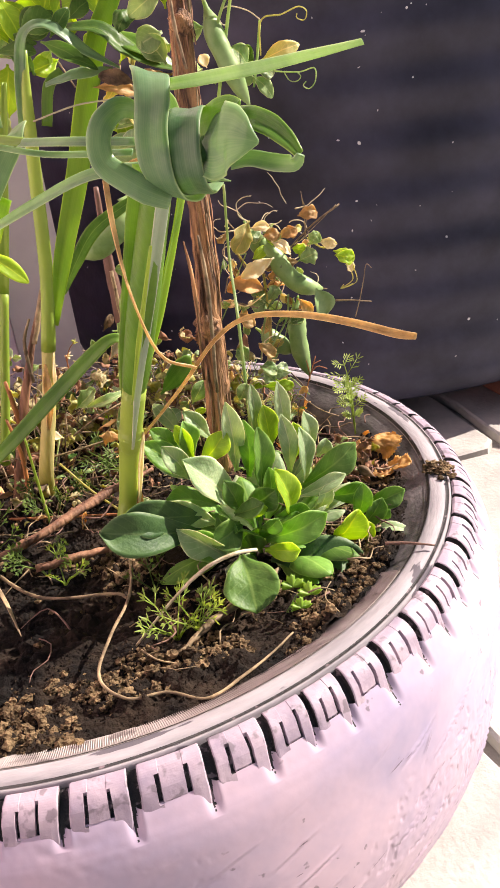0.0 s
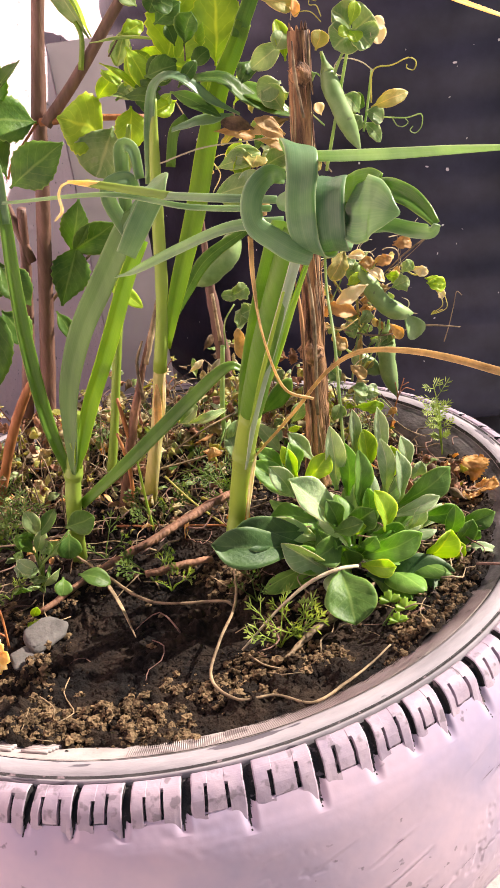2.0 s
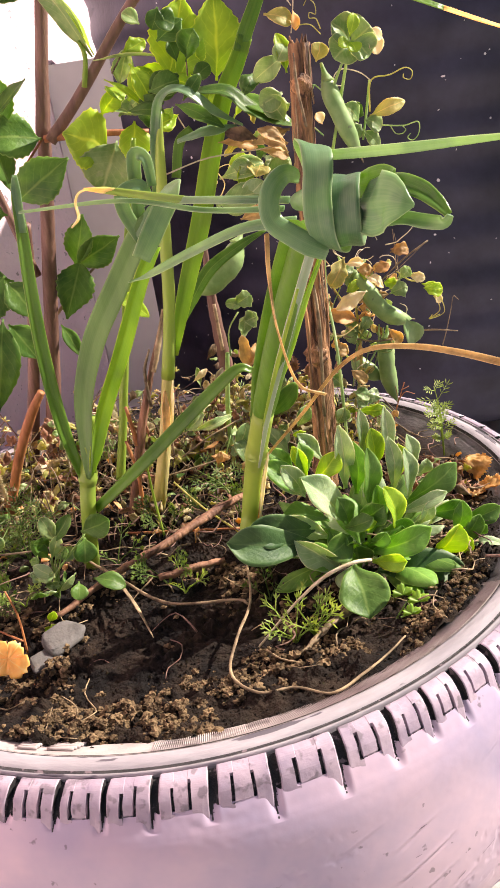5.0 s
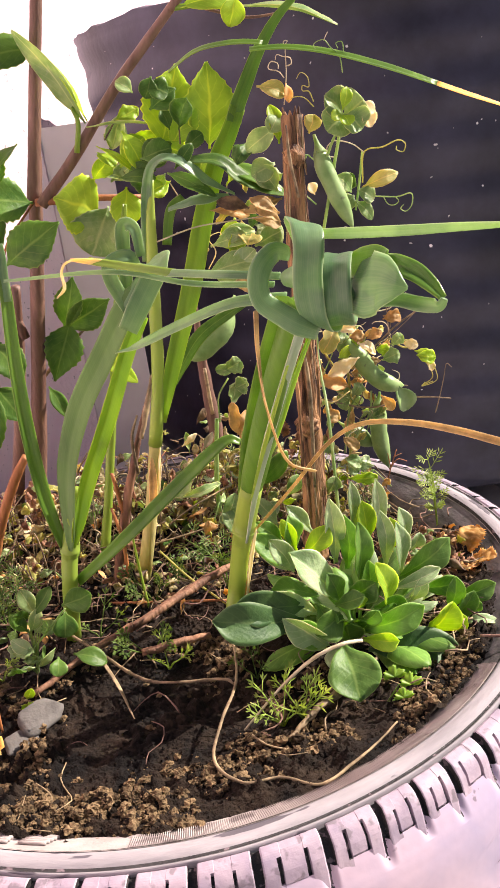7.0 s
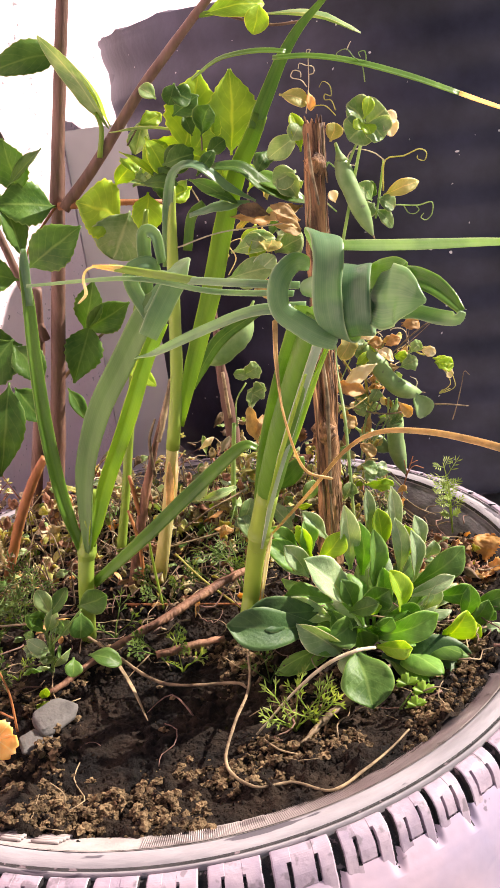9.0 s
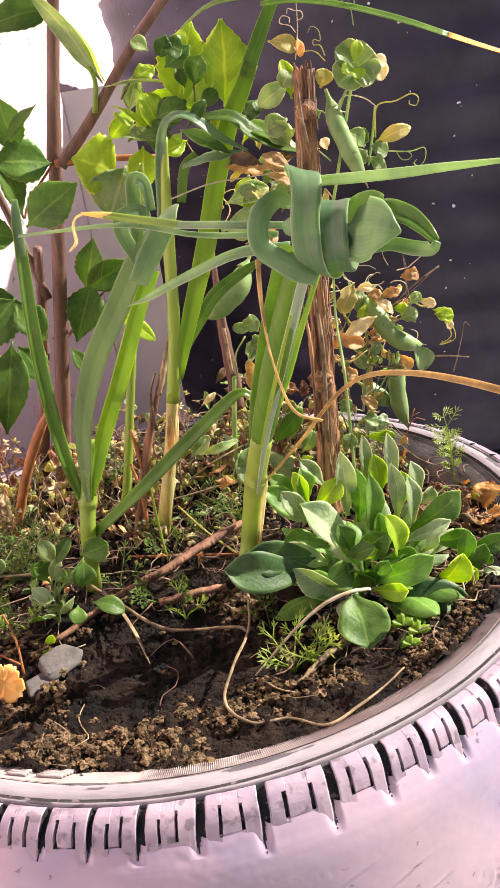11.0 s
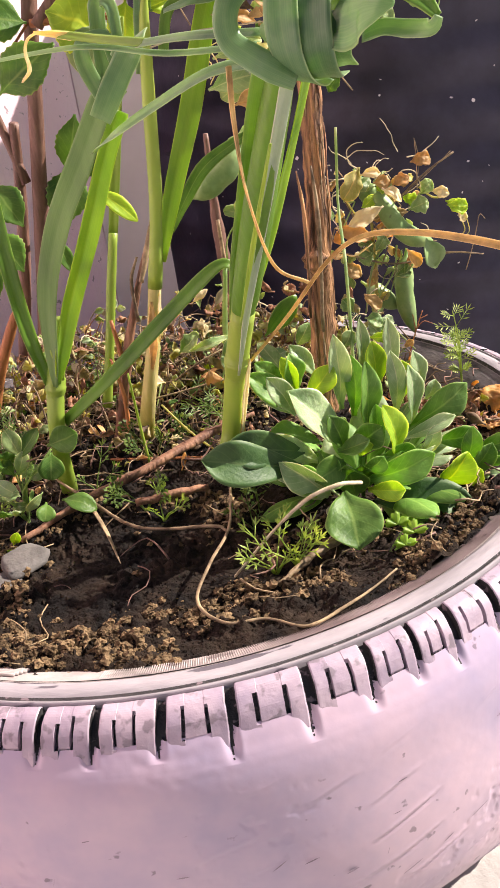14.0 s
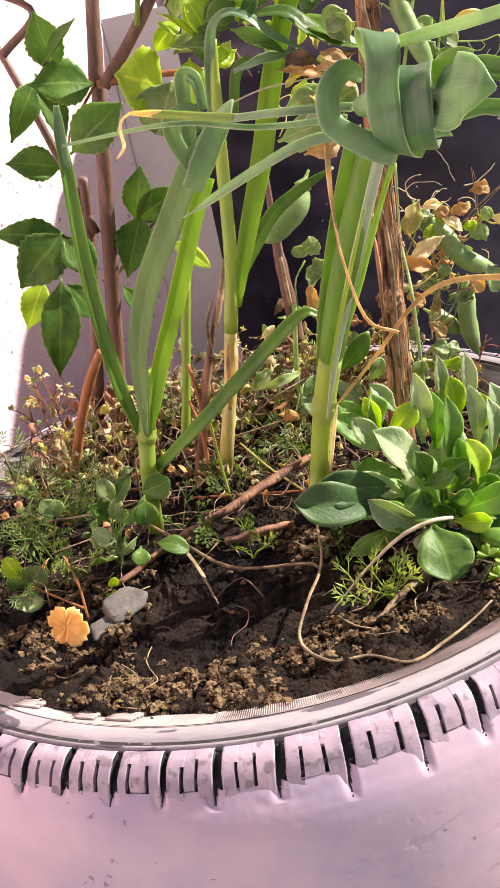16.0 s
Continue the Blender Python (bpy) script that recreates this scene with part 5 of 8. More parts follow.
part("leaf", ribbon([(0.0162, 0.0032, 0.1267), (0.0313, -0.0035, 0.1714), (0.0487, -0.0086, 0.2163), (0.0628, -0.0111, 0.2585), (0.0759, -0.0134, 0.2915), (0.0869, -0.0153, 0.3101), (0.0951, -0.0168, 0.3253)], (0.0066, 0.0119, 0.0139, 0.0135, 0.0124, 0.0112, 0.0100), n=34, m=9, fold=0.35, face=(0.1,-1,0.15)), GARLICSUN, garlicc)
part("leaf", ribbon([(0.0236, -0.0082, 0.2399), (0.0284, -0.0131, 0.2753), (0.0339, -0.0202, 0.2968), (0.0442, -0.0240, 0.3015), (0.0549, -0.0259, 0.2957), (0.0662, -0.0259, 0.2848), (0.0838, -0.0249, 0.2739)], (0.0060, 0.0066, 0.0064, 0.0071, 0.0082, 0.0072, 0.0022), n=34, fold=0.3, face=(0,-0.7,0.8), wave=0.1), BLUEG, garlicc)
part("leaf", ribbon([(0.0378, -0.0107, 0.2485), (0.0431, -0.0137, 0.2693), (0.0524, -0.0153, 0.2765)], (0.0060, 0.0066, 0.0059), n=14, fold=0.3), GARLIC, garlicc)
part("leaf", ribbon([(0.0585, -0.0205, 0.2978), (0.0754, -0.0255, 0.2951), (0.0881, -0.0277, 0.2829), (0.1031, -0.0304, 0.2735), (0.1153, -0.0325, 0.2688)], (0.0072, 0.0122, 0.0144, 0.0094, 0.0022), n=20, fold=0.3, face=(0,-0.6,0.9)), DARKL, garlicc)
part("leaf", ribbon([(0.0413, -0.0174, 0.2705), (0.0536, -0.0237, 0.2732), (0.0645, -0.0256, 0.2738), (0.0796, -0.0262, 0.2740)], (0.0037, 0.0072, 0.0087, 0.0029), n=18, fold=0.2, wave=0.15, face=(0,-0.7,0.8)), BLUEG, garlicc)
part("leaf", ribbon([(0.0294, 0.0253, 0.1398), (0.0419, 0.0231, 0.1593), (0.0572, 0.0204, 0.1778), (0.0797, 0.0164, 0.1905), (0.1012, 0.0126, 0.1991)], (0.0034, 0.0084, 0.0099, 0.0074, 0.0020), n=20, fold=0.2, face=(0.1,-0.8,0.5)), DARKL, garlicc)
part("leaf", ribbon([(0.0976, -0.0477, 0.3547), (0.1172, -0.0562, 0.3530), (0.1410, -0.0655, 0.3466), (0.1709, -0.0758, 0.3346), (0.1977, -0.0856, 0.3217)], (0.0046, 0.0052, 0.0059, 0.0059, 0.0046), n=24, fold=0.35, face=(0,-0.6,0.8)), GARLIC, garlicc)
part("leaf", ribbon([(0.1970, -0.0855, 0.3221), (0.2147, -0.0937, 0.3131), (0.2351, -0.1024, 0.3035)], (0.0046, 0.0039, 0.0020), n=10, fold=0.3, face=(0,-0.6,0.8)), YELLOW, garlicc, label="yellow leaf tip")
part("sheath", ribbon([(0.0052, 0.0045, 0.1010), (0.0036, 0.0050, 0.0880), (0.0012, 0.0062, 0.0700), (-0.0030, 0.0085, 0.0520)], (0.0016, 0.0056, 0.0060, 0.0020), n=18, fold=0.35, face=(-0.2, -1, 0.1), wave=0.1), DRYL, garlicc, "dry split sheath round the stalk")
part("sheath", ribbon([(0.0120, 0.0040, 0.1080), (0.0092, 0.0050, 0.0930), (0.0062, 0.0070, 0.0720)], (0.0010, 0.0034, 0.0012), n=14, fold=0.3, face=(0.6, -1, 0.1), wave=0.15), CREAM, garlicc, "dry split sheath round the stalk")
garlicd = thing("garlic_plant", (-0.03, 0.06, -0.02), "thin young garlic stalk behind the others", "garlic plant", GL)
part("stalk", tube([(-0.0375, 0.0574, 0.0150), (-0.0266, 0.0555, 0.0591), (-0.0171, 0.0538, 0.1013), (-0.0076, 0.0521, 0.1414)], (0.00400, 0.00340, 0.00355, 0.00325), n=16, k=9), STALK, garlicd)
part("leaf", ribbon([(-0.0076, 0.0521, 0.1414), (0.0030, 0.0502, 0.1879), (0.0146, 0.0482, 0.2357), (0.0242, 0.0465, 0.2733)], (0.0065, 0.0072, 0.0057, 0.0032), n=20, fold=0.4), STALK, garlicd)
leaf2(garlicd, LITL, (-0.0145, 0.0482, 0.1727), (0.0095, 0.0390, 0.1484), 0.0121, peak=0.5)
# ---- pea plant ----
pea = thing("pea_plant", (0.13, 0.0, -0.01), "withering pea vine with pods and curled tendrils", "pea plant")
part("vine", tube([(0.1382, -0.0041, 0.0194), (0.1486, 0.0246, 0.0944), (0.1628, 0.0728, 0.1271), (0.1660, 0.0723, 0.1824)], (0.00135, 0.00135, 0.00115, 0.00115), n=24, k=6), PEA, pea)
part("vine", tube([(0.1810, 0.0899, 0.0039), (0.1968, 0.0973, 0.0524), (0.1979, 0.1022, 0.1284)], (0.00155, 0.00150, 0.00120), n=18, k=6), PEAY, pea)
part("vine", tube([(0.1272, -0.0529, 0.2357), (0.1414, -0.0605, 0.2941), (0.1464, -0.0614, 0.3122)], (0.00110, 0.00105, 0.00085), n=16, k=6), PEA, pea)
part("vine", tube([(0.1669, -0.0396, 0.2886), (0.1618, -0.0407, 0.2673), (0.1573, -0.0430, 0.2536)], (0.00090, 0.00090, 0.00075), n=10, k=5), PEA, pea)
leaf2(pea, PEA, (0.1444, -0.0661, 0.3123), (0.1329, -0.0691, 0.3245), 0.0209, cup=0.4)
leaf2(pea, PEA, (0.1442, -0.0681, 0.3116), (0.1557, -0.0731, 0.3194), 0.0221, cup=0.4)
leaf2(pea, PEA, (0.1424, -0.0708, 0.3124), (0.1305, -0.0738, 0.3049), 0.0207, cup=0.4)
leaf2(pea, PEA, (0.1431, -0.0709, 0.3123), (0.1513, -0.0775, 0.3031), 0.0207, cup=0.4)
leaf2(pea, LITL, (0.1405, -0.0755, 0.3125), (0.1419, -0.0809, 0.3066), 0.0099)
leaf2(pea, LITL, (0.1407, -0.0756, 0.3155), (0.1444, -0.0762, 0.3275), 0.0079)
leaf2(pea, LITL, (0.1399, -0.0754, 0.3132), (0.1319, -0.0791, 0.3118), 0.0073)
leaf2(pea, CREAM, (0.1543, -0.0729, 0.3151), (0.1591, -0.0738, 0.3036), 0.0113, name="petal")
leaf2(pea, CREAM, (0.1528, -0.0726, 0.3169), (0.1617, -0.0742, 0.3118), 0.0086, name="petal")
leaf2(pea, PEAY, (0.0992, -0.0480, 0.3348), (0.1160, -0.0509, 0.3282), 0.0114)
leaf2(pea, ORANGE, (0.1166, -0.0510, 0.3342), (0.1171, -0.0511, 0.3234), 0.0061)
leaf2(pea, PEA, (0.1130, -0.0402, 0.3182), (0.1057, -0.0440, 0.3081), 0.0125)
leaf2(pea, PEA, (0.1111, -0.0399, 0.3106), (0.0914, -0.0364, 0.2991), 0.0139)
leaf2(pea, LITL, (0.1120, -0.0401, 0.3007), (0.1085, -0.0394, 0.3237), 0.0105)
leaf2(pea, PEA, (0.1095, -0.0345, 0.2895), (0.0944, -0.0319, 0.2836), 0.0157)
leaf2(pea, PEA, (0.1093, -0.0345, 0.2726), (0.0979, -0.0325, 0.2881), 0.0145, roll=25)
leaf2(pea, PEAY, (0.1270, -0.0529, 0.3045), (0.1309, -0.0535, 0.3149), 0.0117)
leaf2(pea, CREAM, (0.1287, -0.0481, 0.2680), (0.1258, -0.0476, 0.2752), 0.0079)
leaf2(pea, DRYL, (0.1072, -0.0392, 0.2593), (0.0895, -0.0361, 0.2709), 0.0101, wave=0.15)
leaf2(pea, LITTER, (0.0893, -0.0340, 0.2650), (0.0697, -0.0306, 0.2717), 0.0087, wave=0.2)
leaf2(pea, DRYL, (0.1073, -0.0392, 0.2541), (0.0923, -0.0366, 0.2646), 0.0087, wave=0.15)
leaf2(pea, LITL, (0.0872, -0.0052, 0.2574), (0.0788, -0.0037, 0.2384), 0.0167, teeth=0.06)
leaf2(pea, PEA, (0.0998, -0.0074, 0.2517), (0.1150, -0.0101, 0.2342), 0.0191)
leaf2(pea, PEA, (0.0870, -0.0052, 0.2276), (0.0702, -0.0022, 0.2189), 0.0155)
leaf2(pea, PEA, (0.1545, -0.0455, 0.2653), (0.1457, -0.0460, 0.2769), 0.0123)
leaf2(pea, PEAY, (0.1631, -0.0440, 0.2672), (0.1864, -0.0481, 0.2730), 0.0102, peak=0.45)
leaf2(pea, PEA, (0.1590, -0.0443, 0.2662), (0.1693, -0.0461, 0.2586), 0.0123)
leaf2(pea, PEA, (0.1574, -0.0440, 0.2595), (0.1673, -0.0458, 0.2463), 0.0095, peak=0.5)
leaf2(pea, PEA, (0.1577, -0.0420, 0.2629), (0.1499, -0.0407, 0.2572), 0.0109)
part("tendril", tube([(0.1634, -0.0440, 0.2699), (0.1658, -0.0445, 0.2882), (0.1773, -0.0475, 0.2898), (0.1871, -0.0492, 0.2926), (0.1918, -0.0501, 0.2899), (0.1903, -0.0498, 0.2854), (0.1861, -0.0491, 0.2868), (0.1862, -0.0491, 0.2892)], (0.00054, 0.00047, 0.00040, 0.00032, 0.00032), n=40, k=5), PEAY, pea)
part("tendril", tube([(0.1658, -0.0445, 0.2882), (0.1584, -0.0442, 0.2942), (0.1472, -0.0442, 0.2977), (0.1417, -0.0433, 0.2944), (0.1423, -0.0434, 0.2893), (0.1456, -0.0440, 0.2880)], (0.00040, 0.00040, 0.00029), n=30, k=5), PALE, pea)
part("tendril", tube([(0.1693, -0.0451, 0.2607), (0.1845, -0.0478, 0.2582), (0.1935, -0.0504, 0.2592), (0.1935, -0.0504, 0.2521), (0.1896, -0.0497, 0.2484), (0.1862, -0.0491, 0.2504), (0.1881, -0.0494, 0.2527)], (0.00047, 0.00040, 0.00032, 0.00032), n=36, k=5), PEA, pea)
part("tendril", tube([(0.1758, -0.0462, 0.2594), (0.1783, -0.0477, 0.2544), (0.1826, -0.0484, 0.2534), (0.1852, -0.0489, 0.2556), (0.1831, -0.0485, 0.2584)], (0.00040, 0.00032, 0.00032), n=26, k=5), PEA, pea)
part("tendril", tube([(0.1142, -0.0506, 0.3223), (0.1174, -0.0512, 0.3388), (0.1185, -0.0514, 0.3534), (0.1201, -0.0516, 0.3569), (0.1177, -0.0512, 0.3568), (0.1182, -0.0513, 0.3542)], (0.00036, 0.00029, 0.00029, 0.00022), n=36, k=5), PALE, pea)
part("tendril", tube([(0.1161, -0.0509, 0.3371), (0.1131, -0.0504, 0.3412), (0.1074, -0.0494, 0.3434), (0.1091, -0.0497, 0.3469), (0.1130, -0.0504, 0.3457), (0.1131, -0.0504, 0.3427)], (0.00036, 0.00029, 0.00022), n=30, k=5), PALE, pea)
part("tendril", tube([(0.1175, -0.0512, 0.3435), (0.1208, -0.0518, 0.3444), (0.1207, -0.0517, 0.3477), (0.1165, -0.0510, 0.3489), (0.1131, -0.0504, 0.3504), (0.1120, -0.0502, 0.3476)], (0.00036, 0.00029, 0.00022), n=30, k=5), PALE, pea)
part("tendril", tube([(0.1301, -0.0585, 0.3220), (0.1280, -0.0581, 0.3279), (0.1241, -0.0574, 0.3288), (0.1246, -0.0575, 0.3317), (0.1281, -0.0581, 0.3305), (0.1278, -0.0581, 0.3361), (0.1241, -0.0574, 0.3388), (0.1214, -0.0569, 0.3358)], (0.00036, 0.00029, 0.00022), n=40, k=5), PEAY, pea)
part("tendril", tube([(0.1299, -0.0584, 0.3192), (0.1248, -0.0575, 0.3249), (0.1189, -0.0565, 0.3260), (0.1147, -0.0558, 0.3239)], (0.00036, 0.00029, 0.00022), n=20, k=5), PEAY, pea)
part("tendril", tube([(0.1467, -0.0665, 0.3355), (0.1457, -0.0663, 0.3448), (0.1413, -0.0655, 0.3495), (0.1374, -0.0649, 0.3543), (0.1319, -0.0639, 0.3531), (0.1320, -0.0639, 0.3502), (0.1352, -0.0644, 0.3506)], (0.00036, 0.00029, 0.00022), n=36, k=5), PEA, pea)
part("tendril", tube([(0.1460, -0.0664, 0.3439), (0.1482, -0.0668, 0.3472), (0.1478, -0.0667, 0.3520), (0.1443, -0.0661, 0.3517), (0.1452, -0.0662, 0.3490)], (0.00036, 0.00029, 0.00022), n=26, k=5), PEA, pea)
part("tendril", tube([(0.1374, -0.0648, 0.3539), (0.1401, -0.0653, 0.3582)], (0.00029, 0.00029, 0.00022), n=6, k=5), PALE, pea)
part("tendril", tube([(0.0631, -0.0111, 0.2282), (0.0693, -0.0122, 0.2385), (0.0657, -0.0116, 0.2479), (0.0727, -0.0128, 0.2508), (0.0746, -0.0132, 0.2488)], (0.00040, 0.00040, 0.00032, 0.00032), n=24, k=5), CREAM, pea)
part("vine", tube([(0.1336, -0.0591, 0.2877), (0.1394, -0.0611, 0.2997), (0.1419, -0.0636, 0.3033)], (0.00105, 0.00090, 0.00080), n=10, k=6), PEA, pea)
part("leaf", ribbon([(0.0544, -0.0198, 0.3499), (0.0685, -0.0324, 0.3582), (0.0835, -0.0421, 0.3598), (0.0955, -0.0483, 0.3589), (0.1042, -0.0529, 0.3570)], (0.0027, 0.0047, 0.0050, 0.0049, 0.0046), n=14, fold=0.35, face=(0,-0.6,0.8)), GARLIC, garlicc)
part("leaf", ribbon([(0.0912, -0.0161, 0.3168), (0.0943, -0.0166, 0.3249), (0.1024, -0.0180, 0.3395), (0.1119, -0.0197, 0.3557), (0.1240, -0.0219, 0.3712), (0.1369, -0.0241, 0.3823), (0.1570, -0.0277, 0.3992)], (0.0104, 0.0100, 0.0092, 0.0077, 0.0059, 0.0041, 0.0017), n=24, fold=0.35, face=(0.1,-1,0.15)), GARLIC, garlicc)
part("stem", tube([(0.1074, 0.0725, 0.3915), (0.1330, 0.0629, 0.3825), (0.1589, 0.0583, 0.3823)], (0.00115, 0.00105, 0.00095), n=14, k=7), WOODY, woody)
part("stem", tube([(-0.0316, 0.1254, 0.2790), (-0.0197, 0.1192, 0.3336), (-0.0080, 0.1151, 0.3869), (0.0015, 0.1114, 0.4292)], (0.00545, 0.00500, 0.00465, 0.00430), n=20, k=10, rough=0.08), WOODY, woody)
part("branch", tube([(-0.0271, 0.1144, 0.2766), (0.0051, 0.1057, 0.3098), (0.0395, 0.0946, 0.3501), (0.0659, 0.0859, 0.3766), (0.0861, 0.0782, 0.3966)], (0.00465, 0.00430, 0.00395, 0.00365, 0.00315), n=22, k=9, rough=0.08), WOODY, woody)
part("branch", tube([(0.0835, 0.0787, 0.3939), (0.0958, 0.0745, 0.4054), (0.1103, 0.0699, 0.4175)], (0.00340, 0.00290, 0.00245), n=10, k=9, rough=0.08), WOODY, woody)
part("branch", tube([(0.0859, 0.0783, 0.3950), (0.0966, 0.0744, 0.3948), (0.1118, 0.0696, 0.3952)], (0.00225, 0.00200, 0.00155), n=10, k=8), STALK, woody)
part("branch", tube([(0.0045, 0.1007, 0.3099), (0.0090, 0.0979, 0.3296), (0.0064, 0.0974, 0.3409)], (0.00215, 0.00185, 0.00140), n=10, k=8), STALK, woody)
part("tendril", coil((0.055, 0.0, 0.22), (0.066, 0.0, 0.252), 0.0034, 1.2, (1, 0, 0)), CREAM, pea)
leaf2(pea, PEAY, (0.1902, 0.1036, 0.1389), (0.1781, 0.1006, 0.1233), 0.0115, wave=0.1)
leaf2(pea, DRYL, (0.2069, 0.0955, 0.1093), (0.1782, 0.0955, 0.1035), 0.0086, wave=0.15, label="dry pale leaf")
leaf2(pea, ORANGE, (0.1707, 0.0968, 0.0968), (0.1908, 0.0882, 0.0934), 0.0086, wave=0.12)
leaf2(pea, PEA, (0.2017, 0.1066, 0.1379), (0.1874, 0.0990, 0.1296), 0.0097)
leaf2(pea, PEA, (0.2071, 0.1056, 0.1330), (0.2141, 0.0942, 0.1278), 0.0085)
leaf2(pea, DRYL, (0.2144, 0.0993, 0.1288), (0.2206, 0.0931, 0.1364), 0.0077, wave=0.2)
leaf2(pea, ORANGE, (0.2182, 0.0935, 0.1310), (0.2279, 0.0918, 0.1312), 0.0077, wave=0.2)
leaf2(pea, ORANGE, (0.2308, 0.0913, 0.1462), (0.2450, 0.0888, 0.1437), 0.0065, wave=0.2)
leaf2(pea, PEA, (0.2348, 0.0906, 0.1202), (0.2449, 0.0888, 0.1263), 0.0085)
leaf2(pea, PEAY, (0.2446, 0.0889, 0.1224), (0.2588, 0.0864, 0.1169), 0.0058)
leaf2(pea, PEA, (0.2265, 0.0921, 0.1118), (0.2419, 0.0894, 0.1090), 0.0085)
leaf2(pea, LITL, (0.2533, 0.0823, 0.1130), (0.2694, 0.0794, 0.1052), 0.0100)
leaf2(pea, CREAM, (0.2624, 0.0807, 0.1004), (0.2690, 0.0795, 0.0963), 0.0058)
leaf2(pea, POD, (0.2384, 0.0951, 0.0801), (0.2458, 0.0887, 0.0592), 0.0139)
leaf2(pea, PEA, (0.2022, 0.1065, 0.0749), (0.1880, 0.1039, 0.0726), 0.0120)
leaf2(pea, ORANGE, (0.2240, 0.0925, 0.0757), (0.2289, 0.0866, 0.0636), 0.0099, wave=0.2)
leaf2(pea, DRYL, (0.1976, 0.0972, 0.0680), (0.1903, 0.0985, 0.0524), 0.0079, wave=0.2)
leaf2(pea, LITL, (0.1620, 0.0628, 0.0220), (0.1685, 0.0515, 0.0307), 0.0078)
part("vine", tube([(0.2578, 0.0865, 0.1161), (0.2462, 0.0886, 0.1162), (0.2352, 0.0905, 0.1260)], (0.00095, 0.00085, 0.00065), n=10, k=5), PEAY, pea)
part("vine", tube([(0.2633, 0.0856, 0.1482), (0.2396, 0.0898, 0.1350), (0.2110, 0.0948, 0.1125)], (0.00085, 0.00075, 0.00060), n=12, k=5), STRAW, pea)
part("vine", tube([(0.1738, 0.0912, 0.1272), (0.1850, 0.0943, 0.1043), (0.1991, 0.0969, 0.0863)], (0.00075, 0.00080, 0.00060), n=12, k=5), STRAW, pea)
part("vine", tube([(0.1932, 0.0979, 0.0625), (0.2028, 0.0962, 0.0836), (0.2136, 0.0943, 0.0960)], (0.00090, 0.00090, 0.00070), n=12, k=5), PEAY, pea)
part("vine", tube([(0.1669, 0.0924, 0.0866), (0.2075, 0.0853, 0.0710), (0.2449, 0.0787, 0.0734)], (0.00090, 0.00080, 0.00070), n=12, k=5), STRAW, pea)
part("vine", tube([(0.2450, 0.0787, 0.0740), (0.2577, 0.0663, 0.0747), (0.2750, 0.0632, 0.0705)], (0.00090, 0.00075, 0.00050), n=12, k=5), STRAW, pea)
part("tendril", tube([(0.2609, 0.0657, 0.0598), (0.2654, 0.0649, 0.0733), (0.2700, 0.0641, 0.0905), (0.2727, 0.0636, 0.1018), (0.2770, 0.0629, 0.0981)], (0.00050, 0.00043, 0.00036, 0.00036, 0.00029), n=22, k=5), STRAW, pea)
part("tendril", tube([(0.2634, 0.0805, 0.1022), (0.2676, 0.0797, 0.0874), (0.2575, 0.0815, 0.0811), (0.2674, 0.0798, 0.0834)], (0.00050, 0.00043, 0.00036, 0.00036), n=22, k=5), PEAY, pea)
part("tendril", tube([(0.2341, 0.0907, 0.1242), (0.2346, 0.0906, 0.1455), (0.2338, 0.0908, 0.1628)], (0.00043, 0.00036, 0.00029), n=12, k=5), STRAW, pea)
def pod(parent, pts, width, material=POD):
    """A pea pod: flattened, swollen over its peas, with a small cap and a pointed end."""
    ws = [0.16, 0.7, 0.98, 1.0, 0.93, 1.0, 0.9, 0.62, 0.1]
    p = part("pod", tube(pts, [width * 0.5 * q for q in ws], n=30, k=14, flat=0.85, rough=0.07), material, parent)
    a, b = np.array(pts[0]), np.array(pts[1])
    d = unit(b - a)
    part("cap", tube([a - d * 0.006, a, a + d * 0.006], (0.0009, 0.0016, width * 0.36), n=8, k=8), PEA, p)
    q, r = np.array(pts[-1]), np.array(pts[-2])
    e = unit(q - r)
    part("point", tube([q - e * 0.001, q + e * 0.004], (0.0008, 0.0003), n=4, k=5), STRAW, p)
pod(pea, [(0.1976, 0.1053, 0.1331), (0.2081, 0.0973, 0.1146), (0.2186, 0.0914, 0.0955), (0.2317, 0.0891, 0.0861), (0.2442, 0.0890, 0.0823)], 0.0168)
pod(pea, [(0.2251, 0.1004, 0.0713), (0.2210, 0.0971, 0.0520), (0.2215, 0.0970, 0.0303), (0.2279, 0.0979, 0.0053)], 0.0171)
pod(pea, [(0.1940, 0.1130, 0.0495), (0.2042, 0.1082, 0.0398), (0.2167, 0.1039, 0.0271)], 0.0164)
pod(pea, [(0.1918, 0.1083, 0.1397), (0.1952, 0.1057, 0.1286), (0.1982, 0.1032, 0.1156)], 0.0117)
pod(pea, [(0.1314, -0.0536, 0.2978), (0.1336, -0.0581, 0.2819), (0.1392, -0.0611, 0.2643), (0.1473, -0.0605, 0.2456)], 0.0125)
pod(pea, [(0.0897, 0.0451, 0.1916), (0.0770, 0.0423, 0.1728), (0.0624, 0.0448, 0.1621), (0.0504, 0.0470, 0.1553)], 0.0196)
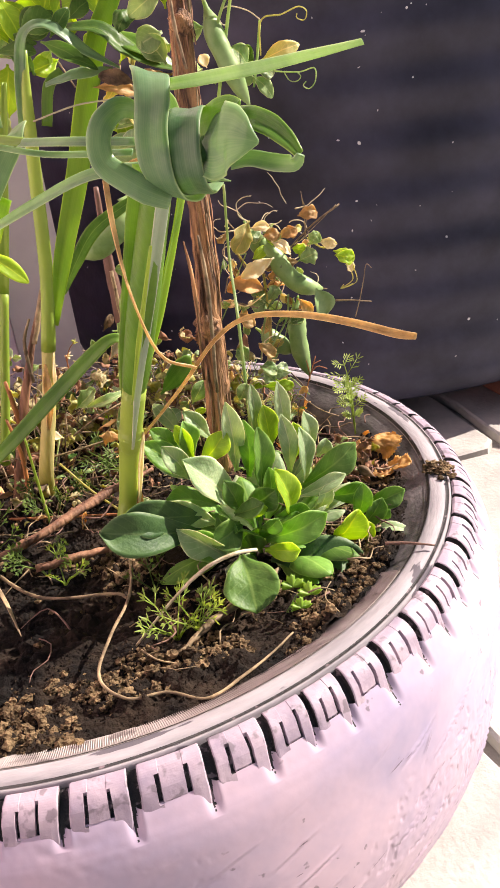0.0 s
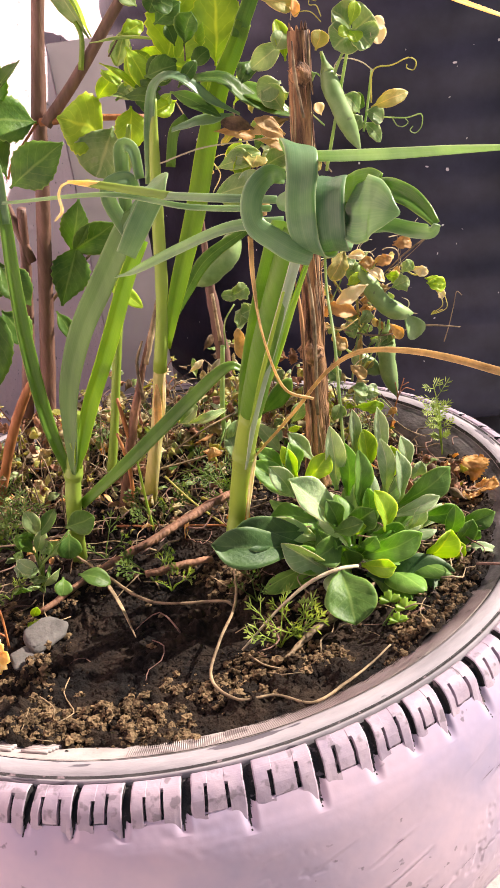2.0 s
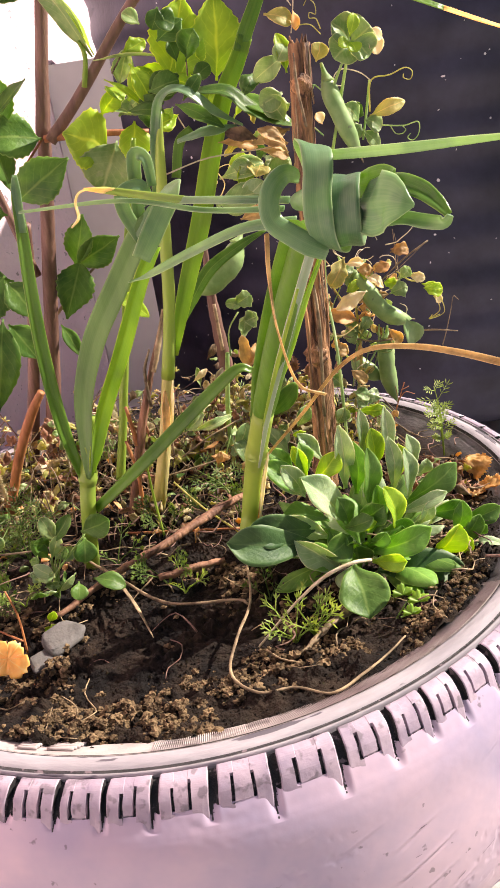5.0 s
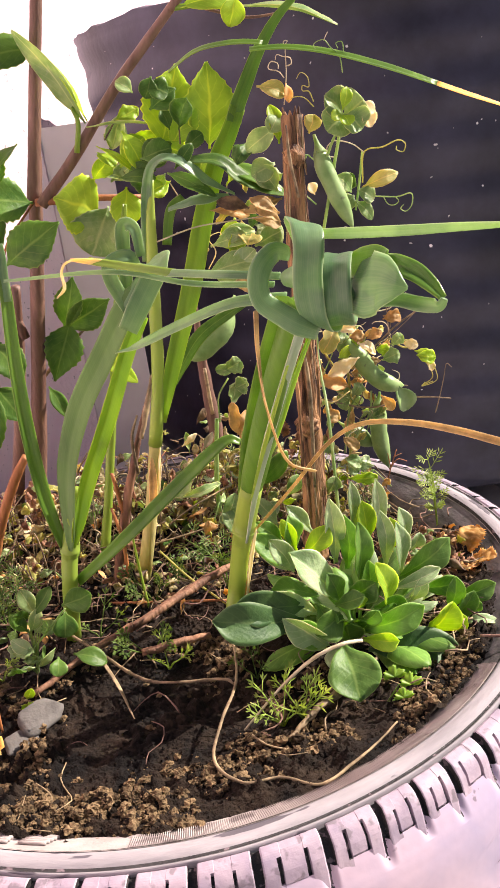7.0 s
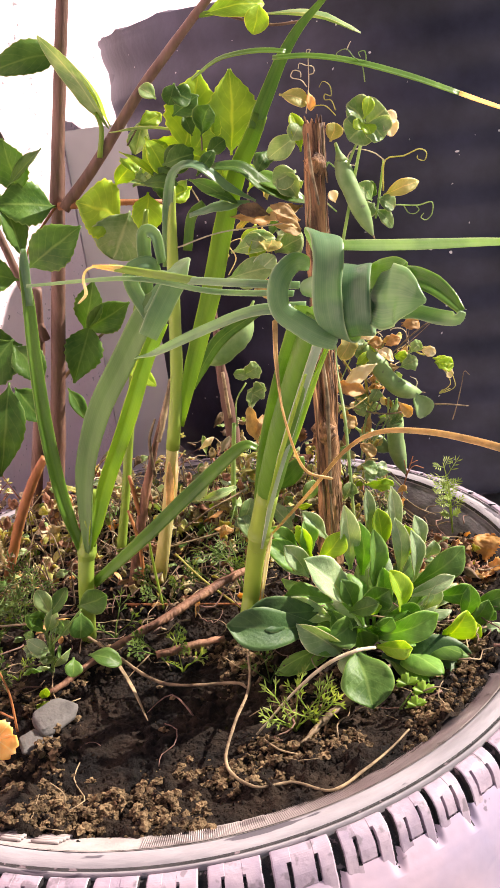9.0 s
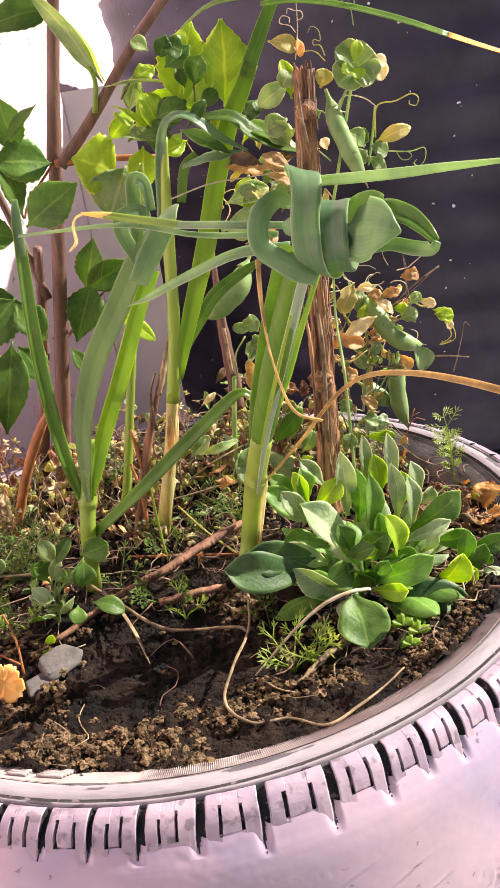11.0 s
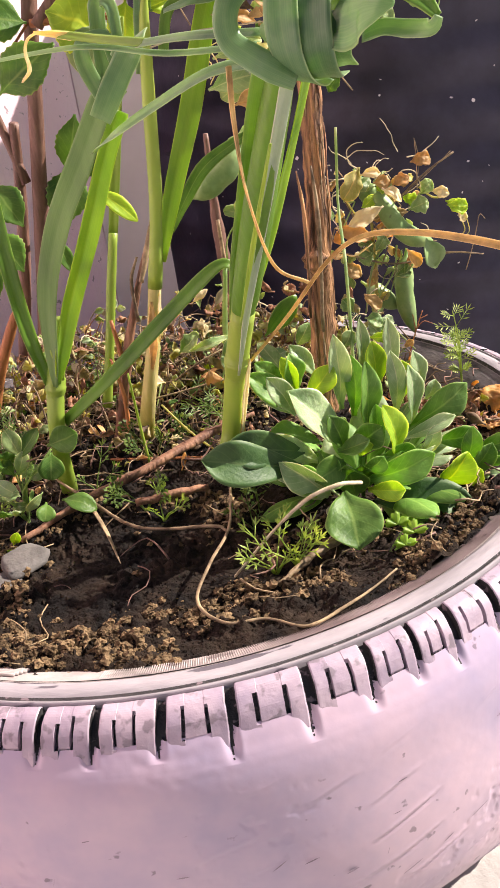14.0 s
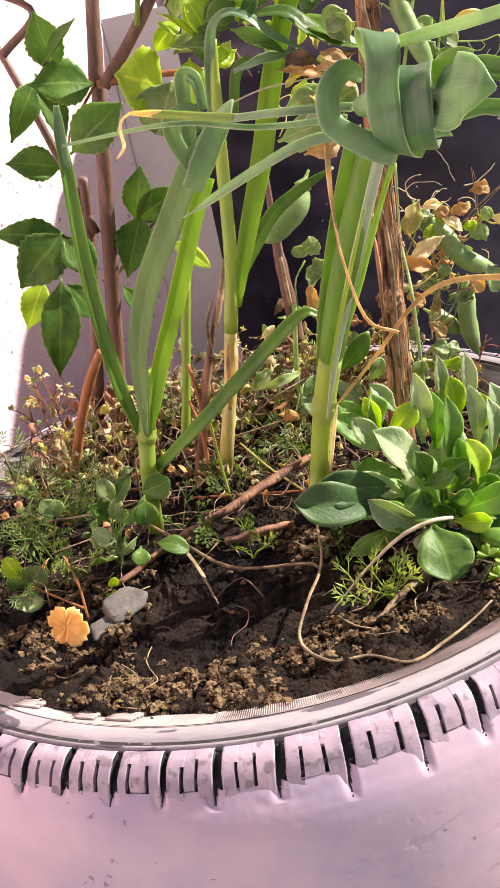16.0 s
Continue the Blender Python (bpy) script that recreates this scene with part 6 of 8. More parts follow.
def oval_leaf(parent, material, base, tip, width, arch=0.12, face=(0.1, -1.0, 0.35), cup=0.25, roll=0, blunt=1.0, wave=0.05, label=""):
    """A spoon-shaped leaf, widest past its middle, with an acute tip, a sunken midrib and thin raised edges."""
    base, tip, f = np.array(base, float), np.array(tip, float), unit(np.array(face, float))
    ln = np.linalg.norm(tip - base)
    seed = base[0] * 91 + tip[2] * 57
    roll += 22 * noise.noise((seed * 2.7, 1.0, 6.0))
    n, m = 17, 11
    P = spline([base, base + (tip - base) * 0.55 + f * (arch + 0.10 * noise.noise((seed, 3.0, 1.0))) * ln, tip + (tip - base) * 0.06 - f * 0.04 * ln], n)
    T = np.gradient(P, axis=0)
    c, d = math.cos(radians(roll)), math.sin(radians(roll))
    pk = 0.92 + 0.25 * noise.noise((seed * 1.3, 9.0, 0.0))
    G = []
    for i in range(n):
        u = i / (n - 1)
        t = unit(T[i])
        s = unit(np.cross(t, f))
        nn = np.cross(s, t)
        s, nn = s * c + nn * d, nn * c - s * d
        w = 2.15 * (u ** pk) * (1 - u ** 2.3) ** blunt * width / 2
        w = max(w, 0.0004 if i == n - 1 else 0.0016)
        row = []
        for h in np.linspace(-1, 1, m):
            z = (cup * 0.8 + 0.12) * w * abs(h) ** 1.5 - 0.0004 * math.exp(-(h / 0.16) ** 2)
            z += wave * width * noise.noise((u * 2.6 + seed, h * 0.9, seed)) + 0.05 * width * abs(h) ** 3 * math.sin(u * 11 + seed * 5 + (2 if h > 0 else 0))
            z += 0.00022 * math.sin(abs(h) * 5 - u * 34)
            row.append(P[i] + s * w * (h + 0.05 * noise.noise((u * 4, seed, h))) + nn * z)
        G.append(row)
    return part("leaf", sheet(G, 0.0007), material, parent, label)


# ---- rosette plant ----
rosette = thing("rosette_plant", (0.105, -0.105, -0.02), "dense low plant with a rosette of oval green leaves", "rosette plant")
oval_leaf(rosette, ROSESHADE, (0.0615, -0.1307, 0.0249), (0.0050, -0.1451, 0.0495), 0.0278, arch=0.16, cup=0.15, face=(-0.45,-0.75,0.42))
oval_leaf(rosette, ROSESHADE, (0.0644, -0.1251, 0.0319), (0.0181, -0.1413, 0.0522), 0.0214, arch=0.15, cup=0.15, face=(-0.42,-0.75,0.45))
oval_leaf(rosette, SILVER, (0.0751, -0.1199, 0.0195), (0.0418, -0.1292, 0.0470), 0.0154, arch=0.12)
oval_leaf(rosette, ROSE, (0.0779, -0.1153, 0.0295), (0.0480, -0.1202, 0.0449), 0.0177, arch=0.12, face=(0,-0.5,1))
oval_leaf(rosette, SILVER, (0.0874, -0.1220, 0.0302), (0.0594, -0.1323, 0.0718), 0.0228, arch=0.1, face=(0.1,-1,0.5))
oval_leaf(rosette, SILVER, (0.0737, -0.1348, 0.0050), (0.0473, -0.1424, 0.0355), 0.0174, cup=0.7, roll=20)
oval_leaf(rosette, ROSE, (0.0726, -0.1326, 0.0051), (0.0511, -0.1390, 0.0283), 0.0195, cup=0.5)
oval_leaf(rosette, ROSE, (0.0778, -0.1539, 0.0157), (0.0740, -0.1836, -0.0021), 0.0343, arch=0.06, cup=0.12, face=(0,-0.8,0.75))
oval_leaf(rosette, ROSE, (0.0881, -0.1272, 0.0283), (0.0799, -0.1339, 0.0529), 0.0152)
oval_leaf(rosette, ROSE, (0.0920, -0.1279, 0.0296), (0.1066, -0.1427, 0.0444), 0.0187, cup=0.5)
oval_leaf(rosette, LITL, (0.1203, -0.1278, 0.0148), (0.1095, -0.1412, 0.0546), 0.0185, cup=0.3, roll=-20)
oval_leaf(rosette, ROSE, (0.0965, -0.1338, 0.0074), (0.1304, -0.1550, 0.0264), 0.0196, cup=0.4)
oval_leaf(rosette, ROSESHADE, (0.1000, -0.1374, -0.0050), (0.1497, -0.1635, -0.0118), 0.0312, arch=0.1, cup=0.2, face=(0,-0.6,0.9))
oval_leaf(rosette, LITL, (0.0963, -0.1409, 0.0059), (0.1109, -0.1597, 0.0110), 0.0131, cup=0.6, arch=0.2)
oval_leaf(rosette, LITL, (0.1415, -0.1367, -0.0069), (0.1547, -0.1491, 0.0179), 0.0223, cup=0.4)
oval_leaf(rosette, ROSE, (0.1313, -0.1196, 0.0284), (0.1635, -0.1304, 0.0522), 0.0213, arch=0.12)
oval_leaf(rosette, SILVER, (0.1258, -0.1217, 0.0233), (0.1526, -0.1366, 0.0375), 0.0124, roll=35)
oval_leaf(rosette, SILVER, (0.1366, -0.1256, 0.0111), (0.1417, -0.1346, 0.0327), 0.0115)
oval_leaf(rosette, SILVER, (0.0946, -0.1081, 0.0452), (0.0922, -0.1178, 0.0924), 0.0147, roll=12, arch=0.05)
oval_leaf(rosette, SILVER, (0.1129, -0.0991, 0.0579), (0.1126, -0.1031, 0.0938), 0.0102, arch=0.05)
oval_leaf(rosette, SILVER, (0.1293, -0.1020, 0.0525), (0.1286, -0.1059, 0.0924), 0.0116, arch=0.05)
oval_leaf(rosette, LITL, (0.1195, -0.1043, 0.0519), (0.1172, -0.1080, 0.0813), 0.0148, arch=0.05)
oval_leaf(rosette, ROSE, (0.1055, -0.1181, 0.0317), (0.1062, -0.1264, 0.0760), 0.0177, roll=-15, arch=0.06)
oval_leaf(rosette, SILVER, (0.1272, -0.1118, 0.0357), (0.1248, -0.1175, 0.0759), 0.0121, roll=20)
oval_leaf(rosette, LITL, (0.1313, -0.1085, 0.0418), (0.1329, -0.1128, 0.0677), 0.0135)
oval_leaf(rosette, SILVER, (0.1363, -0.1134, 0.0273), (0.1345, -0.1192, 0.0657), 0.0143, roll=-10)
oval_leaf(rosette, SILVER, (0.1457, -0.1049, 0.0428), (0.1430, -0.1064, 0.0695), 0.0123, wave=0.1)
oval_leaf(rosette, SILVER, (0.1485, -0.1074, 0.0388), (0.1540, -0.1104, 0.0505), 0.0113)
oval_leaf(rosette, ROSE, (0.1017, -0.1093, 0.0395), (0.1019, -0.1134, 0.0772), 0.0142, roll=25)
oval_leaf(rosette, LITL, (0.0730, -0.1093, 0.0561), (0.0885, -0.1171, 0.0765), 0.0165, cup=0.3)
oval_leaf(rosette, ROSE, (0.0682, -0.1034, 0.0569), (0.0669, -0.1093, 0.0851), 0.0166, roll=-20)
oval_leaf(rosette, LITL, (0.0697, -0.1057, 0.0596), (0.0622, -0.1105, 0.0844), 0.0109, roll=30)
oval_leaf(rosette, SILVER, (0.0642, -0.1129, 0.0517), (0.0505, -0.1206, 0.0780), 0.0144, cup=0.4)
oval_leaf(rosette, ROSE, (0.0667, -0.1082, 0.0499), (0.0424, -0.1090, 0.0779), 0.0175)
oval_leaf(rosette, SILVER, (0.0650, -0.1130, 0.0504), (0.0437, -0.1113, 0.0713), 0.0131, roll=-20)
oval_leaf(rosette, SILVER, (0.0849, -0.0962, 0.0642), (0.0717, -0.0959, 0.0854), 0.0120)
oval_leaf(rosette, ROSE, (0.0654, -0.0928, 0.0605), (0.0507, -0.0922, 0.0780), 0.0125)
oval_leaf(rosette, ROSE, (0.0846, -0.1347, 0.0245), (0.0650, -0.1455, 0.0223), 0.0189, cup=0.5)
oval_leaf(rosette, ROSE, (0.0952, -0.1386, 0.0170), (0.1034, -0.1502, 0.0293), 0.0130, cup=0.4)
oval_leaf(rosette, ROSE, (0.1090, -0.1309, 0.0197), (0.1270, -0.1422, 0.0207), 0.0188)
oval_leaf(rosette, ROSE, (0.0832, -0.1325, 0.0302), (0.0965, -0.1470, 0.0401), 0.0130, roll=40)
oval_leaf(rosette, LITL, (0.0950, -0.1366, 0.0267), (0.0953, -0.1427, 0.0383), 0.0107)
oval_leaf(rosette, ROSE, (0.0735, -0.1267, 0.0301), (0.0766, -0.1404, 0.0171), 0.0151, roll=-30)
oval_leaf(rosette, ROSE, (0.1078, -0.1256, 0.0261), (0.1086, -0.1308, 0.0518), 0.0119)
oval_leaf(rosette, PEAY, (0.1168, -0.1475, -0.0178), (0.1256, -0.1643, -0.0192), 0.0145, face=(0,-0.5,1), label="yellowed lower leaf")
oval_leaf(rosette, ROSE, (0.0876, -0.1170, 0.0319), (0.0746, -0.1198, 0.0520), 0.0133, roll=20)
oval_leaf(rosette, ROSE, (0.1502, -0.1179, 0.0144), (0.1712, -0.1266, 0.0171), 0.0158)
oval_leaf(rosette, ROSE, (0.1675, -0.1260, 0.0059), (0.1924, -0.1355, 0.0141), 0.0153, arch=0.1)
oval_leaf(rosette, ROSE, (0.1615, -0.1300, 0.0003), (0.1652, -0.1357, 0.0263), 0.0132, roll=30)
oval_leaf(rosette, ROSE, (0.1626, -0.1302, -0.0076), (0.1758, -0.1376, 0.0138), 0.0153)
oval_leaf(rosette, LITL, (0.1554, -0.1340, -0.0061), (0.1667, -0.1431, 0.0008), 0.0152)
oval_leaf(rosette, SILVER, (0.1669, -0.1361, -0.0078), (0.1892, -0.1430, -0.0091), 0.0083, face=(0,-0.4,1))
oval_leaf(rosette, SILVER, (0.1453, -0.1424, -0.0143), (0.1626, -0.1505, -0.0156), 0.0105, face=(0,-0.4,1))
oval_leaf(rosette, ROSE, (0.1730, -0.1321, -0.0023), (0.1803, -0.1384, 0.0053), 0.0087)
oval_leaf(rosette, SILVER, (0.1381, -0.1208, 0.0126), (0.1441, -0.1269, 0.0286), 0.0094, roll=-20)
rnd = random.Random(21)
for i in range(44):
    az = rnd.uniform(0, 360)
    e = rnd.uniform(15, 75)
    q = rnd.uniform(0.0, 0.026)
    o = V(0.106 + q * math.cos(radians(az)), -0.098 + q * math.sin(radians(az)), -0.012)
    part("leaf", blade(o, az, e, rnd.uniform(0.038, 0.062), rnd.uniform(0.017, 0.024), bend=30, cup=0.3, seed=i), ROSE if i % 3 else SILVER, rosette)
# ---- small weeds ----
def feather(base, height, fronds, spread, seed, material=FERN, fine=1.0):
    """A feathery seedling: thin stems, each with pairs of side stalks that end in narrow lobes."""
    rn = random.Random(seed)
    ob = thing("feathery_seedling", base, "small feathery green seedling growing in the soil", "seedling", "feathery seedlings")
    b = np.array(base, float)
    stems, lobes = [], []
    for q in range(max(2, (fronds + 1) // 3)):
        az = rn.uniform(0, 2 * math.pi)
        h = height * rn.uniform(0.7, 1.15)
        sp = spread * rn.uniform(0.5, 1.2)
        d = V(math.cos(az), math.sin(az), 0)
        P = spline([b, b + V(0, 0, h * 0.6) + d * sp * 0.3, b + V(0, 0, h * 0.9) + d * sp], 11)
        stems.append(tube(P, (0.0008, 0.0004), n=11, k=4))
        for i in range(3, 11, 2):
            t = unit(P[min(i + 1, 10)] - P[i - 1])
            s = unit(np.cross(t, V(rn.uniform(-0.5, 0.5), rn.uniform(-1, -0.2), 0.7)))
            for sg in (-1, 1):
                ln = fine * h * 0.36 * (1 - 0.6 * abs(i - 6) / 5) * rn.uniform(0.7, 1.2)
                side = unit(s * sg + t * 0.6 + V(rn.uniform(-.25, .25), rn.uniform(-.25, .25), rn.uniform(-.2, .3)))
                stems.append(tube([P[i], P[i] + side * ln], (0.00035, 0.0003), n=3, k=3))
                for u in (0.45, 0.75, 1.0):
                    o = P[i] + side * ln * u
                    for w in ((-0.7, 0, 0.7) if u == 1.0 else (-1.0, 1.0)):
                        dr = unit(side + w * unit(np.cross(side, V(0.2, -0.6, 0.8))))
                        n2 = unit(np.cross(dr, V(0.3, -0.9, 0.5)))
                        m2 = np.cross(dr, n2)
                        l2, w2 = max(0.0024, fine * h * 0.13) * rn.uniform(0.8, 1.4), 0.0005
                        lobes.append(([o, o + dr * l2 * 0.6 + n2 * w2, o + dr * l2, o + dr * l2 * 0.6 - n2 * w2, o + dr * l2 * 0.5 + m2 * w2 * 0.5], [(0, 1, 4), (1, 2, 4), (2, 3, 4), (3, 0, 4)]))
    part("stem", join(stems), material, ob)
    part("foliage", join(lobes), material, ob, kind="stuff")
    return ob
def at(x, y, up=0.0):
    return (x, y, soil_z(x, y) + up)
for i, (x, y, h, n, sp) in enumerate(((0.039, -0.095, 0.034, 6, 0.014), 
        (-0.153, 0.070, 0.055, 7, 0.025), (-0.140, 0.030, 0.045, 8, 0.03), (-0.120, 0.010, 0.045, 8, 0.03), (-0.165, -0.005, 0.035, 6, 0.025),
        (0.045, 0.000, 0.045, 6, 0.03), (-0.060, 0.150, 0.06, 5, 0.03),
        (0.100, 0.170, 0.05, 5, 0.03), (0.170, 0.120, 0.05, 5, 0.03), (-0.175, 0.120, 0.055, 5, 0.03), (-0.005, 0.155, 0.05, 5, 0.03), (0.19, 0.06, 0.04, 4, 0.02), (-0.165, -0.055, 0.030, 6, 0.035), (-0.150, -0.015, 0.036, 4, 0.035), (-0.175, 0.03, 0.040, 4, 0.035))):
    feather(at(x, y, -0.001), h, n, sp, 40 + i, FERN, 0.5 if h > 0.058 else 1.0)
feather(at(0.2270, 0.0080), 0.074, 16, 0.008, 90, DILL, 0.5)
def fan_seedling(base, size, fronds, seed, material=DILL, depth=3):
    """A young feathery herb: a few thin stalks, each fanning out three times into narrow flat lobes."""
    rn = random.Random(seed)
    ob = thing("feathery_seedling", base, "small feathery green seedling growing in the soil", "seedling", "feathery seedlings")
    stems, lobes = [], []

    def fork(o, d, nrm, ln, level):
        e = o + d * ln
        s = unit(np.cross(d, nrm))
        if level == 0:
            w = 0.00050
            lobes.append(([o - s * w * 0.6, o + d * ln * 0.6 - s * w, e, o + d * ln * 0.6 + s * w, o + s * w * 0.6, o + d * ln * 0.5 + nrm * w * 0.5], [(0, 1, 5), (1, 2, 5), (2, 3, 5), (3, 4, 5), (4, 0, 5)]))
            return
        stems.append(tube([o, e], (0.00026 + 0.00010 * level, 0.00022 + 0.00008 * level), n=3, k=4))
        for w in (-0.62, -0.05, 0.62):
            q = unit(d + s * (w + rn.gauss(0, 0.12)) + nrm * rn.gauss(0, 0.16))
            fork(e, q, unit(nrm - q * (nrm @ q)), ln * rn.uniform(0.60, 0.85) * (1.12 if abs(w) < 0.1 else 0.92), level - 1)
        if level > 1:
            q = unit(d + s * rn.choice((-0.9, 0.9)))
            fork(o + d * ln * 0.55, q, unit(nrm - q * (nrm @ q)), ln * 0.5, level - 1)

    for i in range(fronds):
        az = 2 * math.pi * (i + rn.random() * 0.8) / fronds
        d = unit(V(math.cos(az) * 0.8, math.sin(az) * 0.5 - 0.2, rn.uniform(0.5, 1.2)))
        nrm = V(rn.gauss(0, 0.3), -0.75, 0.65)
        h = size * rn.uniform(0.75, 1.15)
        b = np.array(base, float)
        stems.append(tube([b, b + d * h * 0.20 + V(0, 0, h * 0.12), b + d * h * 0.42 + V(0, 0, h * 0.10)], (0.0006, 0.0004), n=6, k=4))
        fork(b + d * h * 0.42 + V(0, 0, h * 0.10), d, unit(nrm - d * (nrm @ d)), h * (0.24 if depth == 3 else 0.32), depth)
    part("stem", join(stems), material, ob)
    part("foliage", join(lobes), material, ob, kind="stuff")


for i, (x, y, h, n, m) in enumerate(((0.030, -0.168, 0.030, 7, DILL), (0.042, -0.170, 0.026, 6, DILL), (0.030, -0.118, 0.026, 3, FERN),
        (-0.140, 0.004, 0.034, 4, FERN), (-0.118, 0.012, 0.032, 4, FERN), (-0.154, -0.030, 0.034, 4, FERN), (-0.150, -0.050, 0.030, 4, FERN), (-0.128, -0.040, 0.026, 4, DILL),
        (-0.029, -0.066, 0.030, 4, FERN), (-0.020, -0.078, 0.024, 4, DILL), (-0.012, 0.006, 0.034, 4, FERN), (0.028, 0.010, 0.030, 3, FERN), (-0.058, -0.020, 0.026, 3, FERN), (-0.172, 0.010, 0.034, 4, FERN))):
    fan_seedling(at(x, y, -0.001), h, n, 300 + i, m, 2 if i < 3 or i % 3 == 0 else 3)
herb = thing("herb_seedling", at(0.100, -0.170), "small bright parsley-like seedling by the rosette", "seedling")
for bx, by, bz, sz in ((0.0960, -0.1850, 0.006, 0.0070), (0.1030, -0.1920, 0.003, 0.0072), (0.0950, -0.1985, 0.001, 0.0060)):
    G = []
    for i in range(7):
        row = []
        for h in np.linspace(-1, 1, 25):
            a = 1.45 + 1.9 * h
            q = sz * i / 6 * (0.60 + 0.40 * abs(math.cos(h * 4.7)) ** 0.6) * (1 + 0.10 * math.cos(h * 33) * (i / 6) ** 2)
            row.append(V(bx, by, bz) + V(math.cos(a), 0.15, 0) * q + V(0, 0.45, 0.85) * q * math.sin(a) + V(0, -1, 0.5) * 0.0016 * (i / 6) * math.cos(h * 9.4))
        G.append(row)
    part("leaf", sheet(G, 0.0005), HERB, herb)
part("stem", tube([(0.0910, -0.1820, -0.0120), (0.0961, -0.1897, 0.0040)], (0.00055, 0.00045), n=6, k=5), PEA, herb)
part("stem", tube([(0.0910, -0.1820, -0.0120), (0.0967, -0.1998, 0.0030)], (0.00055, 0.00040), n=6, k=5), PEA, herb)
oval = thing("oval_seedling", at(-0.10, -0.05), "low seedling with rounded oval green leaves", "seedling")
leaf2(oval, DARKL, (-0.0782, -0.0827, 0.0522), (-0.0596, -0.0910, 0.0597), 0.0169, cup=0.3)
leaf2(oval, DARKL, (-0.0773, -0.0828, 0.0477), (-0.0808, -0.0873, 0.0323), 0.0159, cup=0.3)
leaf2(oval, PEA, (-0.0962, -0.0643, 0.0413), (-0.1016, -0.0633, 0.0602), 0.0116)
leaf2(oval, DARKL, (-0.0986, -0.0639, 0.0395), (-0.0828, -0.0616, 0.0562), 0.0105, roll=30)
leaf2(oval, DARKL, (-0.1029, -0.0631, 0.0290), (-0.1111, -0.0617, 0.0443), 0.0098)
leaf2(oval, PEA, (-0.1011, -0.0634, 0.0286), (-0.0934, -0.0648, 0.0452), 0.0090)
leaf2(oval, SILVER, (-0.1020, -0.0734, 0.0196), (-0.1135, -0.0764, 0.0340), 0.0097)
leaf2(oval, DARKL, (-0.0781, -0.0776, 0.0135), (-0.0590, -0.0861, 0.0056), 0.0136, face=(0,-0.5,1))
leaf2(oval, DARKL, (-0.0879, -0.0759, 0.0132), (-0.0908, -0.0855, 0.0049), 0.0117)
leaf2(oval, PEA, (-0.0883, -0.0758, 0.0202), (-0.1004, -0.0788, 0.0119), 0.0078, roll=40)
leaf2(oval, LITL, (-0.1128, -0.0817, -0.0069), (-0.1080, -0.0876, 0.0035), 0.0066)
leaf2(oval, LITL, (-0.1126, -0.0817, -0.0105), (-0.1185, -0.0888, -0.0122), 0.0070)
leaf2(oval, LITL, (-0.1124, -0.0817, -0.0094), (-0.1087, -0.0874, -0.0127), 0.0066)
leaf2(oval, PEA, (-0.1330, -0.0375, 0.0310), (-0.1441, -0.0355, 0.0426), 0.0121)
leaf2(oval, PEA, (-0.1355, -0.0370, 0.0291), (-0.1340, -0.0373, 0.0429), 0.0101)
part("stem", tube([(-0.1060, -0.0200, -0.0140), (-0.0991, -0.0688, 0.0218), (-0.0768, -0.0829, 0.0498)], (0.00095, 0.00080, 0.00065), n=8, k=5), PEA, oval)
part("stem", tube([(-0.1030, -0.0344, -0.0140), (-0.1024, -0.0632, 0.0312)], (0.00075, 0.00060), n=8, k=5), PEA, oval)
part("stem", tube([(-0.1437, -0.0356, 0.0285), (-0.1073, -0.0572, 0.0340), (-0.0772, -0.0778, 0.0450)], (0.00080, 0.00070, 0.00055), n=10, k=5), STRAW, oval)
rnd = random.Random(616)
for i in range(11):
    b = V(-0.104 + rnd.uniform(-0.012, 0.014), -0.060 + rnd.uniform(-0.014, 0.008), 0.004 + 0.034 * rnd.random())
    d = unit(V(rnd.gauss(0, 1), rnd.uniform(-1.0, 0.2), rnd.uniform(0.0, 1.0)))
    ln = rnd.uniform(0.010, 0.017)
    leaf2(oval, (DARKL, SILVER, PEA, DARKL)[i % 4], b, b + d * ln, ln * rnd.uniform(0.55, 0.8), face=(rnd.uniform(-0.4, 0.4), -1, rnd.uniform(0.2, 1.0)), wave=0.18, teeth=0.1)
    part("stem", tube([b, b * 0.5 + V(-0.104, -0.052, 0.0) * 0.5, V(-0.104, -0.046, -0.014)], 0.0006, n=6, k=4), PEA, oval)
lobed = thing("lobed_seedling", at(-0.175, -0.02), "seedling with broad lobed green leaves", "seedling")
leaf2(lobed, DARKL, (-0.1648, -0.0522, -0.0054), (-0.1756, -0.0503, 0.0065), 0.0180, teeth=0.15)
leaf2(lobed, PEA, (-0.1646, -0.0573, -0.0046), (-0.1670, -0.0721, -0.0133), 0.0199, teeth=0.2)
leaf2(lobed, PEA, (-0.1667, -0.0518, -0.0050), (-0.1530, -0.0593, 0.0097), 0.0200, teeth=0.2)
leaf2(lobed, LITL, (-0.1684, -0.0566, 0.0034), (-0.1735, -0.0557, 0.0210), 0.0138, teeth=0.2)
part("stem", tube([(-0.1303, -0.0992, -0.0140), (-0.1299, -0.0938, 0.0100), (-0.1334, -0.0917, 0.0300)], (0.00085, 0.00075, 0.00065), n=10, k=5), RUST, lobed)
part("stem", tube([(-0.1317, -0.0907, -0.0100), (-0.1648, -0.0522, -0.0054)], (0.00075, 0.00070), n=10, k=5), RUST, lobed)
redsp = thing("red_sprig", at(0.19, 0.12), "thin reddish weed sprig at the tyre edge", "seedling")
